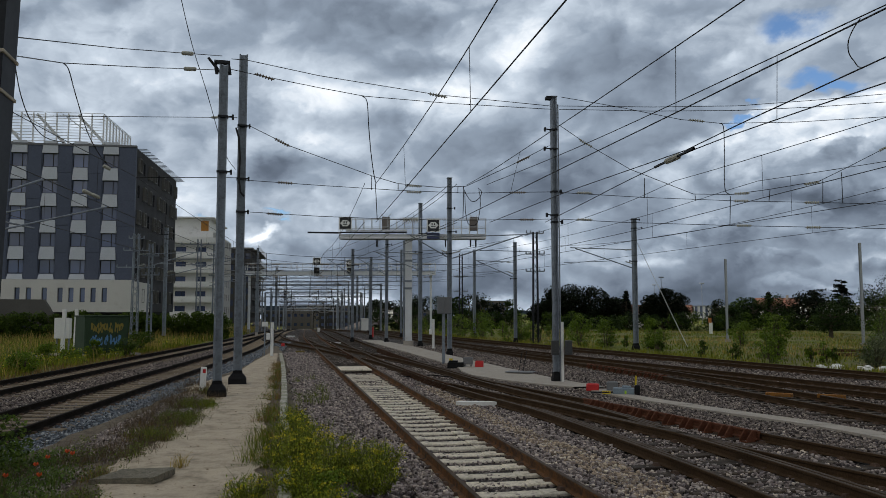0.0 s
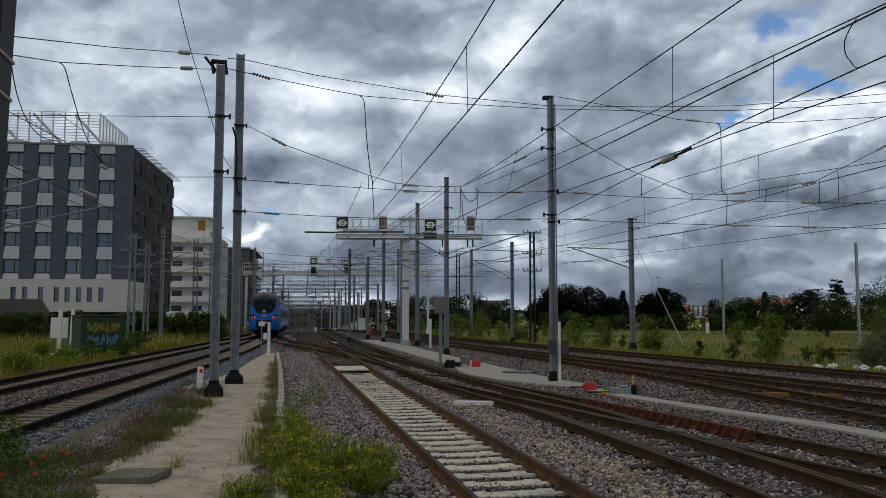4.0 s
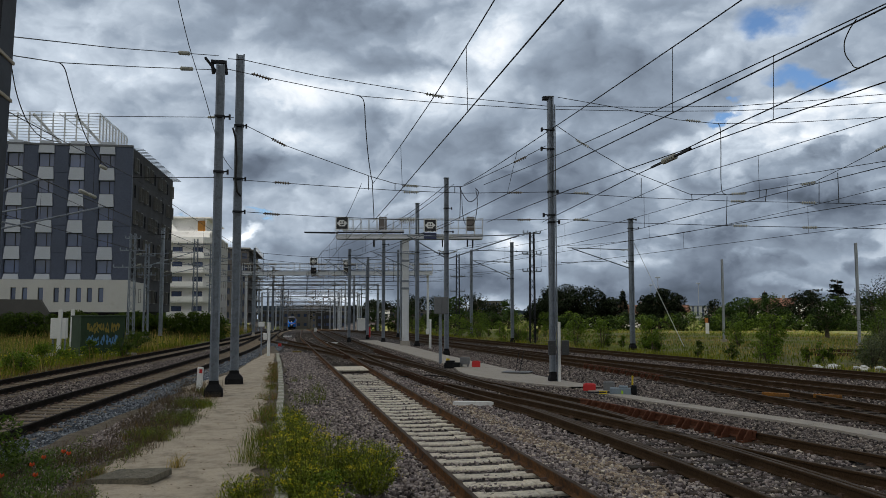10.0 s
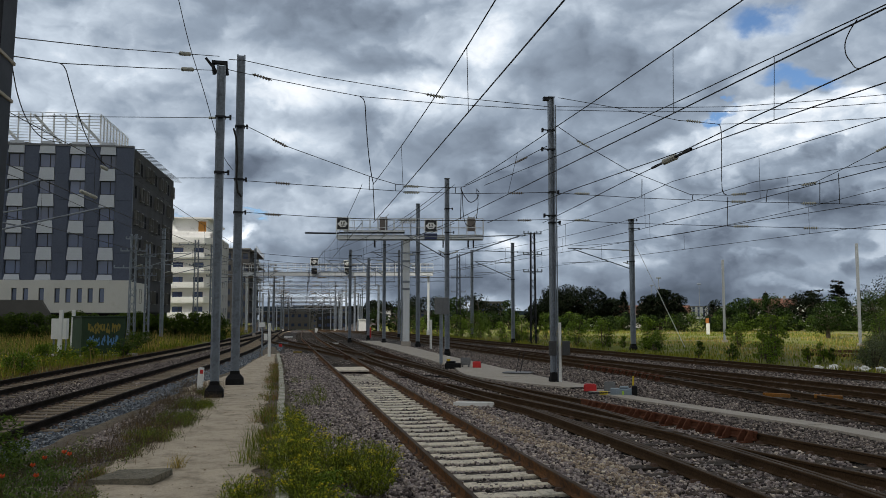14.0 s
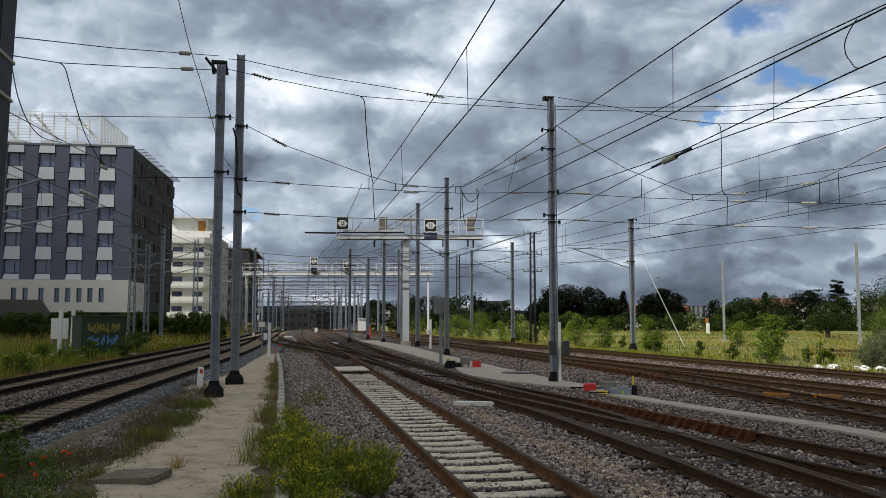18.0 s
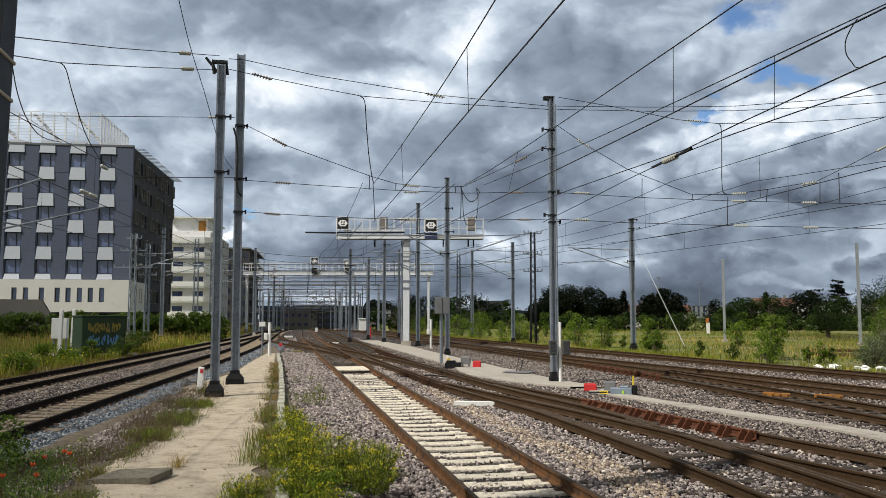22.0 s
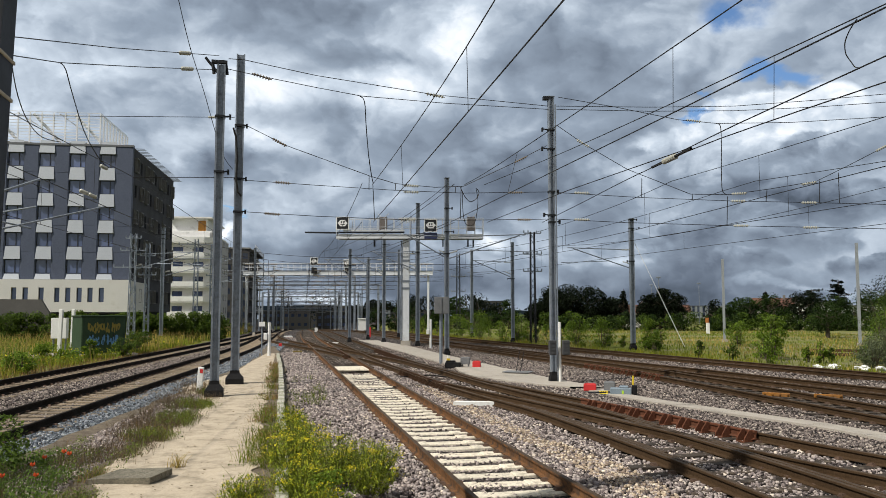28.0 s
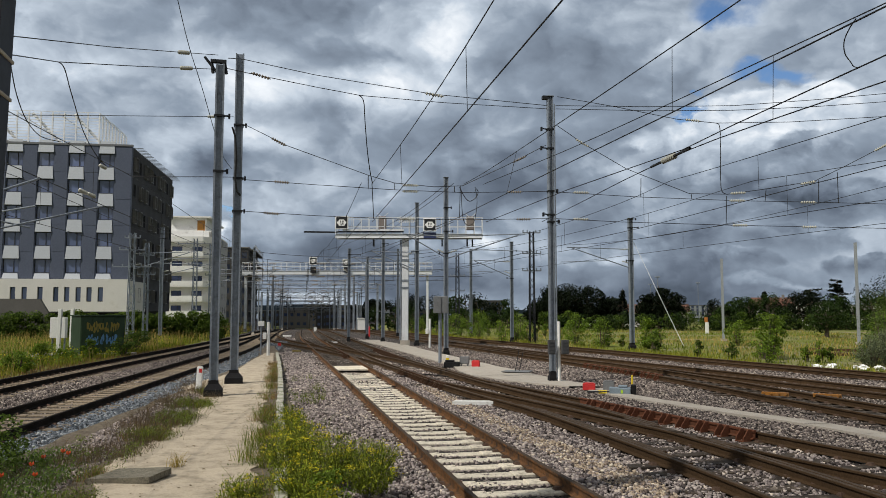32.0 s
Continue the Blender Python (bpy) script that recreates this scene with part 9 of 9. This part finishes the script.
def lower_motif(c, y, w=1.3):
    """A white peak rising between two windows, with blue strokes."""
    for s in (-1, 1):
        p = side_shape("white_panel", [(0.72, y - 0.5 * w, y + 0.5 * w), (1.08, y - 0.46 * w, y + 0.46 * w), (1.30, y - 0.38 * w, y + 0.38 * w), (1.32, y - 0.10, y + 0.10), (1.52, y - 0.06, y + 0.06), (1.72, y - 0.02, y + 0.03)], WHITE, c, s, 0.0055, "white painted peak")
        for k in (-1, 1):
            side_shape("blue_stroke", [(0.74, y + k * 0.3 * w - 0.06, y + k * 0.3 * w + 0.06), (1.12, y + k * 0.06 * w - 0.05, y + k * 0.06 * w + 0.05)], MARK, p, s, 0.009)
        for k in range(8):
            side_panel("letter_bar", y - 0.7 + 0.17 * k, y - 0.6 + 0.17 * k, 0.715, 0.765, HOOD, c, s, 0.006, 0.01)


def fairing(c, y0, y1):
    """Dark roof cover; pale boxes on top put its highlights into the colour."""
    bm = bmesh.new()
    prism(bm, [(y0, 3.86), (y0 + 0.5, 4.22), (y1 - 0.4, 4.20), (y1, 3.86)], -0.95, 0.95, Matrix(((0, 0, 1, 0), (1, 0, 0, 0), (0, 1, 0, 0), (0, 0, 0, 1))))
    f = part("roof_fairing", bm, CROWN, c)
    # light grey boxes in place of the bright glints on the ridge
    for k in range(3):
        y = y0 + 0.6 + (y1 - y0 - 1.4) * k / 2
        bm = bmesh.new()
        box(bm, 0.5, 0.9, y, y + 0.34, 4.17, 4.26, bevel=0.02)
        box(bm, -0.9, -0.5, y, y + 0.34, 4.17, 4.26, bevel=0.02)
        part("cover_plate", bm, HOOD, f)


def grilles(c, y0, y1):
    for s in (-1, 1):
        for k in range(4):
            side_panel("roof_slot", y0, y1, 3.50 + 0.045 * k, 3.52 + 0.045 * k, RUBBER, c, s, 0.004, 0.008)


def end_car(head):
    length = HEAD_LEN if head else END_LEN
    c = coach("blue %s car of a passenger train with violet roof" % ("leading" if head else "rear"), length, 1.9)
    nose(c, head)
    windows(c, [(4.4, 5.45, 1.8), (5.7, 6.8, 0), (8.6, 9.75, 0), (9.95, 11.0, 0), (12.65, 13.7, 0), (13.95, 14.9, 1.8)])
    for s in (-1, 1):
        train_door(7.0, 8.35, c, s)
        train_door(11.2, 12.5, c, s)
        side_panel("display", 4.5, 5.3, 2.68, 2.86, BLACK, c, s, 0.012, 0.04)
        badge(c, 14.4, 1.55, s, 0.16)
    upper_motif(c, 6.1, 1.2, 2.5)
    lower_motif(c, 9.85)
    fairing(c, 3.4, 6.6)
    roof_unit(c, 8.6, 11.0, 0.26)
    roof_unit(c, 12.2, 14.8, 0.3)
    grilles(c, 3.0, 6.4)
    bogie(3.3, c)
    bogie(length - 1.2, c)
    return c


def middle_end(c, length):
    windows(c, [(0.45, 1.4, 1.8), (1.65, 2.75, 0)])
    for s in (-1, 1):
        side_panel("display", 0.5, 1.3, 2.68, 2.86, BLACK, c, s, 0.012, 0.04)
    bm = bmesh.new()
    for s in (-1, 1):
        bar(bm, (s * 0.35, length - 0.1, 3.85), (s * 0.35, length + 0.3, 3.95), 0.05)
    part("roof_cable", bm, RUBBER, c)
    bogie(length - 0.2, c)


def third_car():
    c = coach("blue middle car of a passenger train with four doors", MID_LEN, 0)
    middle_end(c, MID_LEN)
    windows(c, [(4.35, 5.5, 0), (5.7, 6.75, 0), (8.5, 9.7, 0), (10.1, 11.2, 1.8)])
    for s in (-1, 1):
        train_door(2.9, 4.2, c, s)
        train_door(7.0, 8.3, c, s)
        badge(c, 10.5, 1.5, s, 0.17)
    upper_motif(c, 0.8, 1.1, 2.45)
    upper_motif(c, 11.4, 0.9, 2.6)
    lower_motif(c, 5.6)
    fairing(c, 1.6, 4.6)
    roof_unit(c, 5.4, 8.0, 0.3)
    grilles(c, 5.0, 7.6)
    return c


def slogan_car():
    c = coach("blue middle car of a passenger train with raised pantograph", SLOGAN_LEN, 0)
    middle_end(c, SLOGAN_LEN)
    windows(c, [(4.75, 5.75, 0), (5.95, 6.95, 0), (7.15, 8.15, 0), (8.35, 9.35, 0), (9.7, 10.7, 1.8)])
    for s in (-1, 1):
        train_door(3.1, 4.4, c, s, True)
        lettering("LA RÉGION VOUS TRANSPORTE", 0.92, Matrix.Translation((s * (half_width(2.9) + 0.03), 7.72, 2.76)) @ Euler((math.pi / 2, 0, s * math.pi / 2)).to_matrix().to_4x4() @ Matrix.Diagonal((0.36, 1, 1, 1)), WHITE, c, label="white slogan lettering")
    upper_motif(c, 11.5, 1.1, 2.3)
    lower_motif(c, 5.85, 1.1)
    roof_unit(c, 3.6, 6.2, 0.3)
    roof_unit(c, 7.4, 10.4, 0.26)
    grilles(c, 7.0, 10.0)
    bm = bmesh.new()
    box(bm, -0.7, 0.7, 0.4, 2.4, 3.88, 3.98)
    for y in (0.55, 2.25):
        for s in (-1, 1):
            lathe(bm, [(0.05, 0.0), (0.09, 0.05), (0.05, 0.1), (0.09, 0.15), (0.05, 0.2), (0.05, 0.26)], 8, pose(s * 0.55, y, 3.96))
    base = part("pantograph", bm, RUBBER, c)
    bm = bmesh.new()
    for s in (-1, 1):
        bar(bm, (s * 0.35, 2.1, 4.2), (s * 0.16, 0.35, 4.86), 0.045)
        bar(bm, (s * 0.16, 0.35, 4.86), (s * 0.42, 1.35, 5.40), 0.028)
    bar(bm, (-0.2, 0.35, 4.86), (0.2, 0.35, 4.86), 0.04)
    part("arm", bm, DARK_STEEL, base)
    bm = bmesh.new()
    for y in (1.15, 1.5):
        tube(bm, [(-0.85, y, 5.28), (-0.6, y, 5.42), (0.6, y, 5.42), (0.85, y, 5.28)], 0.028, 6)
    for s in (-1, 1):
        bar(bm, (s * 0.45, 1.15, 5.40), (s * 0.45, 1.5, 5.40), 0.025)
    part("bow", bm, DARK_STEEL, base)
    return c


def bellows(c, y):
    bm = bmesh.new()
    for k in range(4):
        box(bm, -1.30 + 0.03 * (k % 2), 1.30 - 0.03 * (k % 2), y + GAP * k / 4, y + GAP * (k + 1) / 4, 0.6, 3.55 - 0.03 * (k % 2))
    part("bellows", bm, RUBBER, c, "black folded gangway bellows")


def build_train():
    """From rear to head: each car with the distance of its own y = 0 from the train's rear end, and whether it faces back."""
    rear, third, second_car, head_car = end_car(False), third_car(), slogan_car(), end_car(True)
    bellows(rear, END_LEN)
    bellows(third, MID_LEN)
    bellows(second_car, SLOGAN_LEN)
    starts, u = [], 0.0
    for c, n in ((rear, END_LEN), (third, MID_LEN), (second_car, SLOGAN_LEN), (head_car, HEAD_LEN)):
        starts.append((c, u, n))
        u += n + GAP
    return starts


TRAIN = build_train()

# ---- loose ballast stones ----
SLEEPERS_NEAR = np.array(TRACKS["near"].run(4.0, 40, 0.63))


def stone_material(name, tones):
    if name in MATS:
        return MATS[name]
    m, nt, p = nodes_of(name)
    g = nt.nodes.new("ShaderNodeNewGeometry")
    c = ramp_node(nt, g.outputs["Random Per Island"], [(0, tones[0]), (0.35, tones[1]), (0.7, tones[2]), (0.93, tones[3]), (1, tones[4])]).outputs["Color"]
    n = noise_node(nt, 60.0, 4.0, 0.6, g.outputs["Position"])
    c = mix_color(nt, "MULTIPLY", 1.0, c, ramp_node(nt, n.outputs["Fac"], [(0.3, (0.8, 0.8, 0.8)), (0.7, (1.1, 1.1, 1.1))]).outputs["Color"])
    link(nt, c, p.inputs["Base Color"])
    p.inputs["Roughness"].default_value = 0.85
    p.inputs["Specular IOR Level"].default_value = 0.2
    MATS[name] = m
    return m


def stones(lo, hi, y0, y1, density, size, material, label, clear=(), lift=0.0):
    """Angular stones between two lines, more of them nearby."""
    out = []
    for a in np.arange(y0, y1, 1.0):
        w = hi.at(a + 0.5)[0] - lo.at(a + 0.5)[0]
        n = int(1.4 * max(0, w) * density * min(1.0, (15.0 / (a + 0.5)) ** 0.85))
        y = rng.uniform(a, a + 1, n)
        u = rng.uniform(0, 1, n)
        l = np.array([lo.at(v)[0] for v in y]) if n else np.zeros(0)
        h = np.array([hi.at(v)[0] for v in y]) if n else np.zeros(0)
        out.append(np.stack([l + (h - l) * u, y], 1))
    p = np.concatenate(out)
    keep = np.ones(len(p), bool)
    for key in clear:
        path = TRACKS[key]
        x = np.array([path.at(v)[0] for v in p[:, 1]])
        off = p[:, 0] - x
        keep &= np.abs(np.abs(off) - 0.7525) > 0.10
        if key == "near":
            yy = p[:, 1] + off * path.at(20)[1]
            near = np.abs(yy[:, None] - SLEEPERS_NEAR[None, :]).min(1)
            keep &= ~((np.abs(off) < 1.32) & (near < 0.15) & (rng.uniform(0, 1, len(p)) > 0.05))
    p = p[keep]
    n = len(p)
    ground = np.array([-0.062 + 0.035 * noise.noise((q[0] * 0.9, q[1] * 0.9, 3.0)) for q in p])
    s = 0.8 * size * rng.uniform(0.6, 1.5, n) * np.clip(p[:, 1] / 24.0, 0.95, 1.12)
    cube = np.array([(x, y, z) for z in (-1, 1) for x, y in ((-1, -1), (1, -1), (1, 1), (-1, 1))], float) * 0.5
    v = cube[None] * np.stack([rng.uniform(0.7, 1.3, n), rng.uniform(0.6, 1.1, n), rng.uniform(0.6, 1.1, n)], 1)[:, None, :]
    v = v * (1 + rng.uniform(-0.42, 0.25, (n, 8, 3)))
    a, b = rng.uniform(0, 2 * math.pi, n), rng.uniform(-0.6, 0.6, n)
    ca, sa, cb, sb = np.cos(a)[:, None], np.sin(a)[:, None], np.cos(b)[:, None], np.sin(b)[:, None]
    y2, z2 = v[:, :, 1] * cb - v[:, :, 2] * sb, v[:, :, 1] * sb + v[:, :, 2] * cb
    v = np.stack([v[:, :, 0] * ca - y2 * sa, v[:, :, 0] * sa + y2 * ca, z2], 2) * s[:, None, None]
    v += np.stack([p[:, 0], p[:, 1], ground + lift + 0.22 * s + rng.uniform(-0.016, 0.024, n)], 1)[:, None, :]
    quad = np.array([(3, 2, 1, 0), (4, 5, 6, 7), (0, 1, 5, 4), (1, 2, 6, 5), (2, 3, 7, 6), (3, 0, 4, 7)])
    idx = (np.arange(n)[:, None, None] * 8 + quad[None]).ravel()
    me = bpy.data.meshes.new("ballast_stones")
    me.vertices.add(8 * n)
    me.vertices.foreach_set("co", v.ravel())
    me.loops.add(24 * n)
    me.loops.foreach_set("vertex_index", idx)
    me.polygons.add(6 * n)
    me.polygons.foreach_set("loop_start", np.arange(0, 24 * n, 4))
    me.update(calc_edges=True)
    me.materials.append(material)
    return tagged(new("ballast_stones", me), label, "ballast stones", kind="stuff")


GREY_STONE = stone_material("grey_stone", [(0.042, 0.034, 0.033), (0.21, 0.173, 0.166), (0.345, 0.297, 0.279), (0.48, 0.415, 0.372), (0.68, 0.58, 0.48)])
OLD_STONE = stone_material("old_stone", [(0.024, 0.020, 0.019), (0.125, 0.102, 0.095), (0.235, 0.197, 0.178), (0.35, 0.30, 0.262), (0.54, 0.465, 0.39)])
TAN_STONE = stone_material("tan_stone", [(0.13, 0.10, 0.085), (0.30, 0.23, 0.175), (0.45, 0.36, 0.26), (0.58, 0.49, 0.38), (0.74, 0.67, 0.55)])
BLUE_STONE = stone_material("blue_stone", [(0.040, 0.048, 0.058), (0.12, 0.138, 0.162), (0.205, 0.230, 0.262), (0.30, 0.325, 0.35), (0.42, 0.44, 0.45)])


def beside(key, off, y0=4, y1=84):
    return Path([(y, TRACKS[key].at(y)[0] + off) for y in np.arange(y0, y1, 4.0)])


K_EDGE = Path([(y, KERB_LINE.at(y)[0] + 0.12) for y in np.arange(5, 56, 4.0)])
stones(K_EDGE, beside("near", -0.86), 8.4, 50, 330, 0.048, GREY_STONE, "grey broken ballast stones between edging and track", ("near",))
stones(beside("near", -0.66), beside("near", 0.66), 8.4, 60, 250, 0.040, GREY_STONE, "small ballast stones between the sleepers", ("near",), -0.014)
for side in (-1, 1):
    stones(beside("near", side * 1.15 - 0.23), beside("near", side * 1.15 + 0.23), 8.4, 34, 420, 0.047, GREY_STONE, "ballast stones lying over the sleeper ends", (), 0.052)
stones(beside("near", 0.86), beside("branch", -0.80), 8.4, 42, 330, 0.047, GREY_STONE, "grey ballast stones between two tracks", ("near", "branch"))
stones(Path([(8, 1.9), (12, 2.3), (16, 1.3), (22, -0.1), (30, -2.0)]), Path([(8, 2.9), (12, 3.1), (16, 2.0), (22, 0.7), (30, -1.2)]), 8.4, 27, 260, 0.047, TAN_STONE, "tan ballast stones beside the pale-sleeper track", ("near", "branch"), 0.012)
stones(beside("branch", -0.66), beside("second", 0.66), 8.4, 44, 260, 0.046, GREY_STONE, "ballast stones between the rails of the points", ("branch", "second"), -0.005)
stones(beside("second", 0.86), beside("right", -0.86), 10, 62, 290, 0.045, OLD_STONE, "dark grey ballast stones beside the cable trough", ("second", "right"), -0.005)
stones(beside("right", 0.86), beside("right_three", -0.86), 17, 60, 210, 0.046, OLD_STONE, "dark grey ballast stones between the sidings", ("right_two",))
stones(beside("left", 0.86), Path([(8, TRACKS["left"].at(8)[0] + 3.3), (16, TRACKS["left"].at(16)[0] + 3.1), (26, TRACKS["left"].at(26)[0] + 2.5)] + [(y, TRACKS["left"].at(y)[0] + 2.5) for y in range(30, 72, 6)]), 9, 70, 360, 0.043, BLUE_STONE, "blue-grey ballast stones on the shoulder of the main track", (), 0.01)
stones(beside("far_left", 0.9), beside("left", -0.86), 16, 64, 260, 0.044, OLD_STONE, "grey ballast stones between the main tracks", ())
stones(beside("left", -0.66), beside("left", 0.66), 14, 40, 26, 0.04, GREY_STONE, "ballast stones between sleepers of the main track", (), -0.012)
stones(beside("near", -2.6, 4, 90), beside("second", 2.2, 4, 90), 44, 84, 300, 0.042, GREY_STONE, "grey ballast stones round the far crossover", (), -0.03)
stones(beside("left", 2.3), Path([(8, -4.6), (11, -5.1), (14.7, -5.6), (18.5, -6.0), (22, -6.6), (28, -8.2)]), 9, 27, 560, 0.036, GREY_STONE, "small grey stones strewn over the soil beside the path", (), 0.085)

# ---- what moves ----
def along(path):
    """Length along a line, for stations y."""
    ys = np.arange(-220, 1250, 1.0)
    xs = np.array([path.at(y)[0] for y in ys])
    s = np.concatenate([[0], np.cumsum(np.hypot(np.diff(xs), np.diff(ys)))])
    return ys, xs, s


def motions():
    walk(clouds, [(t, pose(DRIFT[0] * (t - 16), DRIFT[1] * (t - 16), EYE_Z)) for t in (0, 8, 16, 24, 32)])
    ys, xs, s = along(TRACKS["left"])
    s_ref = float(np.interp(21.7, ys, s))               # where the rear end stands at 2.3 s
    times = [k * 0.25 for k in range(29)] + [7.5 + k * 0.5 for k in range(15)] + [15 + k for k in range(18)]
    for car, start, length in TRAIN:
        rows = []
        head = car is TRAIN[-1][0]
        for t in times:
            s0 = s_ref + SPEED * (t - 2.3) + start
            a = Vector((np.interp(s0, s, xs), np.interp(s0, s, ys), RAIL_TOP))
            b = Vector((np.interp(s0 + length, s, xs), np.interp(s0 + length, s, ys), RAIL_TOP))
            a.z, b.z = a.z - dip(a.x, a.y), b.z - dip(b.x, b.y)
            if head:
                a, b = b, a
            turn = math.degrees(math.atan2(-(b - a).x, (b - a).y))
            rows.append((t, pose(a.x, a.y, a.z, math.degrees(math.atan2(b.z - a.z, length)), 0, turn)))
        walk(car, rows)


SPEED = 32.7
motions()
